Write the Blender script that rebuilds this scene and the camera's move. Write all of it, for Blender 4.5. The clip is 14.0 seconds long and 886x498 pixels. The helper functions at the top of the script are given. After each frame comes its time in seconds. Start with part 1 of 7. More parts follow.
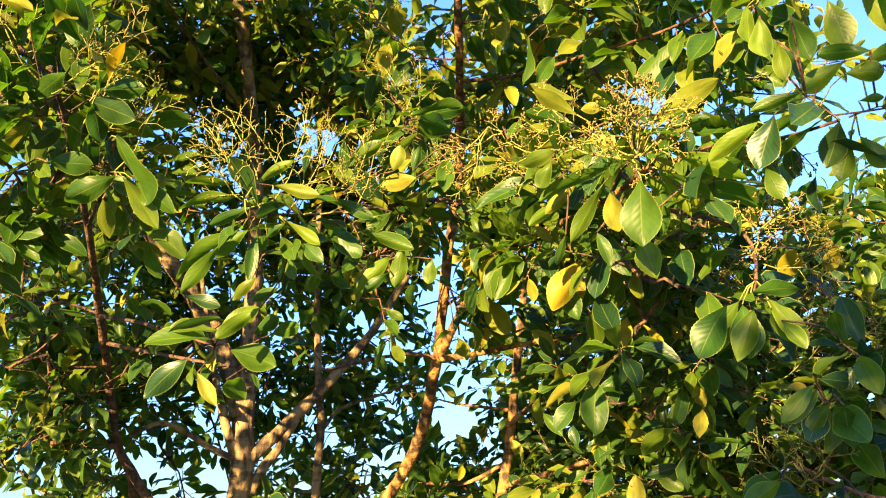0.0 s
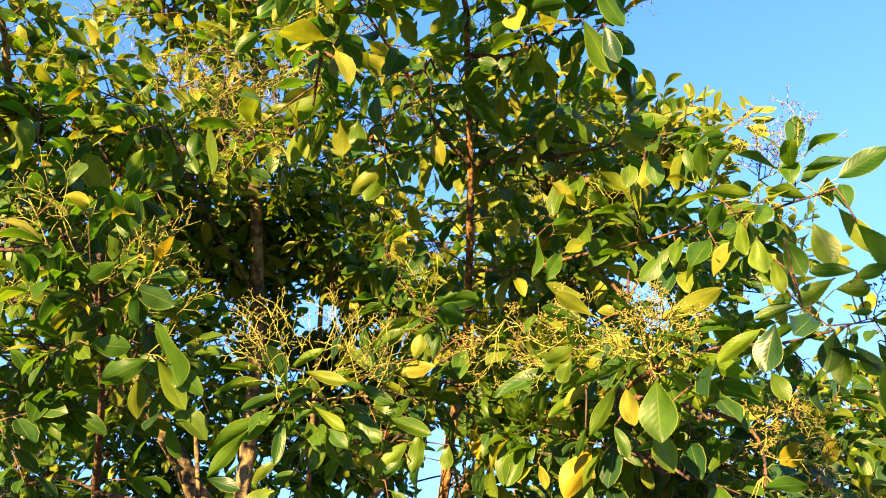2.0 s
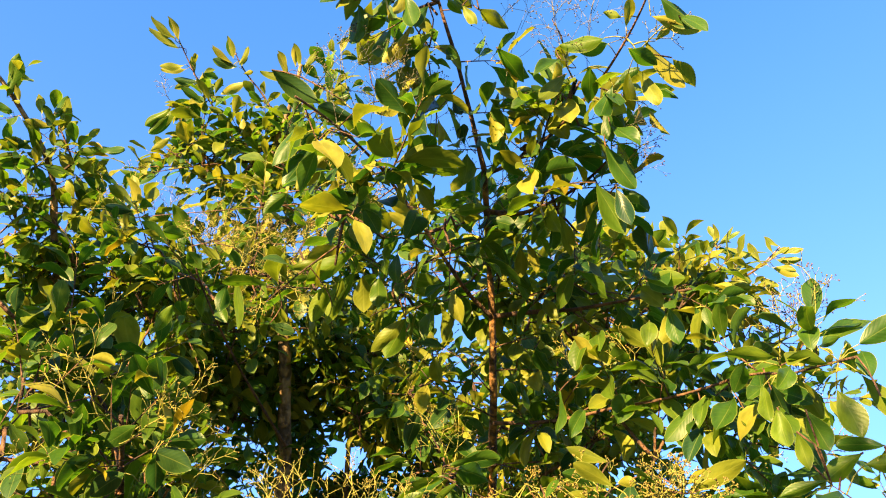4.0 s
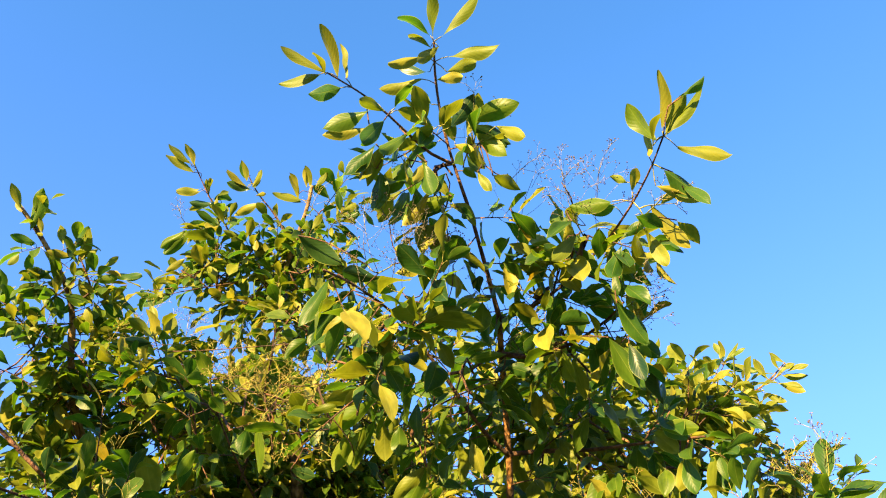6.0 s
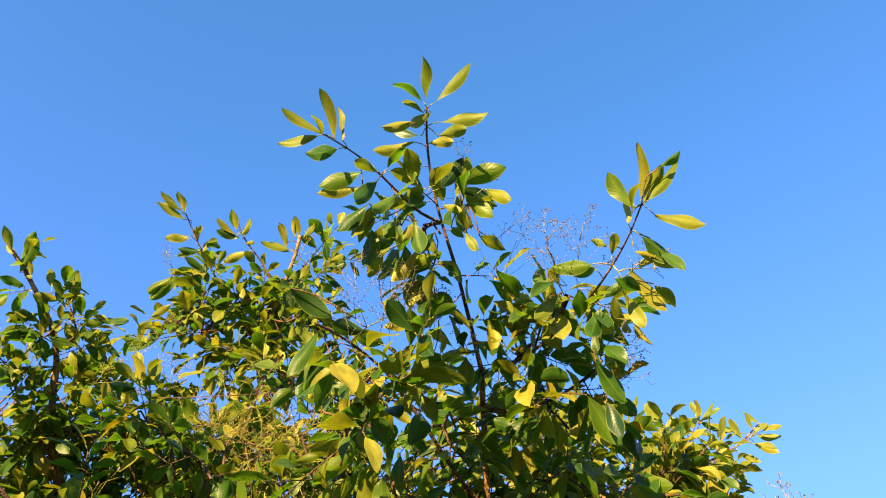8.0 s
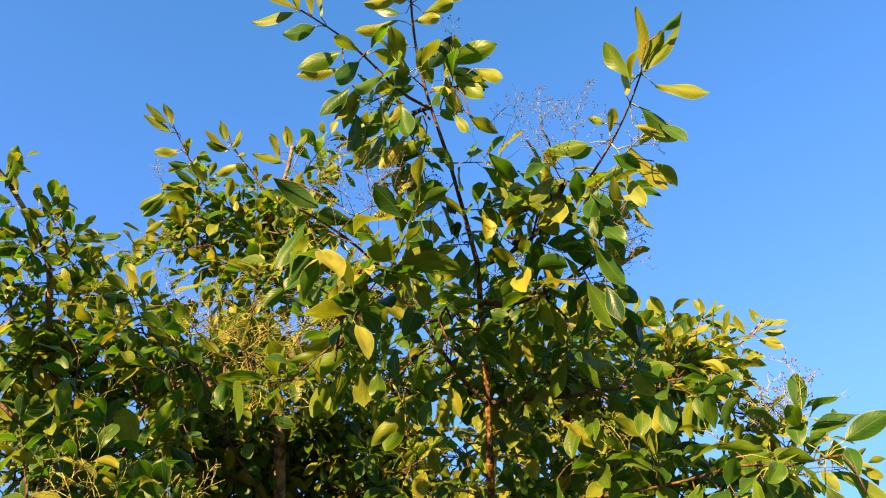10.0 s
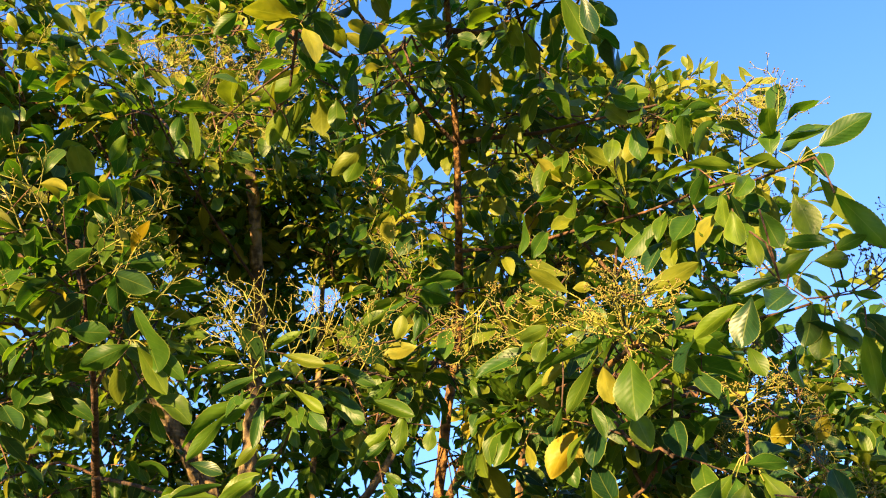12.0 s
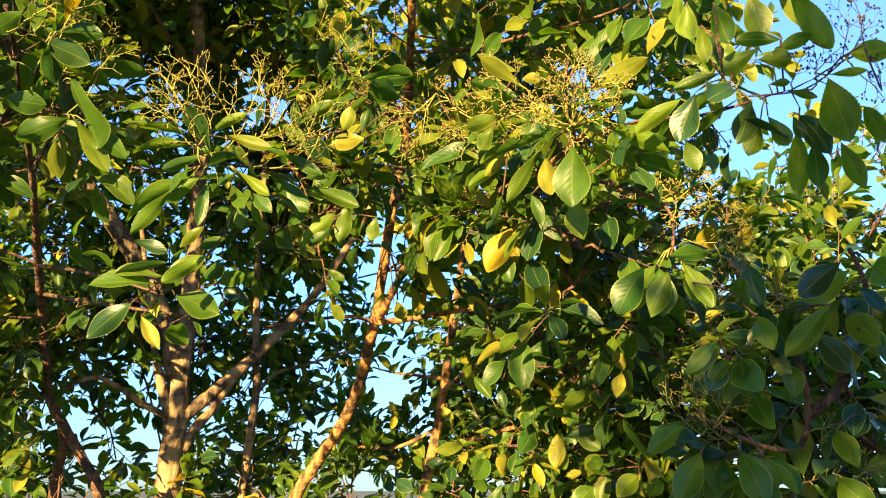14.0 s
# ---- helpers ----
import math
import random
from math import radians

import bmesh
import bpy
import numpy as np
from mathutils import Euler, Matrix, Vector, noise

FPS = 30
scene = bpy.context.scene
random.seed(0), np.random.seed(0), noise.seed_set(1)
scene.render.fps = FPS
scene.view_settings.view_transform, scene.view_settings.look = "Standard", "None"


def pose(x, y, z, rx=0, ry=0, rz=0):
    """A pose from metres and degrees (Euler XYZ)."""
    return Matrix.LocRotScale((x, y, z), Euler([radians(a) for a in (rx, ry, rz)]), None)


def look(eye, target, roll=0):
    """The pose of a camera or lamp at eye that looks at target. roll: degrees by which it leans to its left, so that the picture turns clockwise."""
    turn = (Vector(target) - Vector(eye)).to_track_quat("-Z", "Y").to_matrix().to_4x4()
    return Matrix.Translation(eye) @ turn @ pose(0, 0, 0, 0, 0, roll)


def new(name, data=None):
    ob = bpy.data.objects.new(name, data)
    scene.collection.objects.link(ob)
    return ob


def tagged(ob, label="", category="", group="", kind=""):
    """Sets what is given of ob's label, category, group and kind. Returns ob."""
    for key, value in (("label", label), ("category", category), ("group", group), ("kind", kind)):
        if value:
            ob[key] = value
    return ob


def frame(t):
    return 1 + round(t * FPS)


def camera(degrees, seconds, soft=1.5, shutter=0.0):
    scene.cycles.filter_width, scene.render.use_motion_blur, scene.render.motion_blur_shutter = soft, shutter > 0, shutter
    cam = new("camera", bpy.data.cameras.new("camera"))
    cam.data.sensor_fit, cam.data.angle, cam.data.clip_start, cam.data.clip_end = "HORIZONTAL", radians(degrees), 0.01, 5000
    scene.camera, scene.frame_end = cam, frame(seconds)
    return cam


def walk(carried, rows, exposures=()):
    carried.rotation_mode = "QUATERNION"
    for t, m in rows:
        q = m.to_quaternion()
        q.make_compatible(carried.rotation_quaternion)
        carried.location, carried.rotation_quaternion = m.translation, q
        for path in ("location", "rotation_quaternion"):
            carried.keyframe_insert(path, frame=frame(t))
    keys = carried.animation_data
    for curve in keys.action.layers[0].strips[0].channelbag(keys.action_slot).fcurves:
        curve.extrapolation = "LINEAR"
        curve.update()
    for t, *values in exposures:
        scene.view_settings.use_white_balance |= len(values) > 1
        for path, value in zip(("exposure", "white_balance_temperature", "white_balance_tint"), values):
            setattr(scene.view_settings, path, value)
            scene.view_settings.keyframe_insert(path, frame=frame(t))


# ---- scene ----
cam = camera(60.1, 14.0, soft=1.1)
PATH = [
    (0, (-0.041, 0.018, 1.798), (-0.011, 1.912, 2.440), -1.4),
    (0.5, (-0.073, -0.009, 1.815), (-0.009, 1.847, 2.557), -0.6),
    (1, (-0.102, -0.017, 1.810), (-0.032, 1.797, 2.648), 0.3),
    (1.5, (-0.090, -0.056, 1.817), (-0.043, 1.724, 2.728), 0.1),
    (2, (-0.112, -0.066, 1.802), (-0.022, 1.645, 2.834), -1.0),
    (2.5, (-0.089, -0.061, 1.850), (-0.025, 1.614, 2.941), -2.1),
    (3, (-0.089, -0.088, 1.846), (-0.046, 1.562, 2.977), 0.2),
    (3.5, (-0.097, -0.122, 1.844), (-0.078, 1.463, 3.063), -0.4),
    (3.7, (-0.080, -0.110, 1.847), (-0.089, 1.453, 3.095), 0.5),
    (5.8, (-0.106, -0.210, 1.849), (-0.109, 1.140, 3.325), 0.1),
    (6, (-0.116, -0.247, 1.912), (-0.120, 1.145, 3.348), -0.6),
    (6.5, (-0.173, -0.256, 1.908), (-0.131, 1.077, 3.399), -0.2),
    (7, (-0.070, -0.286, 1.881), (-0.079, 1.018, 3.398), 0.5),
    (7.2, (-0.126, -0.296, 1.879), (-0.097, 1.000, 3.402), 0.1),
    (9.3, (-0.125, -0.265, 1.885), (-0.081, 1.034, 3.405), -0.8),
    (9.5, (-0.116, -0.249, 1.878), (-0.074, 1.087, 3.366), -0.9),
    (10, (-0.100, -0.197, 1.874), (-0.070, 1.236, 3.269), -1.7),
    (10.5, (-0.091, -0.147, 1.857), (-0.065, 1.380, 3.147), -1.4),
    (11, (-0.072, -0.115, 1.841), (-0.049, 1.496, 3.026), -1.2),
    (11.5, (-0.064, -0.078, 1.831), (-0.034, 1.603, 2.914), -1.2),
    (12, (-0.047, -0.050, 1.806), (-0.004, 1.686, 2.799), -1.3),
    (12.5, (-0.032, -0.023, 1.786), (0.025, 1.766, 2.678), -0.9),
    (13, (-0.035, -0.033, 1.771), (0.047, 1.797, 2.572), -0.6),
    (13.5, (-0.039, -0.032, 1.748), (0.079, 1.841, 2.440), -0.3),
    (14, (-0.046, -0.032, 1.737), (0.139, 1.866, 2.339), -0.0),
]
walk(cam, [(t, look(eye, target, roll)) for t, eye, target, roll in PATH],
     exposures=[(0, 3.06), (2, 3.0), (3, 3.02), (3.5, 2.92), (6, 2.77), (7, 2.60), (9.5, 2.54), (10.5, 2.50), (11, 2.54), (12, 2.62), (14, 2.90)])

# ---- world and sun: low warm sun from behind and to the left ----
SUN_AZ, SUN_EL = 206.0, 11.5
world = bpy.data.worlds.new("sky")
scene.world = world
world.use_nodes = True
wn = world.node_tree.nodes
sky = wn.new("ShaderNodeTexSky")
sky.sky_type = 'NISHITA'
sky.sun_disc = False
sky.sun_elevation = radians(SUN_EL)
sky.sun_rotation = radians(SUN_AZ)
sky.altitude = 50.0
sky.air_density = 1.0
sky.dust_density = 0.15
sky.ozone_density = 3.0
wn["Background"].inputs["Strength"].default_value = 0.15
# clear tropical air: softer fall-off towards the horizon, deeper blue overhead, paler haze low down
even, tint_sky = wn.new("ShaderNodeGamma"), wn.new("ShaderNodeMix")
even.inputs["Gamma"].default_value = 0.8
tint_sky.data_type, tint_sky.blend_type = 'RGBA', 'MULTIPLY'
tint_sky.inputs[0].default_value = 1.0
where, height, haze = wn.new("ShaderNodeTexCoord"), wn.new("ShaderNodeSeparateXYZ"), wn.new("ShaderNodeValToRGB")
haze.color_ramp.elements.new(0.5)
haze.color_ramp.elements.new(0.7)
haze.color_ramp.elements.new(0.8)
for stop, (at, tone) in zip(haze.color_ramp.elements, ((0.0, (0.15, 0.215, 0.31)), (0.12, (0.235, 0.322, 0.50)), (0.3, (0.33, 0.440, 0.70)), (0.5, (0.354, 0.478, 0.81)), (0.86, (0.265, 0.475, 0.68)))):
    stop.position, stop.color = at, (*tone, 1)
world.node_tree.links.new(where.outputs["Generated"], height.inputs[0])
world.node_tree.links.new(height.outputs["Z"], haze.inputs[0])
world.node_tree.links.new(haze.outputs[0], tint_sky.inputs[7])
world.node_tree.links.new(sky.outputs["Color"], even.inputs["Color"])
world.node_tree.links.new(even.outputs["Color"], tint_sky.inputs[6])
world.node_tree.links.new(tint_sky.outputs[2], wn["Background"].inputs["Color"])

sun_data = bpy.data.lights.new("sun", 'SUN')
sun_data.energy = 4.3
sun_data.angle = radians(0.6)
sun_data.color = (1.0, 0.68, 0.28)
sun = new("sun", sun_data)
to_sun = Vector((math.sin(radians(SUN_AZ)) * math.cos(radians(SUN_EL)), math.cos(radians(SUN_AZ)) * math.cos(radians(SUN_EL)), math.sin(radians(SUN_EL))))
sun.matrix_world = look((0, 0, 30), Vector((0, 0, 30)) - to_sun)


# ---- materials ----
def shader(name):
    m = bpy.data.materials.new(name)
    m.use_nodes = True
    return m, m.node_tree.nodes, m.node_tree.links


def ramp(nodes, stops):
    r = nodes.new("ShaderNodeValToRGB")
    while len(r.color_ramp.elements) < len(stops):
        r.color_ramp.elements.new(0.5)
    for e, (p, c) in zip(r.color_ramp.elements, stops):
        e.position, e.color = p, (*c, 1)
    return r


def leaf_material(name, stops, glow, share=0.35, rough=0.5):
    """Waxy leaf blade: body colour that varies leaf by leaf, pale midrib and side veins, light shining through."""
    m, n, l = shader(name)
    bsdf, out = n["Principled BSDF"], n["Material Output"]
    info, geo, add = n.new("ShaderNodeObjectInfo"), n.new("ShaderNodeNewGeometry"), n.new("ShaderNodeMath")
    l.new(info.outputs["Random"], add.inputs[0])
    l.new(geo.outputs["Random Per Island"], add.inputs[1])
    frac = n.new("ShaderNodeMath")
    frac.operation = 'FRACT'
    l.new(add.outputs[0], frac.inputs[0])
    body = ramp(n, stops)
    l.new(frac.outputs[0], body.inputs[0])
    # blotches on the blade
    tex, noise_tex = n.new("ShaderNodeTexCoord"), n.new("ShaderNodeTexNoise")
    noise_tex.inputs["Scale"].default_value = 3.0
    noise_tex.inputs["Detail"].default_value = 4.0
    shifted = n.new("ShaderNodeVectorMath")
    shifted.operation = 'MULTIPLY_ADD'
    shifted.inputs[1].default_value = (23.0, 31.0, 17.0)
    l.new(frac.outputs[0], shifted.inputs[0])
    l.new(tex.outputs["UV"], shifted.inputs[2])
    l.new(shifted.outputs[0], noise_tex.inputs["Vector"])
    blot = n.new("ShaderNodeMix")
    blot.data_type, blot.blend_type = 'RGBA', 'MULTIPLY'
    spot = ramp(n, [(0.32, (0.6, 0.66, 0.56)), (0.5, (0.98, 0.98, 0.95)), (0.7, (1.25, 1.15, 1.0))])
    l.new(noise_tex.outputs["Fac"], spot.inputs[0])
    blot.inputs[0].default_value = 0.8
    l.new(body.outputs[0], blot.inputs[6])
    l.new(spot.outputs[0], blot.inputs[7])
    # midrib and veins from the blade's own coordinates
    sep = n.new("ShaderNodeSeparateXYZ")
    l.new(tex.outputs["UV"], sep.inputs[0])
    off = n.new("ShaderNodeMath")
    off.operation = 'SUBTRACT'
    off.inputs[1].default_value = 0.5
    l.new(sep.outputs["Y"], off.inputs[0])
    mag = n.new("ShaderNodeMath")
    mag.operation = 'ABSOLUTE'
    l.new(off.outputs[0], mag.inputs[0])
    rib = n.new("ShaderNodeMapRange")
    rib.inputs["From Min"].default_value, rib.inputs["From Max"].default_value = 0.008, 0.026
    rib.inputs["To Min"].default_value, rib.inputs["To Max"].default_value = 0.3, 0.0
    l.new(mag.outputs[0], rib.inputs["Value"])
    slant = n.new("ShaderNodeMath")
    slant.operation = 'MULTIPLY_ADD'
    slant.inputs[1].default_value = -0.55
    l.new(mag.outputs[0], slant.inputs[0])
    l.new(sep.outputs["X"], slant.inputs[2])
    many = n.new("ShaderNodeMath")
    many.operation = 'MULTIPLY'
    many.inputs[1].default_value = 56.0
    l.new(slant.outputs[0], many.inputs[0])
    wave = n.new("ShaderNodeMath")
    wave.operation = 'SINE'
    l.new(many.outputs[0], wave.inputs[0])
    vein = n.new("ShaderNodeMapRange")
    vein.inputs["From Min"].default_value, vein.inputs["From Max"].default_value = 0.86, 1.0
    vein.inputs["To Min"].default_value, vein.inputs["To Max"].default_value = 0.0, 0.06
    l.new(wave.outputs[0], vein.inputs["Value"])
    # pale rim painted in for light caught along the leaf margin
    rim = n.new("ShaderNodeMapRange")
    rim.inputs["From Min"].default_value, rim.inputs["From Max"].default_value = 0.455, 0.495
    rim.inputs["To Min"].default_value, rim.inputs["To Max"].default_value = 0.0, 0.75
    l.new(mag.outputs[0], rim.inputs["Value"])
    edge = n.new("ShaderNodeMath")
    edge.operation = 'MAXIMUM'
    l.new(rim.outputs[0], edge.inputs[0])
    l.new(vein.outputs[0], edge.inputs[1])
    lines = n.new("ShaderNodeMath")
    lines.operation = 'MAXIMUM'
    l.new(rib.outputs[0], lines.inputs[0])
    l.new(edge.outputs[0], lines.inputs[1])
    pale = n.new("ShaderNodeMix")
    pale.data_type = 'RGBA'
    l.new(lines.outputs[0], pale.inputs[0])
    l.new(blot.outputs[2], pale.inputs[6])
    pale.inputs[7].default_value = (0.24, 0.27, 0.06, 1)
    l.new(pale.outputs[2], bsdf.inputs["Base Color"])
    bsdf.inputs["Roughness"].default_value = rough
    bsdf.inputs["Specular IOR Level"].default_value = 0.25
    bump = n.new("ShaderNodeBump")
    bump.inputs["Strength"].default_value = 0.07
    bump.inputs["Distance"].default_value = 0.001
    l.new(wave.outputs[0], bump.inputs["Height"])
    l.new(bump.outputs[0], bsdf.inputs["Normal"])
    trans, mix = n.new("ShaderNodeBsdfTranslucent"), n.new("ShaderNodeMixShader")
    tint = n.new("ShaderNodeMix")
    tint.data_type, tint.blend_type = 'RGBA', 'MULTIPLY'
    tint.inputs[0].default_value = 1.0
    l.new(pale.outputs[2], tint.inputs[6])
    tint.inputs[7].default_value = (*glow, 1)
    l.new(tint.outputs[2], trans.inputs["Color"])
    mix.inputs[0].default_value = share
    l.new(bsdf.outputs[0], mix.inputs[1])
    l.new(trans.outputs[0], mix.inputs[2])
    l.new(mix.outputs[0], out.inputs["Surface"])
    return m


def bark_material(name, dark, light, scale):
    """Thin flaking bark: fine grain, pale plates with darker skin between them, short cross rings."""
    m, n, l = shader(name)
    bsdf = n["Principled BSDF"]
    tex, mp = n.new("ShaderNodeTexCoord"), n.new("ShaderNodeMapping")
    mp.inputs["Scale"].default_value = (1, 1, 0.35)
    l.new(tex.outputs["Object"], mp.inputs["Vector"])
    fine, big, ring = n.new("ShaderNodeTexNoise"), n.new("ShaderNodeTexNoise"), n.new("ShaderNodeTexNoise")
    fine.inputs["Scale"].default_value, fine.inputs["Detail"].default_value = scale, 8.0
    big.inputs["Scale"].default_value, big.inputs["Detail"].default_value = scale * 0.3, 4.0
    ring.inputs["Scale"].default_value, ring.inputs["Detail"].default_value = scale * 0.5, 2.0
    flat = n.new("ShaderNodeMapping")
    flat.inputs["Scale"].default_value = (0.3, 0.3, 2.2)
    l.new(tex.outputs["Object"], flat.inputs["Vector"])
    l.new(mp.outputs[0], fine.inputs["Vector"])
    l.new(mp.outputs[0], big.inputs["Vector"])
    l.new(flat.outputs[0], ring.inputs["Vector"])
    mixed = None
    for source, weight in ((fine, 0.4), (big, 0.35), (ring, 0.25)):
        part_of = n.new("ShaderNodeMath")
        part_of.operation = 'MULTIPLY_ADD'
        part_of.inputs[1].default_value = weight
        l.new(source.outputs["Fac"], part_of.inputs[0])
        if mixed is None:
            part_of.inputs[2].default_value = 0.0
        else:
            l.new(mixed, part_of.inputs[2])
        mixed = part_of.outputs[0]
    between = tuple(a * 0.6 + b * 0.4 for a, b in zip(dark, light))
    col = ramp(n, [(0.45, dark), (0.495, between), (0.525, tuple(0.75 * c for c in light)), (0.58, light)])
    l.new(mixed, col.inputs[0])
    l.new(col.outputs[0], bsdf.inputs["Base Color"])
    bsdf.inputs["Roughness"].default_value = 0.85
    bump = n.new("ShaderNodeBump")
    bump.inputs["Strength"].default_value, bump.inputs["Distance"].default_value = 1.0, 0.03
    l.new(mixed, bump.inputs["Height"])
    l.new(bump.outputs[0], bsdf.inputs["Normal"])
    return m


GREENS = [(0.0, (0.024, 0.070, 0.010)), (0.4, (0.040, 0.095, 0.010)), (0.88, (0.071, 0.120, 0.010)), (1.0, (0.102, 0.138, 0.012))]
leaf_green = leaf_material("leaf_green", GREENS, (2.1, 2.2, 0.6), 0.44, 0.42)
leaf_deep = leaf_material("leaf_deep", [(0.0, (0.022, 0.072, 0.012)), (0.5, (0.048, 0.108, 0.011)), (1.0, (0.098, 0.146, 0.011))], (2.0, 2.2, 0.6), 0.44, 0.4)
# darker, bluer copy of the leaf; its colour stands in for shade
leaf_shaded = leaf_material("leaf_shaded", [(0.0, (0.010, 0.036, 0.014)), (0.6, (0.018, 0.052, 0.016)), (1.0, (0.030, 0.068, 0.014))], (1.8, 2.3, 0.6), 0.24, 0.36)
# paler copy for young growth, its colour also imitating sunlit leaves
leaf_young_lit = leaf_material("leaf_young_lit", [(0.0, (0.096, 0.134, 0.010)), (0.6, (0.150, 0.169, 0.015)), (1.0, (0.222, 0.213, 0.028))], (1.8, 1.8, 0.7))
leaf_fresh = leaf_material("leaf_fresh", [(0.0, (0.062, 0.125, 0.008)), (0.5, (0.088, 0.152, 0.009)), (1.0, (0.130, 0.178, 0.011))], (2.0, 2.2, 0.6), 0.42, 0.5)
leaf_yellow = leaf_material("leaf_yellow", [(0.0, (0.215, 0.185, 0.011)), (1.0, (0.29, 0.225, 0.016))], (1.6, 1.4, 0.6))
LEAVES = [leaf_green, leaf_deep, leaf_shaded, leaf_fresh, leaf_young_lit, leaf_yellow]
bark_brown = bark_material("bark_brown", (0.045, 0.024, 0.012), (0.33, 0.160, 0.044), 60)
bark_grey = bark_material("bark_grey", (0.055, 0.036, 0.021), (0.275, 0.182, 0.088), 45)
twig_red = bark_material("twig_red", (0.035, 0.018, 0.012), (0.14, 0.068, 0.035), 90)
stalk_green = bark_material("stalk_green", (0.15, 0.155, 0.025), (0.31, 0.27, 0.05), 80)
stalk_grey = bark_material("stalk_grey", (0.11, 0.105, 0.075), (0.25, 0.235, 0.16), 120)
bud_pale = bark_material("bud_pale", (0.15, 0.11, 0.02), (0.28, 0.19, 0.04), 120)
bud_dark = bark_material("bud_dark", (0.05, 0.035, 0.02), (0.12, 0.08, 0.04), 120)


def ground_material():
    m, n, l = shader("dry_grass")
    bsdf = n["Principled BSDF"]
    tex, a = n.new("ShaderNodeTexCoord"), n.new("ShaderNodeTexNoise")
    a.inputs["Scale"].default_value, a.inputs["Detail"].default_value = 1.5, 12.0
    l.new(tex.outputs["Object"], a.inputs["Vector"])
    col = ramp(n, [(0.3, (0.03, 0.045, 0.014)), (0.55, (0.065, 0.075, 0.025)), (0.75, (0.14, 0.115, 0.06))])
    l.new(a.outputs["Fac"], col.inputs[0])
    l.new(col.outputs[0], bsdf.inputs["Base Color"])
    bsdf.inputs["Roughness"].default_value = 0.95
    bump = n.new("ShaderNodeBump")
    bump.inputs["Strength"].default_value = 0.8
    l.new(a.outputs["Fac"], bump.inputs["Height"])
    l.new(bump.outputs[0], bsdf.inputs["Normal"])
    return m


# ---- ground ----
def build_ground():
    """Gently uneven near the trees, flat to the horizon."""
    bm = bmesh.new()
    rings = [0.0, 1, 2, 3.5, 5, 8, 13, 25, 60, 200, 900, 4000]
    rows = []
    for r in rings:
        row = []
        for k in range(40):
            a = 2 * math.pi * k / 40
            x, y = r * math.cos(a), r * math.sin(a)
            z = 0.05 * noise.noise(Vector((x * 0.4, y * 0.4, 0))) * min(1, 40 / (r + 10)) - 0.02
            row.append(bm.verts.new((x, y, z)))
            if r == 0:
                break
        rows.append(row)
    for a, b in zip(rows, rows[1:]):
        for k in range(40):
            if len(a) == 1:
                bm.faces.new((a[0], b[k], b[(k + 1) % 40]))
            else:
                bm.faces.new((a[k], b[k], b[(k + 1) % 40], a[(k + 1) % 40]))
    me = bpy.data.meshes.new("ground")
    bm.to_mesh(me)
    bm.free()
    me.materials.append(ground_material())
    tagged(new("ground", me), "dry grassy ground under the trees", "ground", kind="structure")


build_ground()


# ---- trees ----
UP = Vector((0, 0, 1))
BARE = []  # stem points cleared of leaves towards the camera and the sun
SUN_SIDE = np.array(to_sun)


def blade(k, stations, notch=0.0, turn=1.0):
    """One unit leaf blade along x: rounded elliptic outline, folded along its midrib, twisted, arched lengthwise, margin wavy and bluntly toothed."""
    rg = random.Random(40 + k)
    fold, curl, wav = rg.uniform(0.25, 0.95), rg.uniform(0.03, 0.62) * (0.5 + 0.5 * turn), rg.uniform(0.04, 0.11)
    full = rg.uniform(0.62, 0.95)
    belly, ph, sway, twist = rg.uniform(1.0, 1.45), rg.uniform(0, 6), rg.uniform(-0.08, 0.08) * turn, rg.uniform(-0.7, 0.7) * turn
    verts, uvs, faces = [(0, 0, 0)], [(0, 0.5)], []
    for i, s in enumerate(stations):
        h = 0.5 * math.sin(math.pi * s ** belly) ** full
        for v in (-1, -0.5, 0, 0.5, 1):
            y = v * h * (1 + (notch * (1 if i % 2 else -1) if abs(v) == 1 else 0))
            z = fold * abs(y) * (1.2 - abs(v) * 0.45) * 0.8 + wav * abs(v) * math.sin(ph + 8 * s + (1.9 if v > 0 else 0))
            ca, sa = math.cos(twist * (s - 0.3)), math.sin(twist * (s - 0.3))
            verts.append((s, y * ca - z * sa + sway * math.sin(math.pi * s), y * sa + z * ca + curl * 1.3 * s * (1 - s)))
            uvs.append((s, 0.5 + 0.5 * v))
    verts.append((1, 0, 0))
    uvs.append((1, 0.5))
    for c in range(4):
        faces.append((0, 1 + c + 1, 1 + c))
        for r in range(len(stations) - 1):
            a = 1 + r * 5 + c
            faces.append((a, a + 1, a + 6, a + 5))
        e = 1 + 5 * (len(stations) - 1)
        faces.append((e + c, e + c + 1, e + 5))
    return np.array(verts, float), np.array(uvs, float), faces


BLADES = [blade(k, (0.07, 0.2, 0.37, 0.55, 0.74, 0.91)) for k in range(20)]
FINE_BLADES = [blade(k, [0.015] + [0.03 + 0.032 * i for i in range(30)] + [0.985], 0.022, 0.6) for k in range(20)]


def fill(name, verts, faces, mats, uvs=None, smooth=True):
    me = bpy.data.meshes.new(name)
    me.from_pydata([tuple(v) for v in verts], [], faces)
    for m in mats:
        me.materials.append(m)
    if uvs is not None:
        layer = me.uv_layers.new(name="UVMap")
        loops = np.zeros(len(me.loops), dtype=np.int32)
        me.loops.foreach_get("vertex_index", loops)
        layer.data.foreach_set("uv", np.asarray(uvs)[loops].ravel())
    if smooth:
        me.polygons.foreach_set("use_smooth", [True] * len(me.polygons))
    me.update()
    return me


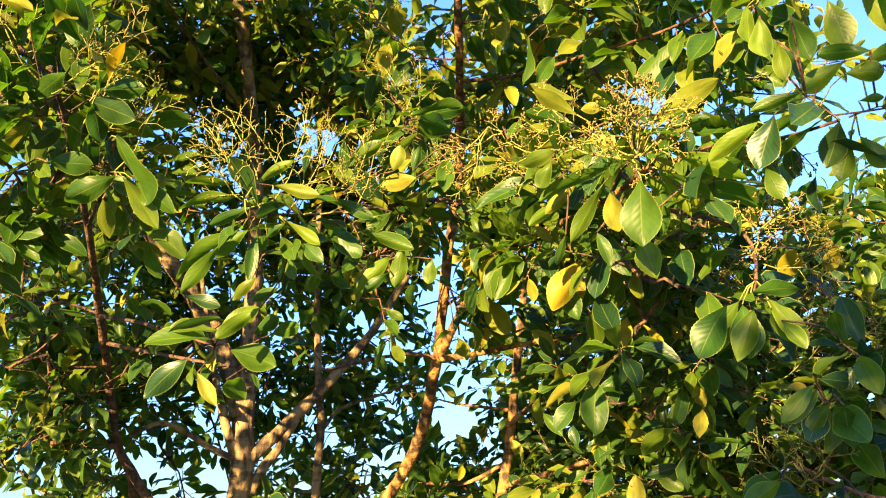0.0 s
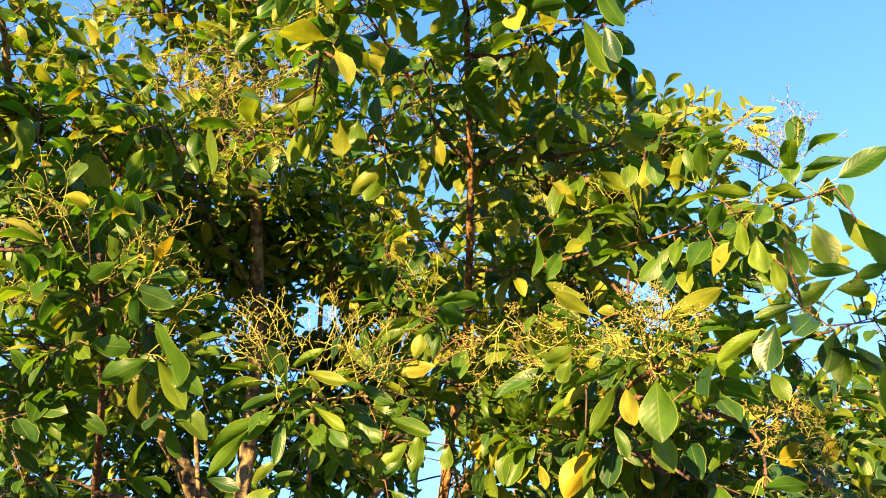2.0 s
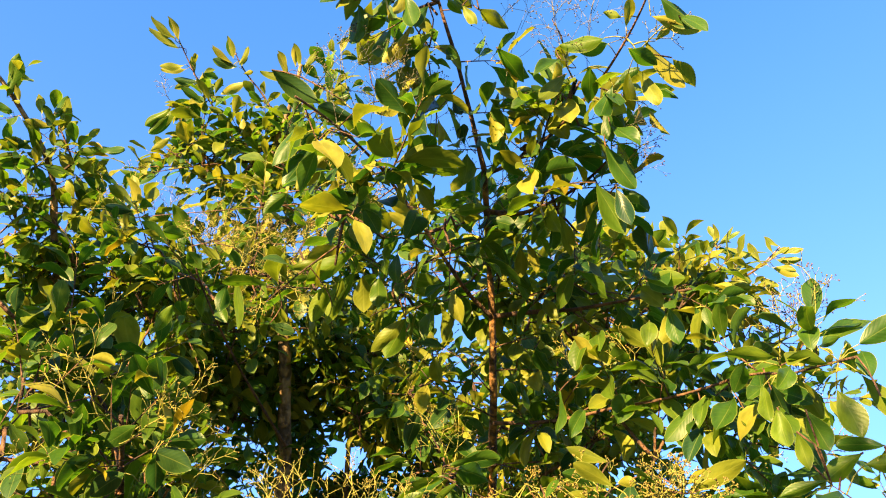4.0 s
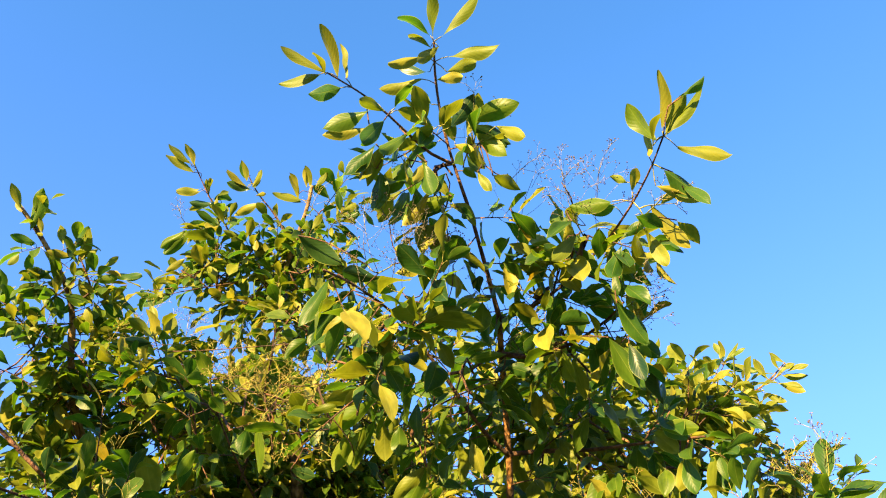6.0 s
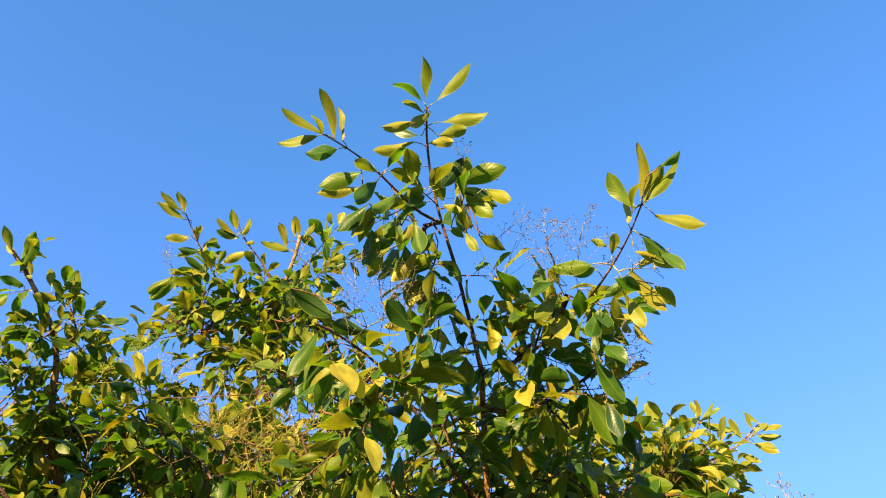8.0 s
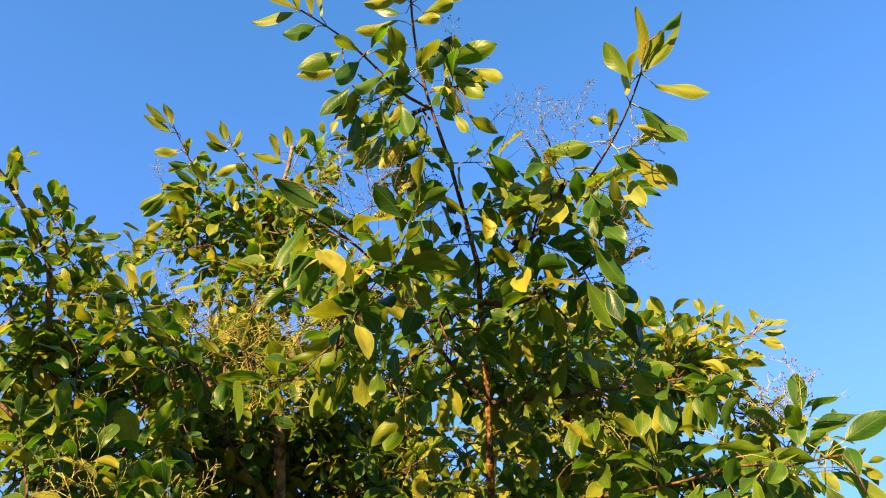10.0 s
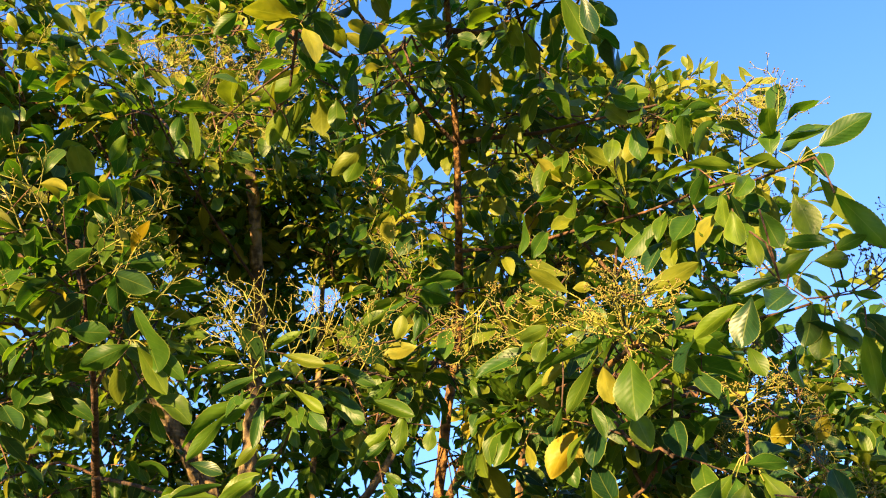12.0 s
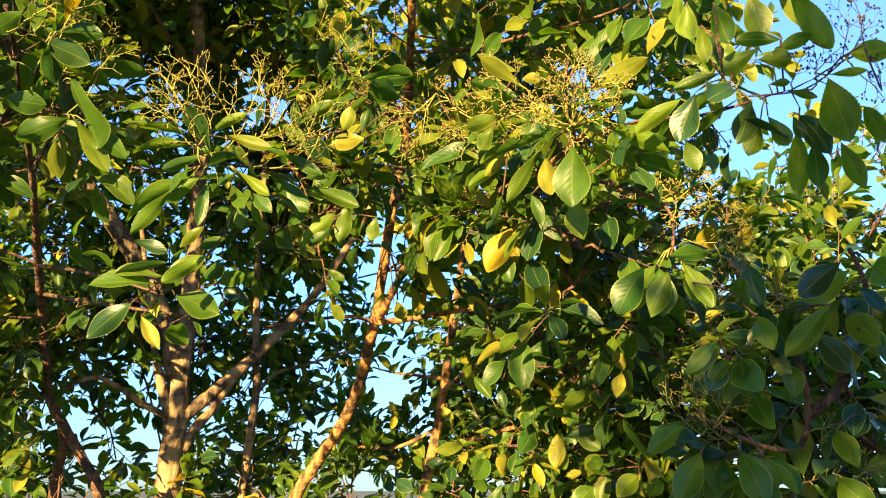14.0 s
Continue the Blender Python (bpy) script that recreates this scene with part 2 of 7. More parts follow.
BLADE_MESHES = {m.name: [fill("leaf", v, f, [m], u) for v, u, f in FINE_BLADES] for m in LEAVES}


class Bag:
    """Geometry gathered for one mesh."""

    def __init__(self):
        self.verts, self.faces, self.uvs, self.slots = [], [], [], []

    def tube(self, pts, radii, sides, slot=0, rough=0.0):
        start = len(self.verts)
        side = None
        for i, p in enumerate(pts):
            d = (pts[min(i + 1, len(pts) - 1)] - pts[max(i - 1, 0)]).normalized()
            side = d.orthogonal().normalized() if side is None else (side - d * side.dot(d)).normalized()
            other = d.cross(side)
            for k in range(sides):
                a = 2 * math.pi * k / sides
                r = radii[i] * (1 + rough * (noise.noise(Vector((p.x * 17 + math.cos(a), p.y * 17 + math.sin(a), p.z * 11))) + 0.6 * noise.noise(Vector((p.x * 30 + 2.6 * math.cos(a), p.y * 30 + 2.6 * math.sin(a), p.z * 42)))))
                self.verts.append(p + side * (r * math.cos(a)) + other * (r * math.sin(a)))
        for i in range(len(pts) - 1):
            for k in range(sides):
                a, b = start + i * sides + k, start + i * sides + (k + 1) % sides
                self.faces.append((a, b, b + sides, a + sides))
                self.slots.append(slot)
        tip = start + (len(pts) - 1) * sides
        self.faces.append(tuple(tip + k for k in range(sides)))
        self.faces.append(tuple(start + sides - 1 - k for k in range(sides)))
        self.slots += [slot, slot]

    def bead(self, p, r, slot):
        s = len(self.verts)
        for d in ((1, 0, 0), (-1, 0, 0), (0, 1, 0), (0, -1, 0), (0, 0, 1.3), (0, 0, -1.3)):
            self.verts.append(p + Vector(d) * r)
        for f in ((0, 2, 4), (2, 1, 4), (1, 3, 4), (3, 0, 4), (2, 0, 5), (1, 2, 5), (3, 1, 5), (0, 3, 5)):
            self.faces.append(tuple(s + i for i in f))
            self.slots.append(slot)

    def mesh(self, name, mats):
        me = fill(name, self.verts, self.faces, mats)
        me.polygons.foreach_set("material_index", self.slots)
        return me


def smooth_line(pts, step):
    """A rounded line through the points."""
    p = [Vector(q) for q in pts]
    if len(p) > 4:
        p = [p[0]] + [a * 0.2 + b * 0.6 + c * 0.2 for a, b, c in zip(p, p[1:], p[2:])] + [p[-1]]
    out = []
    for i in range(len(p) - 1):
        a, b, c, d = p[max(i - 1, 0)], p[i], p[i + 1], p[min(i + 2, len(p) - 1)]
        n = max(1, int((c - b).length / step))
        for k in range(n):
            t = k / n
            out.append(0.5 * ((2 * b) + (c - a) * t + (2 * a - 5 * b + 4 * c - d) * t * t + (3 * b - a - 3 * c + d) * t ** 3))
    return out + [p[-1]]


def part(name, me, parent, label=""):
    ob = new(name, me)
    ob.parent = parent
    if parent.type == 'EMPTY':
        ob.matrix_parent_inverse = Matrix.Translation(-parent.location)
    return tagged(ob, label)


class Tree:
    def __init__(self, name, label, base, bark, seed):
        self.root = tagged(new(name), label, "tree", "trees seen from below")
        self.root.location = base
        self.bark, self.rg, self.young, self.shaded = bark, random.Random(seed), 0.07, 0.12
        self.limbs, self.twigs, self.blades, self.nodes = [], Bag(), [], []


def limb(tree, name, r0, r1, pts, clear=False):
    line = smooth_line(pts, 0.018)
    total = len(line) - 1
    radii = [r0 + (r1 - r0) * (i / total) ** 0.75 for i in range(total + 1)]
    if name == "trunk":
        radii = [r * (1 + 0.25 * max(0, 0.3 - p.z) / 0.3) for r, p in zip(radii, line)]
    wob = tree.rg.uniform(0, 50)
    radii = [r * (1 + 0.16 * max(0.0, noise.noise(Vector((wob, i * 0.13, 3.0))) - 0.15)) for i, r in enumerate(radii)]
    bag = Bag()
    line = [p + Vector((noise.noise(Vector((p.z * 6, wob, 0))), noise.noise(Vector((wob, p.z * 6, 5))), 0)) * min(0.005, r0 * 0.35) for p in line]
    bag.tube(line, radii, 14 if r0 > 0.015 else 7, 0, 0.24)
    ob = part(name, bag.mesh(name, [tree.bark if r0 > 0.0065 and name != 'leader' else twig_red]), tree.root)
    tree.limbs.append((ob, line))
    tree.nodes += line[::2]
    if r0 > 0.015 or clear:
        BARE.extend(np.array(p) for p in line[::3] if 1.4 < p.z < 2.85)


def put_leaf(tree, base, tip, ratio, normal, mat, hero=False):
    ax = tip - base
    ln = ax.length
    ax = ax / ln
    n = (normal - ax * normal.dot(ax))
    n = n.normalized() if n.length > 1e-4 else ax.orthogonal().normalized()
    s = n.cross(ax)
    m = Matrix((ax * ln, s * (ln * ratio), n * (ln * (0.2 + 0.8 * ratio)))).transposed().to_4x4()
    m.translation = base
    tree.blades.append((m, tree.rg.randrange(len(BLADES)), mat, hero))


def petiole(tree, a, b, r=0.0007):
    mid = (a + b) / 2 + Vector((0, 0, 0.12 * (b - a).length))
    tree.twigs.tube([a, mid, b], [r * 1.2, r, r], 4, 1)


def nearest(tree, p):
    return min(tree.nodes, key=lambda q: (q - p).length_squared)


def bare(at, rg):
    """True for leaves that hide a stem from the camera or, often, the sun."""
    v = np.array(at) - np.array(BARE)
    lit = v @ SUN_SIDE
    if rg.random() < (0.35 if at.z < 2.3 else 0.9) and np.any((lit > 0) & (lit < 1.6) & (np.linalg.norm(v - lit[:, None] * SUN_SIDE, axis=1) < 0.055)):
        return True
    # direction from each stem point to the camera's usual place
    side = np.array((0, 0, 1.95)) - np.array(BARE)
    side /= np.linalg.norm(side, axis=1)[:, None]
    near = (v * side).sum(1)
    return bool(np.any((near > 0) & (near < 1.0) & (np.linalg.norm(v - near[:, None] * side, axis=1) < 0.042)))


def shoot(tree, base, tip, count, size):
    """A leafy twig: leaves in a spiral, thicker set towards the tip, drooping by their weight."""
    rg = tree.rg
    ax = tip - base
    ln = ax.length
    ax = ax / ln
    bow = Vector((rg.uniform(-0.1, 0.1), rg.uniform(-0.1, 0.1), rg.uniform(-0.02, 0.16))) * ln
    line = [base + ax * (ln * t) + bow * (t * (1 - t)) for t in (0, 0.2, 0.4, 0.6, 0.8, 1.0)]
    r0 = 0.0011 + 0.006 * ln
    tree.twigs.tube(line, [r0 * (1 - 0.6 * t / 5) for t in range(6)], 5, 0)
    tree.nodes += line[1:]
    spin = rg.uniform(0, 6.28)
    height_tone = min(2.2, max(0.4, 0.4 + (base.z - 2.2) * 1.9))  # paler leaves high up, darker ones low down, imitating sun and shade
    u = ax.orthogonal().normalized()
    v = ax.cross(u)
    for i in range(count):
        t = 0.22 + 0.78 * max(0.0, (i + rg.uniform(-0.3, 0.3)) / max(1, count - 1)) ** 0.8
        t = min(max(t, 0.1), 1.0)
        at = base + ax * (ln * t) + bow * (t * (1 - t))
        a = spin + 2.4 * i + rg.uniform(-0.4, 0.4)
        out = u * math.cos(a) + v * math.sin(a)
        fwd = 0.25 + 0.9 * t ** 3
        way = out * rg.uniform(0.75, 1.1) + ax * fwd + UP * rg.uniform(-0.75, 0.2)
        way.normalize()
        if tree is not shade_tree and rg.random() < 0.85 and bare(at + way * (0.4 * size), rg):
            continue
        ls = size * rg.uniform(0.68, 1.2) * (0.8 if t > 0.93 else 1.0)
        foot = at + (way * 0.7 + UP * 0.25) * (0.016 * rg.uniform(0.7, 1.4))
        petiole(tree, at, foot)
        nrm = UP * rg.uniform(0.35, 1.3) + Vector((-0.3 + rg.gauss(0, 0.45), -0.4 + rg.gauss(0, 0.45), 0)) + out * 0.2
        mat = leaf_yellow if rg.random() < 0.012 else leaf_young_lit if rg.random() < (0.45 if t > 0.9 else tree.young) * height_tone else leaf_shaded if rg.random() < tree.shaded / height_tone else leaf_green
        put_leaf(tree, foot, foot + way * (ls * 1.03), rg.uniform(0.37, 0.53), nrm, mat)


def shoots(tree, rows):
    for x, y, z, a, b, c, count, size in rows:
        shoot(tree, Vector((x, y, z)), Vector((a, b, c)), count, size)


def clumps(tree, rows):
    """Bushy ends of side branches: a twig from the nearest wood, splitting into short leafy shoots."""
    rg = tree.rg
    for x, y, z, r, count in rows:
        c = Vector((x, y, z))
        root = nearest(tree, c)
        mid = (root + c) / 2 + Vector((rg.uniform(-0.05, 0.05), rg.uniform(-0.05, 0.05), 0.04))
        tree.twigs.tube(smooth_line([root, mid, c], 0.04), [0.004] * len(smooth_line([root, mid, c], 0.04)), 5, 0)
        forks = []
        for _ in range(max(3, count // 3)):
            d = Vector((rg.gauss(0, 1), rg.gauss(0, 1), rg.gauss(0.15, 0.9))).normalized()
            e = c + d * (r * rg.uniform(0.35, 0.8))
            m = (c + e) / 2 + Vector((0, 0, rg.uniform(-0.02, 0.04)))
            line = smooth_line([c, m, e], 0.04)
            tree.twigs.tube(line, [0.0032 - 0.0012 * i / len(line) for i in range(len(line))], 5, 0)
            forks.append((m, e, d))
        for i in range(count):
            m, e, d = forks[i % len(forks)]
            b = m.lerp(e, rg.uniform(0.1, 1.0))
            w = (d * 0.7 + Vector((rg.gauss(0, 0.7), rg.gauss(0, 0.7), rg.gauss(0.25, 0.6)))).normalized()
            shoot(tree, b, b + w * rg.uniform(0.10, 0.19), rg.randint(8, 12), rg.uniform(0.066, 0.088))


def leaves(tree, rows, young=False, alt_tone=False, look_of=None):
    """Single leaves: foot, tip, breadth to length, and turn about the leaf's own line."""
    for x, y, z, a, b, c, ratio, turn in rows:
        foot, tip = Vector((x, y, z)), Vector((a, b, c))
        ax = (tip - foot).normalized()
        n = UP - ax * ax.z
        n = (Matrix.Rotation(radians(turn), 3, ax) @ n).normalized()
        q = nearest(tree, foot)
        if 0.004 < (q - foot).length < 0.14:
            if (q - foot).length < 0.05:
                petiole(tree, q, foot, 0.0009)
            else:
                sag = (q + foot) / 2 + Vector((tree.rg.uniform(-0.015, 0.015), tree.rg.uniform(-0.015, 0.015), 0.012))
                bend = smooth_line([q, sag, foot], 0.02)
                tree.twigs.tube(bend, [0.0013] * len(bend), 5, 0)
        # more pale leaves at the tips, for young growth and to imitate sunlit blades
        pale_share = 0.03 if not young else 0.85 if foot.y < 0.53 or foot.z > 4.05 or tree is right_tree else 0.45 if (tip - foot).length < 0.085 else 0.1
        mat = look_of or (leaf_yellow if alt_tone else leaf_young_lit if tree.rg.random() < pale_share else leaf_shaded if tree.rg.random() < tree.shaded else leaf_deep)
        put_leaf(tree, foot, tip, ratio * (0.88 if mat is leaf_young_lit and not look_of else 1.03), n, mat, True)


def panicles(tree, rows, alt_tone=False):
    """Loose forked sprays of tiny buds on wiry stalks."""
    rg = tree.rg
    for x, y, z, a, b, c in rows:
        foot, tip = Vector((x, y, z)), Vector((a, b, c))
        bag = Bag()
        ax = tip - foot
        ln = ax.length
        ax.normalize()
        u = ax.orthogonal().normalized()
        v = ax.cross(u)
        # grey stalks and dark buds imitate sprays silhouetted against the sky
        dark = 2 if alt_tone else 1
        thick = 0.00046 if alt_tone else 0.0008

        def spray(p, d, length, r, level):
            end = p + d * length
            mid = (p + end) / 2 + Vector((rg.uniform(-1, 1), rg.uniform(-1, 1), rg.uniform(-1, 1))) * (0.05 * length)
            bag.tube([p, mid, end], [r, r * 0.85, r * 0.75], 4, 0)
            if level == 0:
                bag.bead(end, rg.uniform(0.0012, 0.0019) if alt_tone else rg.uniform(0.0010, 0.0017), dark)
                return
            turn = d.orthogonal().normalized()
            turn = Matrix.Rotation(rg.uniform(0, 6.28), 3, d) @ turn
            for k in range(3 if level == 2 and rg.random() < 0.5 else 2):
                lean = Matrix.Rotation(2.1 * k + 1.05 * (k == 1) + rg.uniform(-0.3, 0.3), 3, d) @ turn
                w = (d + lean * rg.uniform(0.5, 0.95)).normalized()
                spray(end, w, length * rg.uniform(0.42, 0.68), r * 0.8, level - 1)

        n = 5 if alt_tone else 7
        for i in range(n):
            t = 0.28 + 0.72 * i / (n - 1)
            at = foot + ax * (ln * t)
            g = 2.4 * i + rg.uniform(-0.5, 0.5)
            d = (u * math.cos(g) + v * math.sin(g) + ax * (0.45 + 0.8 * t)).normalized()
            spray(at, d, ln * 0.33 * (1.25 - 0.6 * t) * rg.uniform(0.7, 1.2), thick, 2)
        axis = smooth_line([foot, foot + ax * (ln * 0.35) + u * (0.07 * ln), foot + ax * (ln * 0.7) - v * (0.05 * ln), tip], 0.02)
        bag.tube(axis, [thick * (1.6 - 0.6 * i / len(axis)) for i in range(len(axis))], 4, 0)
        part("flower_panicle", bag.mesh("flower_panicle", [stalk_grey if alt_tone else stalk_green, bud_pale, bud_dark]), tree.root, "grey wiry flower panicle with dark buds" if alt_tone else "wiry yellow-green flower panicle with tiny buds")
        q = nearest(tree, foot)
        if (q - foot).length > 0.006:
            sag = (q + foot) / 2 + Vector((rg.uniform(-0.15, 0.15), rg.uniform(-0.15, 0.15), rg.uniform(-0.16, 0.04))) * (q - foot).length
            bend = smooth_line([q, sag, foot], 0.015)
            tree.twigs.tube(bend, [0.0013 - 0.0004 * i / len(bend) for i in range(len(bend))], 5, 0 if (q - foot).length > 0.04 else 1)
            tree.nodes += bend[1:]


def finish(tree, single):
    """The foremost leaves stand singly on their limbs; the rest is one mass of leaves."""
    part("branchwork", tree.twigs.mesh("branchwork", [twig_red, stalk_green]), tree.root, "thin reddish twigs and leaf stalks")["kind"] = "stuff"
    order = sorted(range(len(tree.blades)), key=lambda i: (not tree.blades[i][3], tree.blades[i][0].translation.y))
    for i in order[:single]:
        m, k, mat, _ = tree.blades[i]
        owner = min(tree.limbs, key=lambda o: min((q - m.translation).length_squared for q in o[1][::3]))[0]
        ob = new("leaf", BLADE_MESHES[mat.name][k])
        ob.parent = owner
        ob.matrix_basis = m
    verts, uvs, faces, slots, at = [], [], [], [], 0
    for i in order[single:]:
        m, k, mat, hero = tree.blades[i]
        v, u, f = FINE_BLADES[k] if hero else BLADES[k]
        mm = np.array(m)
        verts.append(v @ mm[:3, :3].T + mm[:3, 3])
        uvs.append(u)
        faces += [tuple(q + at for q in face) for face in f]
        slots += [LEAVES.index(mat)] * len(f)
        at += len(v)
    if verts:
        me = fill("foliage", np.concatenate(verts), faces, LEAVES, np.concatenate(uvs))
        me.polygons.foreach_set("material_index", slots)
        part("foliage", me, tree.root, "dense small glossy green leaves")["kind"] = "stuff"


main_tree = Tree("young_tree", "slender young tree with arching brown stem and glossy green leaves", (-0.444, 2.494, 0.0), bark_brown, 11)
left_tree = Tree("forked_tree", "grey-barked tree with a thick trunk forking into limbs", (-0.668, 2.636, 0.0), bark_grey, 12)
rear_tree = Tree("thin_tree", "thin pale-barked tree standing behind the others", (-0.481, 2.829, 0.0), bark_grey, 13)
right_tree = Tree("bushy_tree", "bushy tree with brown trunk and yellow-green shoots", (0.082, 2.626, 0.0), bark_brown, 14)
stem_tree = Tree("leaning_tree", "leaning dark-stemmed tree with large drooping leaves", (-0.678, 2.481, 0.0), twig_red, 15)
# shade_tree is never in view; it is added only to block the sun
shade_tree = Tree("unseen_shade_tree", "unseen grey-barked tree added for shade, with a dense crown", (-1.1, -2.6, 0.0), bark_grey, 17)
near_tree = Tree("small_tree", "small tree with dark reddish stem and broad bluish leaves", (0.552, 1.173, 0.0), twig_red, 16)
# shares of pale and dark leaves also imitate sunlit crowns and shaded leaves
right_tree.young, near_tree.shaded = 0.32, 0.2
main_tree.young, left_tree.young = 0.16, 0.14

# trunks and limbs
limb(main_tree, 'trunk', 0.036, 0.0055, [(-0.444, 2.494, -0.050), (-0.394, 2.472, 0.776), (-0.332, 2.444, 1.551), (-0.256, 2.409, 1.716), (-0.193, 2.382, 1.824), (-0.119, 2.320, 1.919), (-0.056, 2.145, 2.054), (-0.029, 1.973, 2.161), (-0.012, 1.878, 2.294), (0.000, 1.799, 2.405), (0.026, 1.717, 2.526), (0.033, 1.653, 2.610), (0.025, 1.411, 2.651), (0.021, 1.314, 2.739), (0.019, 1.239, 2.797), (0.011, 1.129, 2.907), (-0.006, 0.944, 2.938)])
limb(main_tree, 'leader', 0.0055, 0.0020, [(-0.006, 0.944, 2.938), (-0.036, 0.834, 2.984), (-0.066, 0.735, 3.035), (-0.095, 0.659, 3.072), (-0.107, 0.625, 3.097), (-0.124, 0.561, 3.141), (-0.131, 0.515, 3.169), (-0.131, 0.455, 3.180)])
limb(main_tree, 'limb', 0.009, 0.004, [(-0.029, 1.973, 2.161), (0.078, 1.888, 2.160), (0.162, 1.858, 2.170), (0.345, 1.824, 2.190)])
limb(main_tree, 'limb', 0.0125, 0.004, [(-0.027, 1.972, 2.167), (0.017, 1.850, 2.242), (0.057, 1.700, 2.286), (0.092, 1.565, 2.303), (0.173, 1.346, 2.288), (0.235, 1.132, 2.242), (0.239, 0.919, 2.211)])
limb(main_tree, 'limb', 0.006, 0.003, [(-0.034, 1.973, 2.164), (-0.097, 1.969, 2.177), (-0.182, 1.918, 2.157), (-0.294, 1.814, 2.111)])
limb(main_tree, 'limb', 0.0052, 0.0018, [(0.019, 1.239, 2.797), (-0.034, 1.182, 2.811), (-0.081, 1.082, 2.826), (-0.129, 0.994, 2.850), (-0.177, 0.927, 2.873), (-0.201, 0.859, 2.867), (-0.233, 0.790, 2.843), (-0.261, 0.723, 2.817), (-0.283, 0.671, 2.790), (-0.307, 0.617, 2.759)], True)
limb(main_tree, 'limb', 0.006, 0.002, [(0.022, 1.238, 2.799), (0.084, 1.195, 2.782), (0.177, 1.153, 2.750), (0.265, 1.058, 2.714), (0.351, 0.961, 2.665)])
limb(main_tree, 'limb', 0.0045, 0.0016, [(0.024, 1.408, 2.635), (0.143, 1.347, 2.599), (0.260, 1.209, 2.575), (0.323, 1.120, 2.534), (0.377, 1.029, 2.512), (0.395, 0.970, 2.494), (0.409, 0.915, 2.471), (0.423, 0.869, 2.432), (0.435, 0.809, 2.415), (0.448, 0.731, 2.381)])
limb(main_tree, 'limb', 0.0045, 0.0014, [(-0.006, 0.948, 2.934), (0.050, 0.903, 2.917), (0.125, 0.809, 2.913), (0.156, 0.753, 2.918), (0.191, 0.696, 2.920), (0.216, 0.619, 2.925), (0.229, 0.566, 2.923), (0.236, 0.514, 2.922), (0.241, 0.487, 2.927)])
limb(main_tree, 'limb', 0.006, 0.002, [(0.002, 1.024, 2.906), (0.067, 1.014, 2.876), (0.153, 0.944, 2.878), (0.203, 0.888, 2.882), (0.223, 0.840, 2.883)])
limb(main_tree, 'limb', 0.0034, 0.0013, [(-0.099, 0.654, 3.075), (-0.139, 0.631, 3.068), (-0.177, 0.587, 3.073), (-0.217, 0.535, 3.070), (-0.246, 0.500, 3.066), (-0.275, 0.476, 3.065), (-0.296, 0.451, 3.053), (-0.311, 0.437, 3.048)])
limb(main_tree, 'limb', 0.006, 0.002, [(0.030, 1.728, 2.500), (-0.036, 1.569, 2.443), (-0.156, 1.343, 2.326), (-0.230, 1.198, 2.261), (-0.284, 1.094, 2.223)])
limb(main_tree, 'limb', 0.005, 0.002, [(0.033, 1.650, 2.616), (-0.015, 1.511, 2.562), (-0.069, 1.299, 2.471)])
limb(main_tree, 'limb', 0.0034, 0.0018, [(0.252, 0.967, 2.222), (0.321, 0.905, 2.230), (0.381, 0.841, 2.209), (0.422, 0.785, 2.202)])
limb(main_tree, 'limb', 0.005, 0.0022, [(0.240, 1.131, 2.241), (0.294, 1.100, 2.228), (0.365, 1.067, 2.195), (0.416, 1.037, 2.163), (0.399, 1.001, 2.094), (0.385, 0.995, 2.061)])
limb(left_tree, 'trunk', 0.072, 0.006, [(-0.668, 2.636, -0.050), (-0.666, 2.614, 0.751), (-0.663, 2.586, 1.503), (-0.658, 2.546, 1.715), (-0.655, 2.523, 1.870), (-0.647, 2.519, 1.949), (-0.656, 2.536, 2.066), (-0.657, 2.539, 2.291), (-0.646, 2.538, 2.508), (-0.638, 2.478, 2.691), (-0.621, 2.347, 2.946), (-0.619, 2.216, 3.089), (-0.635, 2.038, 3.352), (-0.652, 1.901, 3.525), (-0.645, 1.819, 3.531), (-0.732, 1.867, 3.685), (-0.746, 1.822, 3.808), (-0.674, 1.730, 3.952), (-0.618, 1.611, 4.073), (-0.604, 1.555, 4.122)])
limb(left_tree, 'limb', 0.024, 0.008, [(-0.647, 2.520, 1.943), (-0.561, 2.561, 2.031), (-0.493, 2.603, 2.115), (-0.403, 2.652, 2.217), (-0.315, 2.695, 2.312), (-0.166, 2.716, 2.555), (-0.066, 2.700, 2.708), (0.031, 2.584, 2.985)])
limb(left_tree, 'limb', 0.018, 0.012, [(-0.625, 2.541, 1.854), (-0.592, 2.544, 1.925), (-0.549, 2.567, 1.990), (-0.495, 2.596, 2.091)])
limb(left_tree, 'limb', 0.013, 0.005, [(-0.659, 2.516, 1.953), (-0.744, 2.459, 1.992), (-0.796, 2.386, 2.036), (-0.843, 2.313, 2.076), (-0.905, 2.246, 2.009)])
limb(left_tree, 'limb', 0.017, 0.006, [(-0.668, 2.513, 1.965), (-0.711, 2.477, 2.093), (-0.739, 2.449, 2.215), (-0.754, 2.389, 2.365), (-0.773, 2.322, 2.568)])
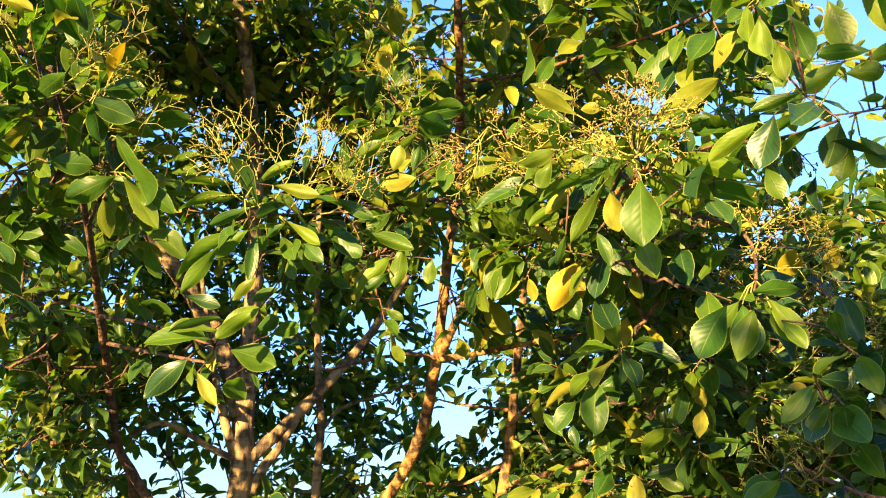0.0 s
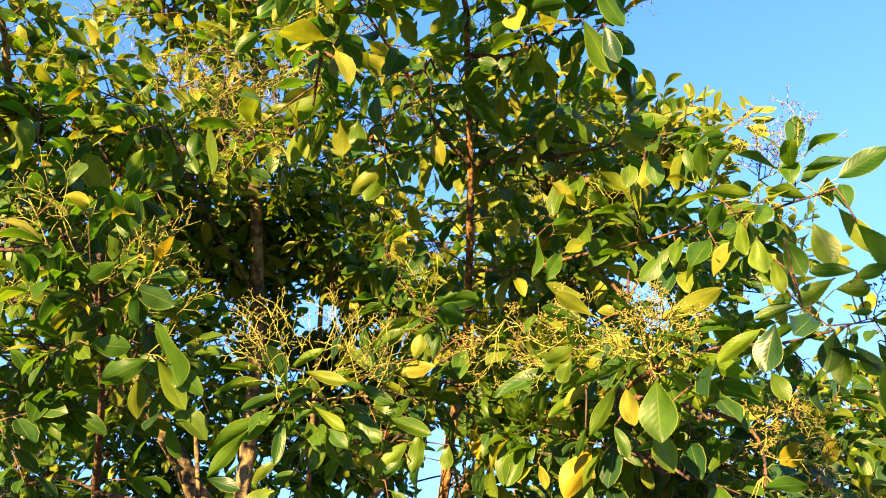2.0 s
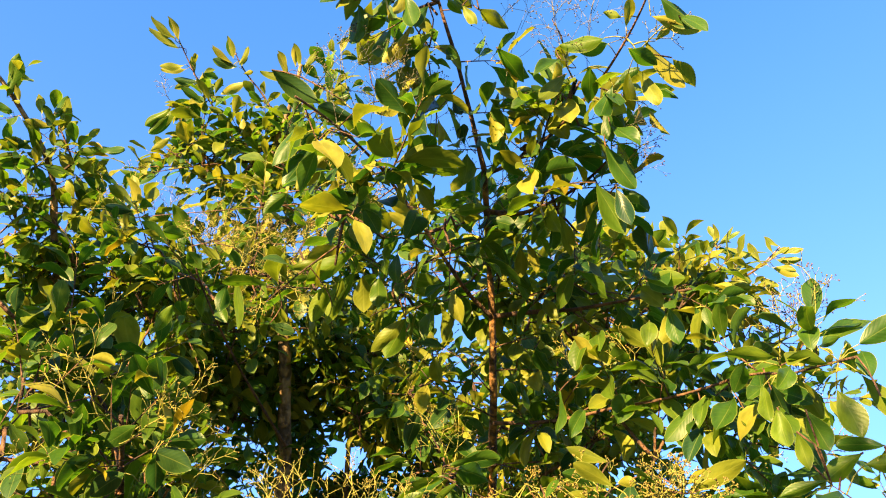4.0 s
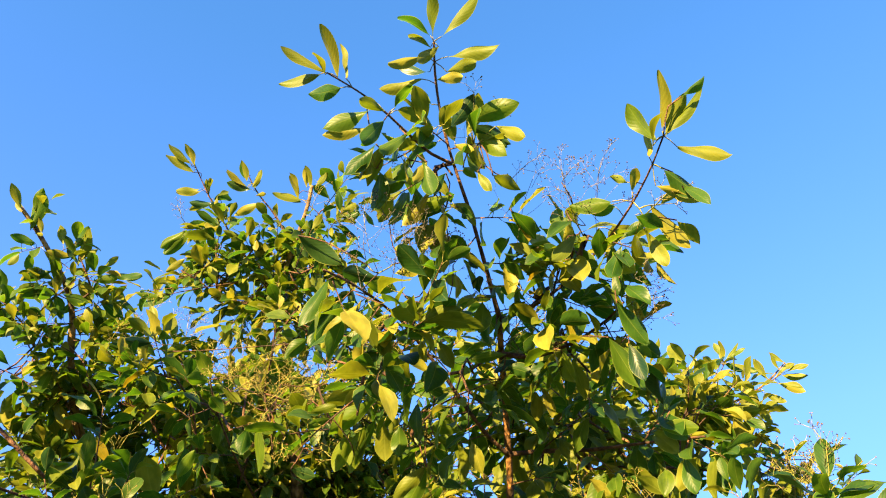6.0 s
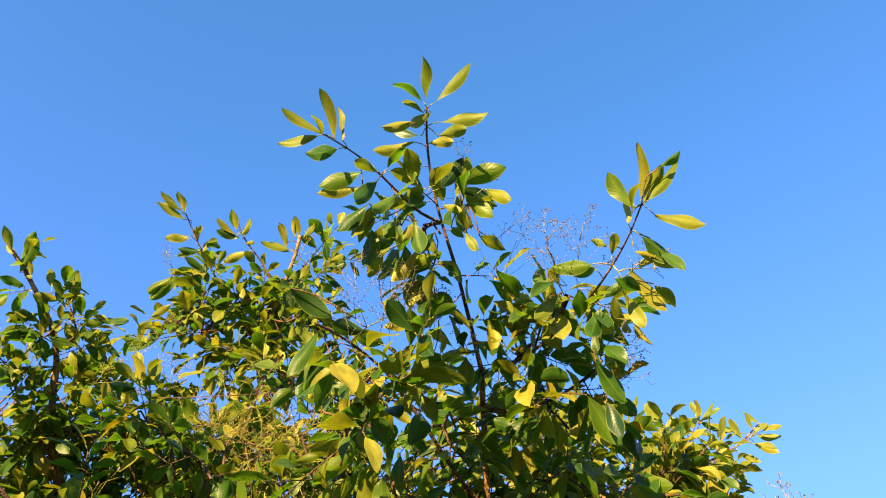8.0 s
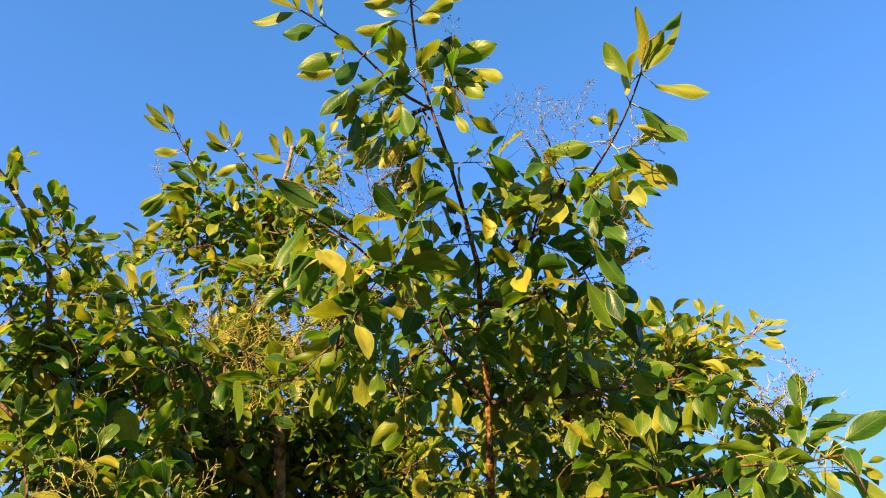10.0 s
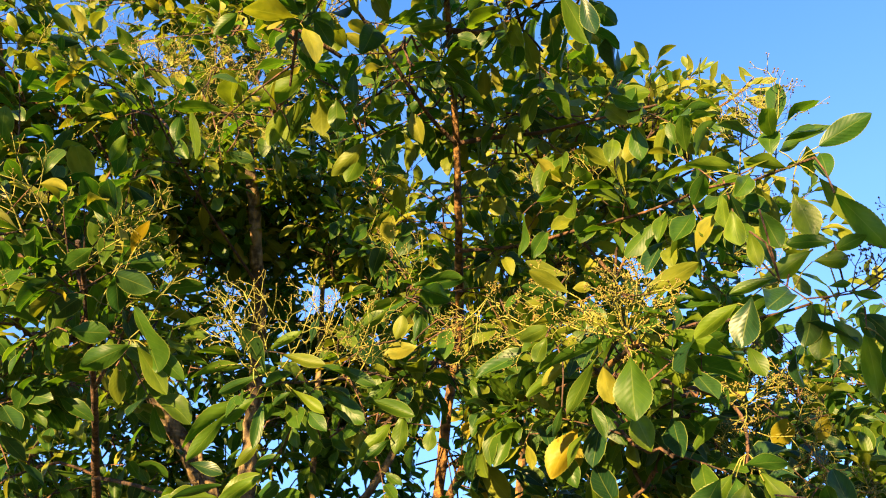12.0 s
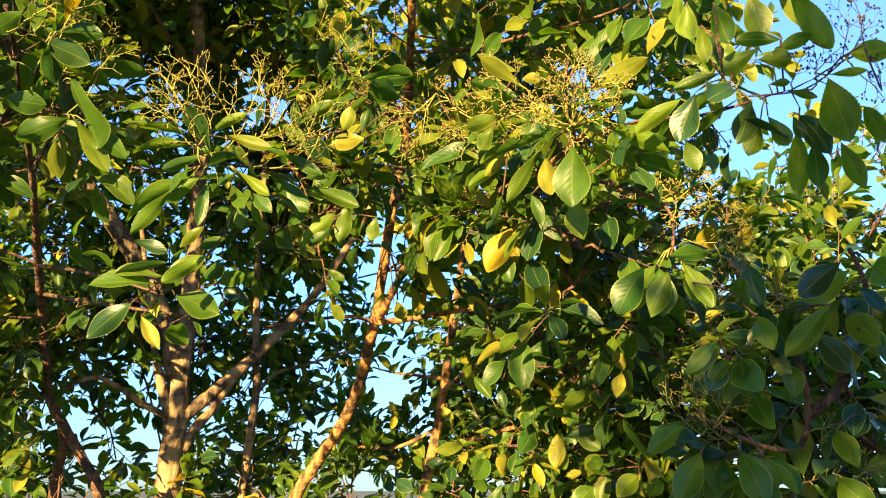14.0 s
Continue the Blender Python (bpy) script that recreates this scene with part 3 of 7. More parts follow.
limb(left_tree, 'limb', 0.038, 0.006, [(-0.658, 2.532, 2.093), (-0.718, 2.548, 2.273), (-0.777, 2.541, 2.376), (-0.828, 2.500, 2.471), (-0.889, 2.449, 2.571), (-0.963, 2.389, 2.664), (-1.107, 2.200, 2.942), (-1.307, 1.780, 3.278), (-1.299, 1.674, 3.416), (-1.280, 1.563, 3.490), (-1.295, 1.507, 3.557), (-1.337, 1.417, 3.617), (-1.372, 1.341, 3.663), (-1.408, 1.279, 3.691)])
limb(left_tree, 'limb', 0.005, 0.002, [(-1.286, 1.526, 3.527), (-1.225, 1.504, 3.543), (-1.232, 1.451, 3.577), (-1.248, 1.409, 3.608)])
limb(left_tree, 'limb', 0.006, 0.002, [(-0.746, 1.822, 3.808), (-0.892, 1.737, 3.988), (-0.947, 1.670, 4.057), (-1.005, 1.607, 4.129), (-1.055, 1.525, 4.214)])
limb(left_tree, 'limb', 0.006, 0.002, [(-0.674, 1.730, 3.952), (-0.742, 1.648, 4.049), (-0.809, 1.593, 4.116), (-0.849, 1.542, 4.170)])
limb(left_tree, 'limb', 0.006, 0.002, [(-0.611, 2.269, 2.988), (-0.674, 1.777, 3.002), (-0.716, 1.472, 3.057), (-0.724, 1.365, 3.101)])
limb(rear_tree, 'trunk', 0.027, 0.008, [(-0.481, 2.829, -0.050), (-0.473, 2.807, 0.763), (-0.464, 2.779, 1.527), (-0.466, 2.756, 1.713), (-0.443, 2.716, 1.863), (-0.428, 2.667, 2.010), (-0.428, 2.661, 2.066), (-0.439, 2.692, 2.248), (-0.464, 2.694, 2.454), (-0.442, 2.611, 2.862), (-0.425, 2.429, 3.224)])
limb(rear_tree, 'limb', 0.008, 0.004, [(-0.427, 2.663, 2.048), (-0.378, 2.819, 2.148), (-0.244, 2.924, 2.208), (-0.119, 3.021, 2.271)])
limb(rear_tree, 'limb', 0.007, 0.003, [(-0.443, 2.716, 1.863), (-0.537, 2.823, 1.868), (-0.614, 2.909, 1.891)])
limb(right_tree, 'trunk', 0.03, 0.007, [(0.082, 2.626, -0.050), (0.100, 2.612, 0.768), (0.122, 2.595, 1.537), (0.146, 2.581, 1.714), (0.171, 2.556, 1.858), (0.214, 2.510, 2.093), (0.232, 2.499, 2.262), (0.242, 2.481, 2.337), (0.280, 2.401, 2.594), (0.313, 2.200, 2.917), (0.326, 2.028, 3.103), (0.342, 1.811, 3.299), (0.429, 1.731, 3.119)])
limb(right_tree, 'limb', 0.011, 0.005, [(0.192, 2.518, 2.047), (0.278, 2.419, 2.108), (0.368, 2.295, 2.152), (0.465, 2.166, 2.182), (0.623, 1.997, 2.264), (0.763, 1.907, 2.389)])
limb(right_tree, 'limb', 0.008, 0.004, [(0.180, 2.551, 1.931), (0.051, 2.562, 1.873), (-0.098, 2.613, 1.878)])
limb(right_tree, 'limb', 0.007, 0.003, [(0.204, 2.511, 2.093), (0.052, 2.737, 2.142), (-0.029, 2.834, 2.176)])
limb(right_tree, 'limb', 0.008, 0.002, [(0.429, 1.731, 3.119), (0.500, 1.708, 3.162), (0.614, 1.710, 3.213), (0.778, 1.707, 3.248), (0.853, 1.683, 3.287), (0.917, 1.637, 3.339)])
limb(right_tree, 'limb', 0.012, 0.004, [(0.171, 2.556, 1.858), (0.366, 2.224, 1.908), (0.501, 2.089, 1.937), (0.604, 1.954, 1.947)])
limb(right_tree, 'limb', 0.01, 0.003, [(0.313, 2.200, 2.917), (0.556, 2.173, 2.618), (0.883, 2.088, 2.542), (1.122, 2.025, 2.546), (1.367, 1.970, 2.606)])
limb(right_tree, 'limb', 0.0035, 0.0012, [(0.611, 1.776, 3.191), (0.691, 1.732, 3.210), (0.756, 1.694, 3.225), (0.820, 1.642, 3.256), (0.870, 1.606, 3.270)])
limb(right_tree, 'limb', 0.003, 0.0012, [(0.560, 1.781, 3.210), (0.610, 1.722, 3.270), (0.624, 1.678, 3.323)])
limb(right_tree, 'limb', 0.003, 0.0012, [(0.639, 1.761, 3.197), (0.683, 1.695, 3.268), (0.725, 1.634, 3.327), (0.729, 1.623, 3.338)])
limb(stem_tree, 'trunk', 0.032, 0.004, [(-0.678, 2.481, -0.050), (-0.715, 2.450, 0.813), (-0.761, 2.413, 1.626), (-0.793, 2.353, 1.717), (-0.864, 2.328, 1.843), (-0.921, 2.302, 1.928), (-0.951, 2.251, 1.994), (-0.953, 2.228, 2.086), (-0.962, 2.183, 2.190), (-0.890, 1.917, 2.310), (-0.766, 1.543, 2.387), (-0.703, 1.314, 2.428), (-0.669, 1.174, 2.484), (-0.643, 1.142, 2.428), (-0.632, 1.067, 2.467)])
limb(stem_tree, 'limb', 0.012, 0.006, [(-0.950, 2.253, 1.986), (-0.997, 2.210, 2.004), (-1.061, 2.128, 1.985)])
limb(stem_tree, 'limb', 0.006, 0.003, [(-0.963, 2.182, 2.198), (-1.004, 2.121, 2.187), (-1.044, 2.050, 2.175)])
limb(stem_tree, 'limb', 0.022, 0.012, [(-0.980, 2.547, 1.548), (-0.979, 2.501, 1.768), (-0.939, 2.406, 1.863), (-0.916, 2.304, 1.920)])
limb(stem_tree, 'limb', 0.005, 0.002, [(-0.766, 1.543, 2.387), (-0.641, 1.315, 2.362), (-0.541, 1.119, 2.361)])
limb(near_tree, 'trunk', 0.013, 0.004, [(0.552, 1.173, -0.050), (0.564, 1.153, 0.832), (0.579, 1.129, 1.664), (0.594, 1.111, 1.744), (0.613, 1.072, 1.840), (0.606, 1.060, 1.880), (0.589, 1.041, 1.919), (0.569, 1.023, 1.953)])
limb(near_tree, 'limb', 0.008, 0.003, [(0.612, 1.073, 1.844), (0.635, 1.068, 1.861), (0.656, 1.052, 1.888), (0.728, 1.047, 1.983), (0.685, 1.000, 2.040), (0.657, 0.982, 2.078)])
limb(near_tree, 'limb', 0.005, 0.002, [(0.602, 1.093, 1.792), (0.533, 1.074, 1.799), (0.473, 1.069, 1.823), (0.431, 1.064, 1.846)])

# leaves of the main tree
shoots(main_tree, [
    (-0.078, 0.719, 3.024, -0.112, 0.687, 2.986, 6, 0.057),
    (-0.061, 0.735, 3.009, 0.019, 0.718, 2.990, 8, 0.070),
    (-0.053, 0.773, 3.001, -0.100, 0.801, 2.949, 7, 0.070),
    (-0.036, 0.834, 2.984, 0.024, 0.810, 2.960, 9, 0.070),
    (-0.017, 0.903, 2.955, -0.064, 0.883, 2.936, 8, 0.070),
    (-0.107, 0.625, 3.097, -0.155, 0.566, 3.089, 8, 0.066),
    (-0.103, 0.632, 3.092, -0.049, 0.593, 3.057, 8, 0.070),
    (-0.177, 0.615, 3.066, -0.237, 0.608, 3.004, 7, 0.066),
])
shoots(main_tree, [
    (0.109, 0.819, 2.907, 0.071, 0.764, 2.913, 8, 0.070),
    (0.137, 0.778, 2.913, 0.100, 0.724, 2.918, 8, 0.070),
    (0.165, 0.737, 2.917, 0.201, 0.733, 2.883, 7, 0.070),
    (0.081, 0.878, 2.909, 0.022, 0.827, 2.914, 9, 0.074),
    (0.102, 0.857, 2.913, 0.151, 0.843, 2.871, 9, 0.074),
    (0.163, 0.931, 2.875, 0.114, 0.957, 2.824, 9, 0.074),
    (0.100, 0.984, 2.874, 0.062, 1.014, 2.811, 9, 0.074),
    (0.192, 0.893, 2.879, 0.221, 0.901, 2.780, 8, 0.078),
])
shoots(main_tree, [
    (-0.296, 0.645, 2.762, -0.274, 0.670, 2.711, 6, 0.074),
    (-0.263, 0.686, 2.770, -0.214, 0.687, 2.746, 7, 0.074),
    (-0.230, 0.748, 2.796, -0.265, 0.756, 2.737, 9, 0.074),
    (-0.202, 0.800, 2.801, -0.140, 0.792, 2.768, 8, 0.074),
    (-0.174, 0.867, 2.818, -0.233, 0.865, 2.750, 10, 0.074),
    (-0.153, 0.918, 2.819, -0.088, 0.905, 2.789, 9, 0.074),
    (-0.125, 0.954, 2.807, -0.173, 0.969, 2.751, 10, 0.074),
    (-0.080, 1.022, 2.782, -0.020, 0.995, 2.764, 9, 0.074),
])
shoots(main_tree, [
    (-0.034, 1.182, 2.811, -0.116, 1.139, 2.752, 9, 0.074),
    (-0.070, 1.110, 2.823, -0.158, 1.063, 2.766, 9, 0.074),
    (-0.113, 1.024, 2.847, -0.196, 0.974, 2.791, 9, 0.074),
    (-0.192, 0.874, 2.867, -0.273, 0.831, 2.783, 9, 0.074),
    (0.084, 1.195, 2.782, 0.146, 1.095, 2.786, 9, 0.074),
    (0.177, 1.153, 2.750, 0.226, 1.125, 2.668, 9, 0.074),
    (0.265, 1.058, 2.714, 0.293, 0.973, 2.728, 9, 0.074),
    (0.322, 0.996, 2.686, 0.381, 0.961, 2.615, 9, 0.074),
])
shoots(main_tree, [
    (0.143, 1.345, 2.601, 0.206, 1.233, 2.657, 9, 0.074),
    (0.260, 1.211, 2.572, 0.211, 1.134, 2.622, 9, 0.074),
    (0.323, 1.118, 2.537, 0.284, 1.040, 2.586, 9, 0.074),
    (0.356, 1.060, 2.515, 0.364, 1.071, 2.443, 9, 0.074),
    (0.388, 1.004, 2.504, 0.408, 1.002, 2.428, 9, 0.074),
    (0.410, 0.913, 2.475, 0.422, 0.923, 2.405, 9, 0.074),
    (0.435, 0.809, 2.415, 0.436, 0.778, 2.461, 8, 0.074),
    (0.409, 0.934, 2.483, 0.363, 0.949, 2.548, 9, 0.074),
])
shoots(main_tree, [
    (0.026, 1.466, 2.609, -0.063, 1.394, 2.510, 9, 0.074),
    (0.025, 1.411, 2.651, -0.084, 1.293, 2.643, 9, 0.074),
    (0.023, 1.336, 2.723, 0.117, 1.261, 2.676, 9, 0.074),
    (0.022, 1.361, 2.680, -0.060, 1.250, 2.714, 9, 0.074),
    (0.024, 1.519, 2.592, 0.120, 1.430, 2.523, 9, 0.074),
    (0.021, 1.292, 2.754, 0.105, 1.207, 2.725, 9, 0.074),
    (0.015, 1.183, 2.857, 0.081, 1.095, 2.846, 9, 0.074),
    (0.009, 1.114, 2.909, -0.069, 1.077, 2.878, 8, 0.074),
])
shoots(main_tree, [
    (0.202, 1.260, 2.272, 0.112, 1.134, 2.289, 14, 0.061),
    (0.235, 1.132, 2.242, 0.134, 0.983, 2.247, 14, 0.061),
    (0.246, 1.025, 2.225, 0.178, 0.911, 2.257, 3, 0.057),
    (0.241, 0.941, 2.213, 0.205, 0.858, 2.255, 3, 0.053),
    (0.252, 0.967, 2.222, 0.318, 0.935, 2.170, 3, 0.074),
    (0.173, 1.346, 2.288, 0.127, 1.336, 2.185, 9, 0.074),
    (0.124, 1.508, 2.304, 0.066, 1.399, 2.323, 9, 0.074),
    (0.235, 1.132, 2.242, 0.250, 1.209, 2.178, 9, 0.074),
])
shoots(main_tree, [
    (-0.230, 1.198, 2.261, -0.264, 1.146, 2.187, 12, 0.061),
    (-0.193, 1.294, 2.304, -0.146, 1.288, 2.192, 12, 0.061),
    (-0.264, 1.127, 2.233, -0.234, 1.087, 2.261, 3, 0.057),
    (-0.118, 1.434, 2.374, -0.069, 1.412, 2.298, 9, 0.074),
    (-0.156, 1.343, 2.326, -0.194, 1.269, 2.360, 8, 0.070),
    (-0.284, 1.094, 2.223, -0.322, 1.044, 2.190, 3, 0.070),
    (-0.069, 1.299, 2.471, -0.116, 1.298, 2.426, 8, 0.070),
    (-0.036, 1.569, 2.443, -0.046, 1.561, 2.330, 9, 0.074),
])
shoots(main_tree, [
    (0.078, 1.888, 2.160, 0.099, 1.797, 2.229, 9, 0.070),
    (0.247, 1.844, 2.179, 0.292, 1.764, 2.255, 9, 0.070),
    (0.345, 1.824, 2.190, 0.428, 1.742, 2.223, 9, 0.070),
    (-0.294, 1.814, 2.111, -0.334, 1.693, 2.164, 9, 0.070),
    (-0.182, 1.918, 2.157, -0.204, 1.805, 2.195, 9, 0.070),
    (0.001, 1.846, 2.330, -0.098, 1.724, 2.317, 9, 0.070),
    (0.011, 1.779, 2.429, -0.072, 1.706, 2.369, 9, 0.070),
    (0.321, 0.905, 2.230, 0.325, 0.932, 2.169, 3, 0.074),
])
shoots(main_tree, [
    (0.381, 0.841, 2.209, 0.417, 0.844, 2.167, 3, 0.074),
    (0.422, 0.785, 2.202, 0.389, 0.785, 2.232, 3, 0.074),
])
shoots(main_tree, [
    (0.057, 1.700, 2.286, 0.120, 1.640, 2.350, 9, 0.064),
    (0.080, 1.600, 2.298, 0.020, 1.520, 2.330, 9, 0.064),
    (0.092, 1.565, 2.303, 0.175, 1.500, 2.300, 9, 0.064),
    (0.130, 1.460, 2.296, 0.060, 1.390, 2.270, 9, 0.064),
    (0.173, 1.346, 2.288, 0.260, 1.300, 2.330, 9, 0.064),
    (0.140, 1.430, 2.295, 0.200, 1.380, 2.370, 9, 0.060),
    (0.035, 1.770, 2.266, -0.030, 1.690, 2.290, 8, 0.060),
])
clumps(main_tree, [
    (-0.134, 0.668, 3.065, 0.06, 3),
    (0.060, 0.876, 2.930, 0.1, 4),
    (0.136, 0.756, 2.921, 0.08, 3),
    (-0.224, 0.821, 2.806, 0.09, 4),
    (-0.085, 1.017, 2.856, 0.1, 4),
    (-0.271, 0.932, 2.789, 0.1, 5),
    (0.140, 1.011, 2.896, 0.1, 4),
    (0.031, 1.182, 2.874, 0.12, 5),
    (-0.192, 1.172, 2.809, 0.12, 6),
    (0.190, 1.179, 2.843, 0.12, 5),
    (-0.374, 1.228, 2.875, 0.12, 3),
])
clumps(main_tree, [
    (0.099, 1.506, 2.660, 0.16, 9),
    (0.194, 1.456, 2.523, 0.15, 8),
    (-0.078, 1.565, 2.566, 0.15, 7),
    (-0.073, 1.589, 2.395, 0.15, 8),
    (0.140, 1.438, 2.341, 0.14, 8),
    (0.255, 1.557, 2.260, 0.15, 8),
    (-0.174, 1.673, 2.298, 0.16, 8),
    (0.434, 1.511, 2.264, 0.15, 8),
    (0.309, 1.228, 2.470, 0.14, 8),
    (0.471, 1.273, 2.505, 0.12, 6),
    (0.018, 1.891, 2.283, 0.12, 4),
])
clumps(main_tree, [
    (0.300, 1.150, 2.120, 0.11, 6),
    (0.420, 1.250, 2.200, 0.12, 6),
    (0.330, 1.320, 2.100, 0.12, 6),
    (0.480, 1.420, 2.120, 0.14, 7),
    (0.560, 1.560, 2.020, 0.14, 7),
    (0.400, 1.600, 1.960, 0.14, 6),
])
panicles(main_tree, [
    (-0.231, 0.707, 2.838, -0.256, 0.629, 2.907),
    (-0.193, 0.762, 2.843, -0.173, 0.661, 2.914),
    (-0.152, 0.774, 2.862, -0.137, 0.686, 2.920),
    (-0.110, 0.832, 2.888, -0.100, 0.749, 2.943),
    (0.144, 0.724, 2.935, 0.095, 0.608, 2.991),
    (0.165, 0.729, 2.925, 0.165, 0.593, 2.999),
    (0.023, 0.794, 2.975, 0.058, 0.664, 3.055),
    (-0.035, 0.657, 3.071, -0.059, 0.535, 3.132),
    (-0.176, 0.634, 3.039, -0.202, 0.596, 3.041),
    (0.214, 0.819, 2.878, 0.265, 0.742, 2.909),
], True)
panicles(main_tree, [
    (0.048, 1.065, 2.879, 0.068, 0.950, 2.952),
    (-0.012, 1.084, 2.862, -0.003, 0.971, 2.938),
    (0.219, 0.898, 2.833, 0.265, 0.810, 2.870),
    (0.095, 1.054, 2.885, 0.126, 0.967, 2.920),
    (0.187, 1.084, 2.820, 0.193, 1.009, 2.851),
    (-0.314, 0.833, 2.776, -0.231, 0.783, 2.787),
    (0.225, 0.627, 2.888, 0.274, 0.567, 2.894),
    (-0.175, 0.904, 2.836, -0.216, 0.844, 2.841),
])
panicles(main_tree, [
    (0.177, 1.233, 2.293, 0.087, 1.170, 2.337),
])
panicles(main_tree, [
    (-0.291, 1.077, 2.234, -0.330, 1.013, 2.342),
    (-0.274, 1.078, 2.240, -0.225, 1.040, 2.334),
    (-0.236, 1.103, 2.249, -0.192, 1.056, 2.335),
    (-0.253, 1.105, 2.239, -0.209, 1.075, 2.295),
    (-0.311, 1.051, 2.231, -0.349, 1.003, 2.307),
    (-0.193, 1.198, 2.273, -0.145, 1.146, 2.345),
    (-0.069, 1.296, 2.476, -0.118, 1.225, 2.552),
    (-0.066, 1.293, 2.480, -0.056, 1.219, 2.564),
    (0.034, 1.698, 2.518, 0.104, 1.556, 2.571),
    (0.007, 1.711, 2.492, 0.120, 1.584, 2.513),
])
panicles(main_tree, [
    (0.427, 1.307, 2.219, 0.489, 1.258, 2.127),
    (0.510, 1.371, 2.268, 0.568, 1.282, 2.283),
    (0.525, 1.279, 2.190, 0.593, 1.204, 2.146),
    (0.409, 1.464, 2.077, 0.446, 1.385, 2.128),
])
panicles(main_tree, [
    (0.421, 0.814, 2.418, 0.445, 0.758, 2.518),
    (0.413, 0.864, 2.449, 0.408, 0.807, 2.535),
    (0.443, 0.942, 2.395, 0.462, 0.901, 2.451),
    (0.282, 1.138, 2.586, 0.239, 1.089, 2.644),
    (0.065, 1.518, 2.536, 0.156, 1.427, 2.521),
    (0.040, 1.557, 2.498, -0.026, 1.481, 2.482),
    (0.195, 1.234, 2.658, 0.145, 1.182, 2.680),
    (-0.300, 1.103, 2.687, -0.363, 1.068, 2.717),
])
panicles(main_tree, [
    (-0.215, 1.146, 2.259, -0.161, 1.131, 2.305),
    (-0.169, 1.246, 2.295, -0.131, 1.200, 2.396),
    (-0.307, 1.076, 2.228, -0.357, 1.017, 2.276),
])
panicles(main_tree, [
    (-0.134, 1.336, 2.725, -0.169, 1.261, 2.765),
    (-0.178, 1.459, 2.709, -0.110, 1.352, 2.795),
    (-0.203, 1.198, 2.310, -0.251, 1.135, 2.398),
    (-0.281, 1.189, 2.307, -0.337, 1.118, 2.402),
    (-0.150, 1.300, 2.334, -0.159, 1.244, 2.422),
    (-0.356, 1.173, 2.313, -0.392, 1.114, 2.381),
])
panicles(main_tree, [
    (0.065, 1.556, 2.497, 0.138, 1.475, 2.543),
    (0.026, 1.567, 2.476, -0.050, 1.495, 2.528),
    (0.080, 1.474, 2.427, 0.169, 1.405, 2.436),
    (0.065, 1.103, 2.946, 0.074, 0.998, 3.009),
    (0.089, 1.093, 2.954, 0.155, 1.017, 2.978),
    (0.449, 1.153, 2.450, 0.497, 1.114, 2.486),
    (0.566, 1.213, 2.465, 0.631, 1.168, 2.489),
    (0.462, 1.258, 2.465, 0.531, 1.222, 2.482),
])
panicles(main_tree, [
    (0.458, 0.845, 2.494, 0.463, 0.798, 2.566),
    (0.212, 0.876, 2.814, 0.280, 0.817, 2.856),
    (-0.250, 0.741, 2.801, -0.268, 0.670, 2.842),
    (-0.213, 0.758, 2.846, -0.183, 0.672, 2.904),
], True)
panicles(main_tree, [
    (0.120, 0.674, 2.971, 0.095, 0.598, 3.011),
    (0.162, 0.669, 2.965, 0.169, 0.586, 3.003),
    (0.144, 0.705, 2.952, 0.088, 0.658, 2.977),
    (0.013, 0.675, 3.052, 0.059, 0.628, 3.057),
    (0.025, 0.797, 2.972, 0.076, 0.785, 2.948),
    (0.222, 0.791, 2.905, 0.267, 0.780, 2.871),
    (0.250, 0.810, 2.875, 0.270, 0.804, 2.844),
    (-0.025, 0.907, 2.951, -0.055, 0.854, 2.965),
    (-0.251, 0.695, 2.847, -0.250, 0.616, 2.893),
    (-0.205, 0.712, 2.865, -0.186, 0.664, 2.883),
    (-0.169, 0.727, 2.881, -0.152, 0.663, 2.913),
    (-0.140, 0.747, 2.931, -0.109, 0.711, 2.938),
], True)
panicles(main_tree, [
    (0.170, 1.071, 2.844, 0.232, 1.033, 2.839),
    (-0.282, 0.826, 2.760, -0.253, 0.804, 2.791),
    (-0.214, 0.669, 2.931, -0.235, 0.636, 2.956),
    (0.098, 0.636, 2.993, 0.120, 0.597, 2.994),
    (-0.153, 0.707, 2.928, -0.174, 0.654, 2.946),
    (-1.002, 1.552, 3.369, -0.945, 1.535, 3.421),
    (-0.920, 1.574, 3.388, -0.900, 1.535, 3.444),
    (0.193, 0.663, 2.962, 0.218, 0.638, 2.949),
], True)
panicles(main_tree, [
    (0.007, 1.007, 2.925, 0.098, 0.932, 2.936),
    (0.017, 1.000, 2.932, 0.061, 0.928, 2.947),
    (-0.493, 1.280, 2.941, -0.573, 1.171, 2.972),
    (-0.481, 1.267, 2.963, -0.424, 1.196, 2.992),
    (-0.394, 1.260, 2.912, -0.340, 1.173, 2.959),
    (-0.594, 1.288, 2.978, -0.622, 1.202, 2.996),
    (-0.366, 1.163, 2.967, -0.286, 1.099, 2.981),
])
panicles(main_tree, [
    (0.220, 0.891, 2.213, 0.213, 0.843, 2.277),
    (0.220, 0.891, 2.213, 0.230, 0.842, 2.268),
    (0.217, 0.891, 2.216, 0.182, 0.860, 2.260),
    (0.217, 0.891, 2.216, 0.195, 0.858, 2.255),
    (0.225, 0.890, 2.212, 0.255, 0.850, 2.232),
    (0.217, 0.893, 2.210, 0.161, 0.876, 2.234),
    (0.214, 0.895, 2.208, 0.134, 0.886, 2.225),
    (0.226, 0.889, 2.215, 0.245, 0.842, 2.256),
    (0.219, 0.895, 2.204, 0.219, 0.885, 2.172),
])
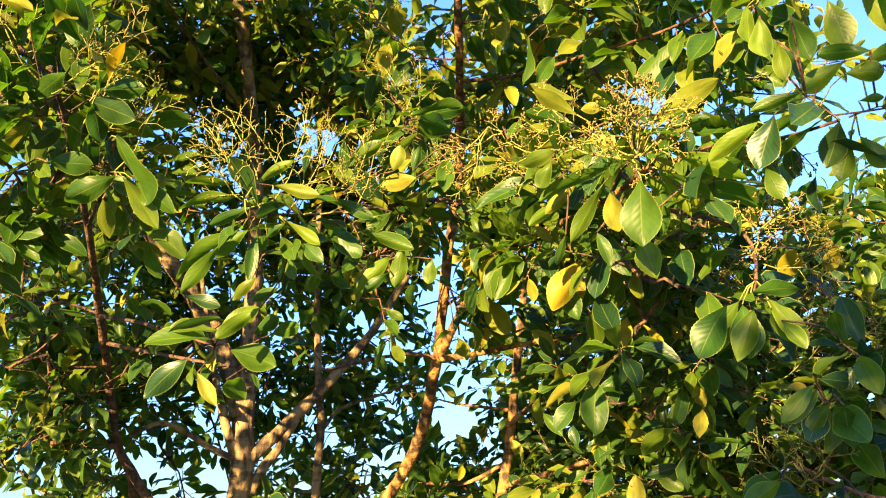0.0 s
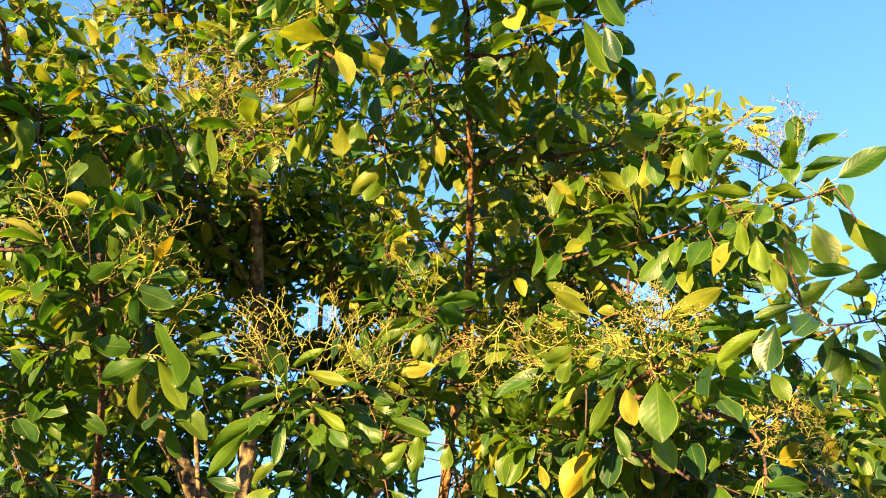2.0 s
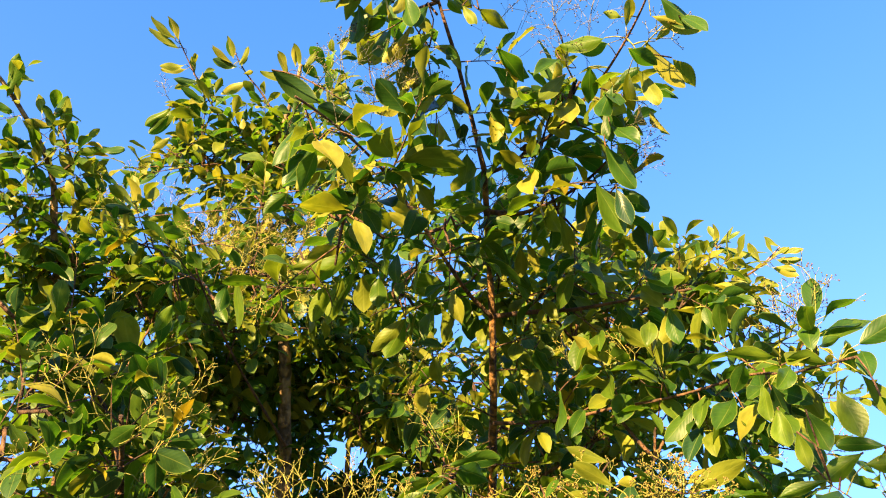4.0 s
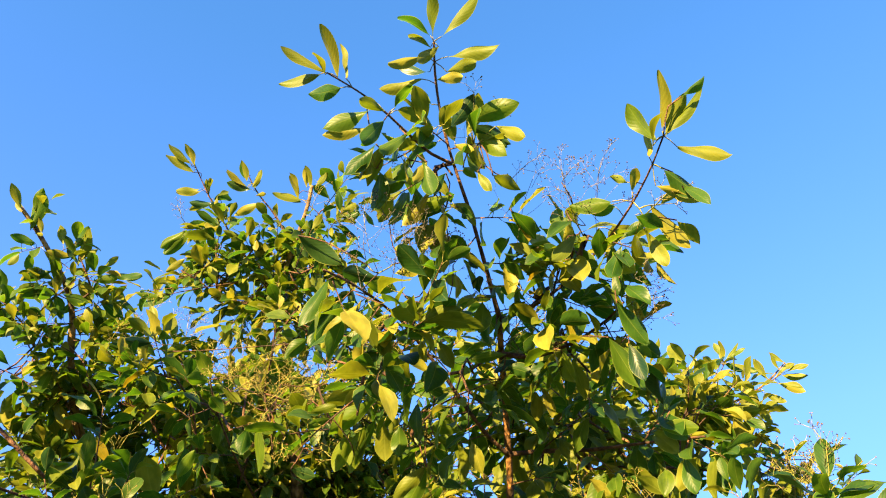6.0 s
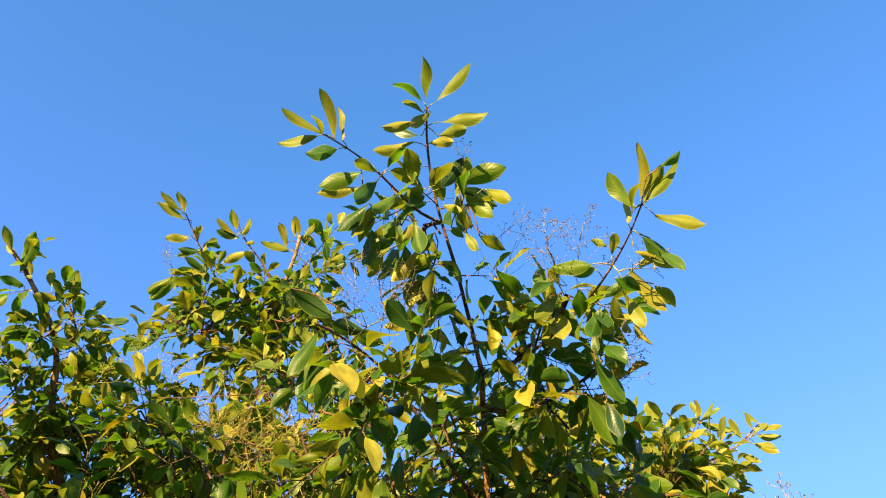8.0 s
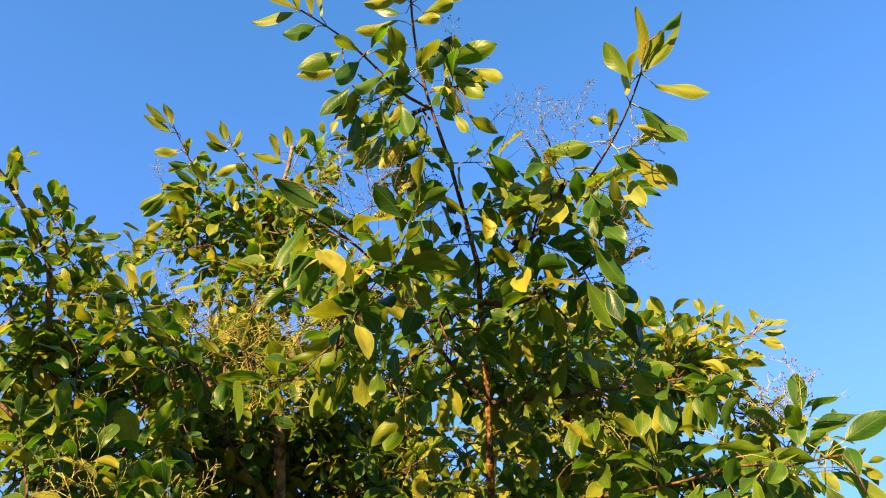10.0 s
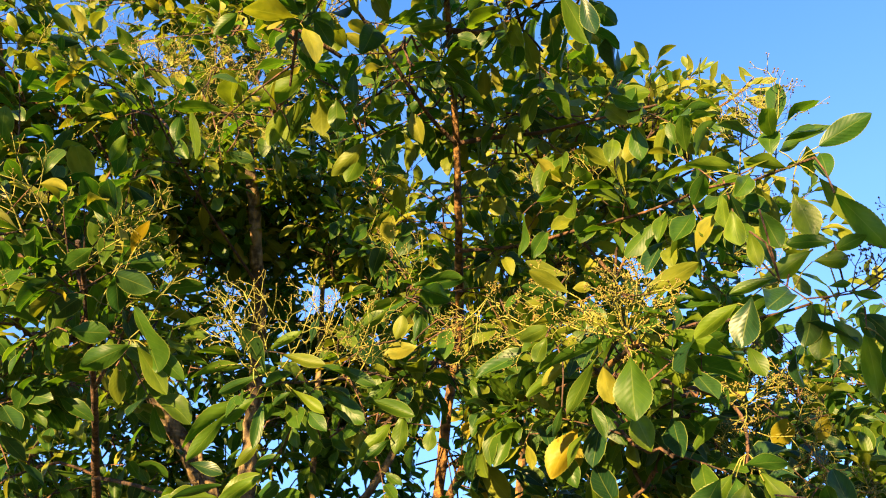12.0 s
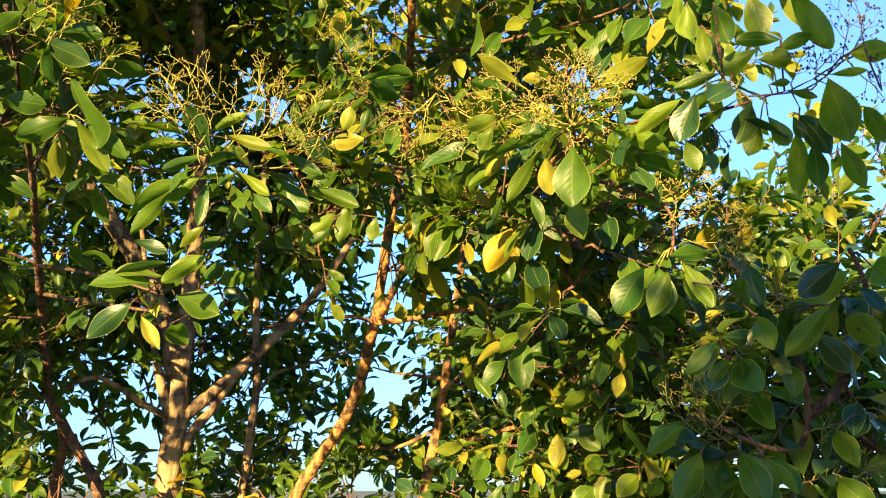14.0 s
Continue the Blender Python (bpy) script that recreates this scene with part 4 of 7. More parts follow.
panicles(main_tree, [
    (0.223, 0.891, 2.212, 0.260, 0.856, 2.213),
    (0.215, 0.889, 2.222, 0.200, 0.851, 2.267),
])
panicles(main_tree, [
    (0.053, 1.100, 2.367, -0.007, 1.106, 2.314),
    (0.053, 1.100, 2.367, 0.019, 1.118, 2.278),
    (0.057, 1.098, 2.370, 0.066, 1.073, 2.376),
    (0.060, 1.101, 2.363, 0.103, 1.086, 2.336),
    (0.030, 1.114, 2.341, -0.017, 1.101, 2.328),
    (0.091, 1.100, 2.358, 0.130, 1.067, 2.368),
    (0.105, 1.107, 2.337, 0.147, 1.080, 2.332),
])
panicles(main_tree, [
    (0.379, 0.939, 2.135, 0.386, 0.902, 2.169),
    (0.372, 0.945, 2.124, 0.406, 0.901, 2.142),
    (0.378, 0.941, 2.129, 0.352, 0.923, 2.149),
    (0.383, 0.938, 2.131, 0.367, 0.932, 2.097),
])
panicles(main_tree, [
    (0.421, 0.856, 2.486, 0.404, 0.810, 2.524),
    (0.433, 0.848, 2.489, 0.449, 0.778, 2.533),
    (0.444, 0.840, 2.492, 0.465, 0.787, 2.509),
    (0.427, 0.852, 2.488, 0.424, 0.807, 2.514),
    (0.444, 0.838, 2.495, 0.441, 0.797, 2.514),
], True)
panicles(main_tree, [
    (0.530, 0.755, 2.246, 0.526, 0.723, 2.297),
    (0.535, 0.749, 2.251, 0.551, 0.716, 2.279),
    (0.495, 0.761, 2.232, 0.513, 0.737, 2.250),
    (0.542, 0.752, 2.237, 0.572, 0.752, 2.200),
    (0.403, 0.856, 2.205, 0.415, 0.865, 2.177),
    (0.391, 0.865, 2.201, 0.376, 0.883, 2.179),
], True)
panicles(main_tree, [
    (0.172, 0.957, 2.281, 0.104, 0.947, 2.281),
    (0.181, 0.959, 2.274, 0.118, 0.929, 2.309),
    (0.159, 1.024, 2.268, 0.069, 1.003, 2.291),
    (0.151, 1.030, 2.261, 0.071, 1.022, 2.253),
    (0.248, 0.847, 2.251, 0.280, 0.827, 2.246),
    (0.236, 0.856, 2.264, 0.223, 0.833, 2.288),
    (0.210, 0.875, 2.265, 0.183, 0.855, 2.290),
])
leaves(main_tree, [
    (-0.133, 0.447, 3.184, -0.141, 0.366, 3.224, 0.32, -31),
    (-0.117, 0.447, 3.184, -0.048, 0.378, 3.217, 0.27, -53),
    (-0.137, 0.445, 3.185, -0.194, 0.396, 3.161, 0.26, -16),
    (-0.137, 0.463, 3.175, -0.176, 0.423, 3.147, 0.31, -5),
    (-0.105, 0.478, 3.167, -0.010, 0.458, 3.174, 0.36, -63),
    (-0.148, 0.475, 3.168, -0.213, 0.464, 3.122, 0.33, 70),
    (-0.139, 0.501, 3.153, -0.207, 0.508, 3.199, 0.26, 80),
    (-0.122, 0.463, 3.175, -0.162, 0.463, 3.125, 0.38, 42),
    (-0.107, 0.502, 3.153, -0.056, 0.461, 3.116, 0.38, -34),
    (-0.126, 0.514, 3.146, -0.080, 0.487, 3.111, 0.38, -38),
    (-0.154, 0.512, 3.147, -0.233, 0.523, 3.132, 0.36, 64),
], True)
leaves(main_tree, [
    (-0.137, 0.552, 3.123, -0.177, 0.546, 3.183, 0.38, 76),
], True)
leaves(main_tree, [
    (-0.204, 0.544, 3.101, -0.169, 0.485, 3.083, 0.28, 15),
    (-0.198, 0.547, 3.099, -0.137, 0.597, 3.122, 0.38, -17),
    (-0.177, 0.593, 3.069, -0.133, 0.550, 3.047, 0.38, -32),
    (-0.113, 0.571, 3.086, -0.081, 0.504, 3.067, 0.37, 14),
    (-0.102, 0.576, 3.083, -0.056, 0.541, 3.141, 0.38, -29),
    (-0.070, 0.566, 3.088, 0.024, 0.536, 3.101, 0.38, -33),
    (-0.064, 0.573, 3.083, 0.010, 0.607, 3.070, 0.38, -30),
    (-0.019, 0.573, 3.081, 0.028, 0.558, 3.024, 0.38, -60),
    (-0.057, 0.584, 3.076, -0.001, 0.593, 3.018, 0.38, -39),
    (-0.070, 0.586, 3.074, -0.037, 0.663, 3.069, 0.38, -40),
    (-0.096, 0.602, 3.064, -0.062, 0.590, 3.030, 0.38, -50),
], True)
leaves(main_tree, [
    (-0.177, 0.619, 3.050, -0.227, 0.671, 3.006, 0.38, 44),
], True)
leaves(main_tree, [
    (-0.313, 0.442, 3.056, -0.386, 0.397, 3.067, 0.28, 64),
    (-0.294, 0.450, 3.055, -0.320, 0.371, 3.094, 0.33, -18),
    (-0.281, 0.452, 3.055, -0.296, 0.427, 3.130, 0.26, -22),
    (-0.315, 0.444, 3.055, -0.328, 0.391, 3.036, 0.26, -25),
    (-0.322, 0.442, 3.054, -0.399, 0.465, 3.060, 0.32, 62),
    (-0.290, 0.465, 3.046, -0.354, 0.498, 3.078, 0.38, 50),
    (-0.217, 0.503, 3.031, -0.255, 0.461, 3.002, 0.38, 36),
    (-0.243, 0.501, 3.030, -0.324, 0.520, 3.005, 0.38, 58),
    (-0.243, 0.525, 3.013, -0.325, 0.529, 2.999, 0.33, 68),
    (-0.218, 0.516, 3.022, -0.253, 0.516, 2.955, 0.38, 50),
    (-0.179, 0.539, 3.009, -0.224, 0.529, 2.951, 0.33, 86),
], True)
leaves(main_tree, [
    (-0.233, 0.549, 2.998, -0.287, 0.574, 2.943, 0.38, 65),
], True)
leaves(main_tree, [
    (-0.225, 0.564, 3.013, -0.255, 0.638, 2.991, 0.38, 9),
    (-0.247, 0.571, 3.005, -0.259, 0.580, 2.936, 0.35, 68),
    (-0.145, 0.590, 2.998, -0.169, 0.594, 2.946, 0.38, 54),
    (-0.154, 0.589, 2.999, -0.136, 0.600, 2.921, 0.38, -25),
    (-0.112, 0.606, 2.986, -0.139, 0.608, 2.936, 0.38, 57),
    (-0.081, 0.598, 2.992, -0.056, 0.632, 3.002, 0.38, -27),
    (-0.138, 0.629, 2.968, -0.191, 0.677, 2.926, 0.38, 59),
    (-0.116, 0.735, 2.874, -0.107, 0.728, 2.953, 0.38, -65),
    (0.004, 0.657, 2.939, 0.053, 0.724, 2.935, 0.38, 6),
    (-0.028, 0.609, 2.981, 0.025, 0.659, 3.000, 0.38, -20),
    (-0.102, 0.639, 2.961, -0.157, 0.681, 2.991, 0.38, 73),
], True)
leaves(main_tree, [
    (-0.056, 0.605, 2.986, -0.035, 0.608, 2.937, 0.38, -55),
], True)
leaves(main_tree, [
    (0.232, 0.501, 2.933, 0.190, 0.469, 2.993, 0.38, 47),
    (0.241, 0.487, 2.939, 0.231, 0.406, 2.994, 0.26, -51),
    (0.246, 0.493, 2.933, 0.276, 0.432, 2.970, 0.38, -29),
    (0.253, 0.487, 2.936, 0.297, 0.421, 2.963, 0.29, -66),
    (0.268, 0.437, 2.963, 0.285, 0.383, 2.934, 0.26, -77),
    (0.227, 0.509, 2.928, 0.226, 0.431, 2.915, 0.26, 24),
    (0.222, 0.524, 2.919, 0.223, 0.514, 2.975, 0.31, -56),
    (0.264, 0.504, 2.919, 0.345, 0.499, 2.890, 0.36, -69),
    (0.241, 0.536, 2.904, 0.305, 0.561, 2.859, 0.38, -61),
    (0.233, 0.560, 2.888, 0.306, 0.565, 2.856, 0.38, -36),
    (0.275, 0.555, 2.876, 0.300, 0.538, 2.814, 0.34, 76),
], True)
leaves(main_tree, [
    (0.202, 0.602, 2.863, 0.258, 0.642, 2.874, 0.38, -5),
], True)
leaves(main_tree, [
    (0.241, 0.624, 2.913, 0.305, 0.667, 2.850, 0.38, -53),
    (0.256, 0.621, 2.910, 0.269, 0.582, 2.897, 0.38, -39),
    (0.283, 0.636, 2.887, 0.336, 0.697, 2.888, 0.38, 9),
    (0.232, 0.659, 2.885, 0.258, 0.669, 2.811, 0.38, -36),
    (0.217, 0.664, 2.885, 0.241, 0.743, 2.881, 0.37, -31),
    (0.211, 0.610, 2.934, 0.207, 0.555, 2.929, 0.38, -15),
    (0.203, 0.599, 2.945, 0.180, 0.613, 2.979, 0.38, 59),
    (0.178, 0.628, 2.929, 0.110, 0.662, 2.957, 0.38, 74),
    (0.184, 0.635, 2.922, 0.146, 0.676, 2.956, 0.38, 51),
    (0.109, 0.662, 2.917, 0.058, 0.656, 2.863, 0.32, -85),
    (0.155, 0.666, 2.902, 0.165, 0.742, 2.900, 0.38, 8),
], True)
leaves(main_tree, [
    (0.119, 0.679, 2.900, 0.068, 0.682, 2.837, 0.38, 62),
], True)
leaves(main_tree, [
    (0.194, 0.683, 2.876, 0.164, 0.688, 2.802, 0.38, 76),
    (-0.374, 0.673, 2.900, -0.298, 0.720, 2.872, 0.38, -41),
    (-0.322, 0.736, 2.852, -0.376, 0.786, 2.784, 0.34, 59),
    (-0.298, 0.763, 2.828, -0.358, 0.810, 2.761, 0.38, 29),
    (-0.272, 0.772, 2.823, -0.335, 0.816, 2.761, 0.38, 33),
    (-0.232, 0.744, 2.858, -0.293, 0.697, 2.834, 0.38, 47),
    (-0.264, 0.742, 2.856, -0.205, 0.795, 2.878, 0.38, -46),
    (-0.207, 0.738, 2.867, -0.140, 0.694, 2.853, 0.37, -76),
    (0.184, 0.756, 2.806, 0.233, 0.794, 2.745, 0.38, -26),
    (0.202, 0.799, 2.750, 0.218, 0.806, 2.675, 0.38, -43),
    (0.168, 0.798, 2.763, 0.216, 0.843, 2.689, 0.38, -24),
], True)
leaves(main_tree, [
    (0.192, 0.731, 2.829, 0.225, 0.712, 2.760, 0.38, 77),
], True)
leaves(main_tree, [
    (0.260, 1.400, 2.213, 0.221, 1.437, 2.135, 0.45, 54),
    (0.275, 1.335, 2.098, 0.296, 1.292, 2.039, 0.36, 55),
    (0.244, 1.336, 2.121, 0.265, 1.396, 2.076, 0.44, -10),
    (0.190, 1.330, 2.173, 0.212, 1.310, 2.102, 0.47, 65),
    (-0.062, 1.238, 2.436, 0.005, 1.268, 2.461, 0.53, -67),
    (-0.073, 1.235, 2.441, -0.172, 1.257, 2.387, 0.39, -74),
    (-0.068, 1.230, 2.450, 0.026, 1.219, 2.466, 0.33, -24),
    (-0.122, 1.278, 2.354, -0.069, 1.326, 2.375, 0.46, -70),
    (-0.156, 1.161, 2.554, -0.182, 1.142, 2.510, 0.47, -90),
    (-0.008, 1.262, 2.389, -0.018, 1.242, 2.316, 0.42, -29),
])
leaves(main_tree, [
    (0.361, 0.987, 2.047, 0.307, 1.023, 1.984, 0.52, 70),
    (0.364, 0.987, 2.042, 0.361, 0.981, 1.968, 0.57, -12),
    (0.393, 0.974, 2.045, 0.435, 0.972, 1.983, 0.36, -64),
    (0.396, 0.976, 2.034, 0.434, 1.023, 1.999, 0.33, -1),
    (0.374, 0.979, 2.055, 0.405, 0.914, 2.042, 0.33, -52),
])
leaves(main_tree, [
    (0.468, 0.747, 2.411, 0.519, 0.699, 2.427, 0.43, -58),
    (0.455, 0.752, 2.415, 0.481, 0.800, 2.400, 0.39, 4),
    (0.469, 0.751, 2.404, 0.461, 0.738, 2.354, 0.46, 4),
    (0.468, 0.769, 2.378, 0.513, 0.781, 2.309, 0.39, -37),
    (0.441, 0.791, 2.368, 0.456, 0.797, 2.301, 0.51, -36),
    (0.437, 0.776, 2.396, 0.371, 0.757, 2.395, 0.33, 16),
    (0.417, 0.774, 2.417, 0.429, 0.780, 2.466, 0.56, 40),
    (0.425, 0.767, 2.419, 0.462, 0.773, 2.439, 0.33, -59),
])
leaves(main_tree, [
    (0.425, 0.856, 2.445, 0.391, 0.850, 2.402, 0.50, -82),
    (0.433, 0.864, 2.426, 0.472, 0.906, 2.384, 0.47, -15),
    (0.408, 0.856, 2.458, 0.339, 0.876, 2.476, 0.33, 22),
    (0.366, 0.875, 2.459, 0.366, 0.941, 2.447, 0.38, 28),
    (0.399, 0.880, 2.427, 0.435, 0.935, 2.393, 0.38, -8),
    (0.389, 0.885, 2.427, 0.376, 0.869, 2.360, 0.33, 13),
])
leaves(main_tree, [
    (0.384, 1.033, 2.516, 0.324, 0.990, 2.522, 0.33, 6),
    (0.373, 0.945, 2.647, 0.401, 1.001, 2.634, 0.58, -4),
    (0.352, 0.968, 2.629, 0.366, 0.983, 2.558, 0.43, -18),
    (0.308, 0.978, 2.638, 0.314, 0.982, 2.563, 0.42, -33),
    (0.277, 0.999, 2.624, 0.262, 0.992, 2.564, 0.46, -59),
    (0.393, 1.044, 2.491, 0.397, 1.109, 2.473, 0.35, 23),
    (0.415, 1.042, 2.480, 0.421, 1.038, 2.408, 0.39, 85),
    (0.371, 1.074, 2.454, 0.365, 1.054, 2.391, 0.33, -7),
    (0.392, 1.071, 2.443, 0.394, 1.044, 2.378, 0.33, 4),
    (0.362, 1.049, 2.503, 0.335, 1.037, 2.434, 0.33, -40),
    (0.271, 0.956, 2.681, 0.326, 0.917, 2.654, 0.39, -57),
])
leaves(main_tree, [
    (0.337, 1.030, 2.548, 0.372, 0.969, 2.530, 0.33, -13),
])
leaves(main_tree, [
    (0.178, 1.040, 2.334, 0.104, 1.042, 2.360, 0.33, 42),
    (0.176, 1.024, 2.370, 0.106, 0.998, 2.382, 0.33, 78),
    (0.121, 1.079, 2.266, 0.029, 1.103, 2.229, 0.33, -66),
    (0.124, 1.087, 2.243, 0.055, 1.115, 2.257, 0.33, 19),
    (0.122, 1.071, 2.285, 0.071, 1.037, 2.272, 0.33, -57),
    (0.144, 1.072, 2.274, 0.117, 1.048, 2.221, 0.40, -55),
    (0.103, 1.053, 2.337, 0.118, 1.106, 2.312, 0.47, -9),
    (0.078, 1.061, 2.325, 0.104, 1.077, 2.365, 0.33, 31),
])
leaves(main_tree, [
    (-0.017, 1.271, 2.485, -0.023, 1.252, 2.427, 0.58, -20),
    (0.265, 1.180, 2.578, 0.233, 1.166, 2.511, 0.58, -70),
    (0.286, 1.183, 2.564, 0.315, 1.184, 2.496, 0.33, 61),
    (0.184, 1.209, 2.560, 0.147, 1.194, 2.495, 0.38, -78),
    (0.140, 1.196, 2.595, 0.131, 1.239, 2.522, 0.33, 82),
    (0.215, 1.168, 2.618, 0.164, 1.146, 2.589, 0.37, 71),
    (0.198, 1.126, 2.686, 0.198, 1.197, 2.669, 0.37, 14),
    (0.092, 1.158, 2.666, 0.125, 1.220, 2.652, 0.43, -22),
])
leaves(main_tree, [
    (-0.082, 1.190, 2.418, -0.179, 1.213, 2.362, 0.33, 0),
    (-0.057, 1.185, 2.428, -0.002, 1.239, 2.433, 0.54, -54),
    (-0.072, 1.182, 2.434, 0.017, 1.173, 2.446, 0.33, -3),
    (-0.062, 1.196, 2.409, -0.110, 1.225, 2.349, 0.33, 1),
])
leaves(main_tree, [
    (0.317, 1.675, 1.869, 0.307, 1.731, 1.818, 0.58, 29),
    (0.371, 1.663, 1.856, 0.368, 1.668, 1.782, 0.56, 43),
    (0.425, 1.647, 1.887, 0.341, 1.667, 1.897, 0.33, 34),
    (0.459, 1.638, 1.870, 0.388, 1.659, 1.851, 0.37, 86),
    (0.445, 1.646, 1.810, 0.448, 1.611, 1.779, 0.58, 31),
    (0.571, 1.605, 1.763, 0.564, 1.646, 1.722, 0.58, 39),
    (0.478, 1.637, 1.770, 0.419, 1.600, 1.792, 0.35, 69),
    (0.169, 1.702, 1.831, 0.103, 1.668, 1.817, 0.41, -86),
    (0.021, 1.716, 1.759, 0.056, 1.674, 1.736, 0.52, 67),
    (0.193, 1.701, 1.771, 0.223, 1.738, 1.735, 0.48, -44),
])
leaves(main_tree, [
    (0.217, 1.313, 2.211, 0.200, 1.343, 2.124, 0.46, 38),
    (0.189, 1.321, 2.202, 0.185, 1.382, 2.153, 0.33, -19),
    (0.275, 1.298, 2.216, 0.272, 1.274, 2.163, 0.33, -29),
    (0.560, 1.206, 2.188, 0.559, 1.275, 2.156, 0.48, 34),
    (0.324, 1.324, 2.093, 0.337, 1.282, 2.037, 0.33, -3),
    (0.300, 1.326, 2.109, 0.280, 1.295, 2.047, 0.36, -26),
    (0.007, 1.411, 1.870, -0.002, 1.388, 1.843, 0.35, -26),
], alt_tone=True)

# leaves of the left tree
shoots(left_tree, [
    (-1.295, 1.507, 3.557, -1.367, 1.440, 3.541, 9, 0.070),
    (-1.282, 1.551, 3.502, -1.183, 1.528, 3.530, 10, 0.070),
    (-1.280, 1.575, 3.477, -1.347, 1.516, 3.425, 10, 0.070),
    (-1.279, 1.609, 3.438, -1.164, 1.601, 3.409, 10, 0.070),
    (-1.232, 1.464, 3.565, -1.135, 1.485, 3.526, 9, 0.070),
    (-1.337, 1.417, 3.617, -1.256, 1.479, 3.580, 8, 0.070),
    (-1.270, 1.658, 3.366, -1.325, 1.574, 3.321, 10, 0.070),
    (-0.742, 1.648, 4.049, -0.809, 1.635, 3.971, 9, 0.066),
    (-0.618, 1.611, 4.073, -0.526, 1.657, 3.998, 10, 0.066),
])
shoots(left_tree, [
    (-0.947, 1.670, 4.057, -1.028, 1.664, 4.001, 9, 0.070),
    (-0.892, 1.737, 3.988, -0.992, 1.727, 3.886, 10, 0.070),
    (-0.867, 1.758, 3.949, -1.066, 1.709, 3.795, 11, 0.070),
    (-0.794, 1.794, 3.866, -1.100, 1.703, 3.707, 11, 0.070),
    (-1.005, 1.607, 4.129, -0.932, 1.651, 4.051, 7, 0.070),
    (-1.030, 1.738, 3.782, -1.160, 1.673, 3.705, 8, 0.070),
])
shoots(left_tree, [
    (-0.716, 1.472, 3.057, -0.769, 1.303, 3.067, 10, 0.074),
    (-0.724, 1.365, 3.101, -0.638, 1.321, 3.081, 9, 0.074),
    (-0.718, 1.540, 3.052, -0.621, 1.504, 3.061, 10, 0.074),
    (-0.722, 1.436, 3.066, -0.783, 1.368, 2.979, 10, 0.074),
    (-0.705, 1.622, 3.034, -0.769, 1.509, 2.976, 10, 0.074),
    (-0.674, 1.777, 3.002, -0.586, 1.719, 3.040, 10, 0.074),
    (-0.724, 1.365, 3.101, -0.717, 1.272, 3.130, 8, 0.074),
])
shoots(left_tree, [
    (-1.286, 1.526, 3.527, -1.370, 1.435, 3.511, 8, 0.070),
    (-1.290, 1.500, 3.551, -1.190, 1.466, 3.605, 8, 0.070),
    (-1.337, 1.417, 3.617, -1.258, 1.396, 3.659, 7, 0.066),
    (-1.280, 1.563, 3.490, -1.165, 1.541, 3.542, 9, 0.070),
    (-1.280, 1.575, 3.477, -1.357, 1.532, 3.416, 9, 0.070),
    (-1.351, 1.387, 3.635, -1.411, 1.378, 3.600, 6, 0.066),
    (-1.277, 1.599, 3.451, -1.167, 1.611, 3.463, 8, 0.070),
    (-1.372, 1.341, 3.663, -1.352, 1.288, 3.722, 5, 0.061),
])
clumps(left_tree, [
    (-1.124, 2.216, 3.011, 0.3, 14),
    (-0.858, 2.274, 3.102, 0.32, 20),
    (-0.569, 2.330, 3.243, 0.34, 22),
    (-0.267, 2.397, 3.306, 0.34, 22),
    (-0.992, 2.324, 2.656, 0.28, 14),
    (-0.710, 2.641, 2.644, 0.3, 16),
    (-0.416, 2.708, 2.611, 0.3, 16),
    (-0.840, 2.389, 2.254, 0.24, 10),
    (-0.585, 2.843, 2.403, 0.28, 10),
    (-0.271, 2.626, 3.109, 0.3, 14),
    (-0.830, 2.409, 2.862, 0.3, 16),
    (-0.547, 2.675, 3.049, 0.26, 10),
])
clumps(left_tree, [
    (-0.832, 1.778, 3.970, 0.25, 16),
    (-0.619, 1.695, 4.040, 0.2, 12),
    (-0.937, 1.787, 3.773, 0.22, 12),
    (-0.686, 1.845, 3.802, 0.25, 14),
    (-1.189, 1.658, 3.282, 0.24, 10),
    (-0.856, 1.608, 3.206, 0.22, 12),
    (-0.681, 1.721, 3.309, 0.26, 14),
    (-0.982, 1.829, 3.178, 0.28, 16),
    (-1.240, 1.833, 3.180, 0.25, 12),
    (-0.766, 1.982, 3.253, 0.26, 16),
    (-1.403, 1.624, 3.427, 0.22, 9),
    (-0.508, 1.859, 3.679, 0.24, 10),
])
clumps(left_tree, [
    (-1.506, 1.927, 3.254, 0.26, 12),
    (-1.377, 2.041, 3.209, 0.26, 12),
    (-1.158, 1.968, 3.313, 0.24, 12),
    (-1.353, 1.918, 2.993, 0.2, 9),
    (-1.030, 2.146, 3.123, 0.26, 12),
    (-0.845, 2.353, 3.088, 0.24, 9),
    (-0.484, 2.333, 3.300, 0.24, 10),
    (-1.415, 1.668, 3.398, 0.12, 5),
])
clumps(left_tree, [
    (-0.761, 2.243, 3.287, 0.26, 14),
    (-0.498, 2.246, 3.285, 0.24, 12),
    (-0.838, 2.258, 3.115, 0.24, 12),
    (-0.328, 2.179, 3.242, 0.2, 9),
    (-0.512, 2.177, 3.563, 0.22, 10),
    (-0.951, 1.999, 3.273, 0.24, 12),
    (-1.305, 1.964, 3.255, 0.26, 14),
    (-1.111, 2.007, 3.149, 0.22, 10),
    (-1.184, 1.954, 2.958, 0.2, 9),
    (-0.760, 2.094, 3.505, 0.22, 10),
    (-0.367, 2.288, 3.036, 0.18, 7),
    (-0.862, 2.116, 2.919, 0.18, 8),
    (-0.201, 2.054, 3.078, 0.2, 9),
])
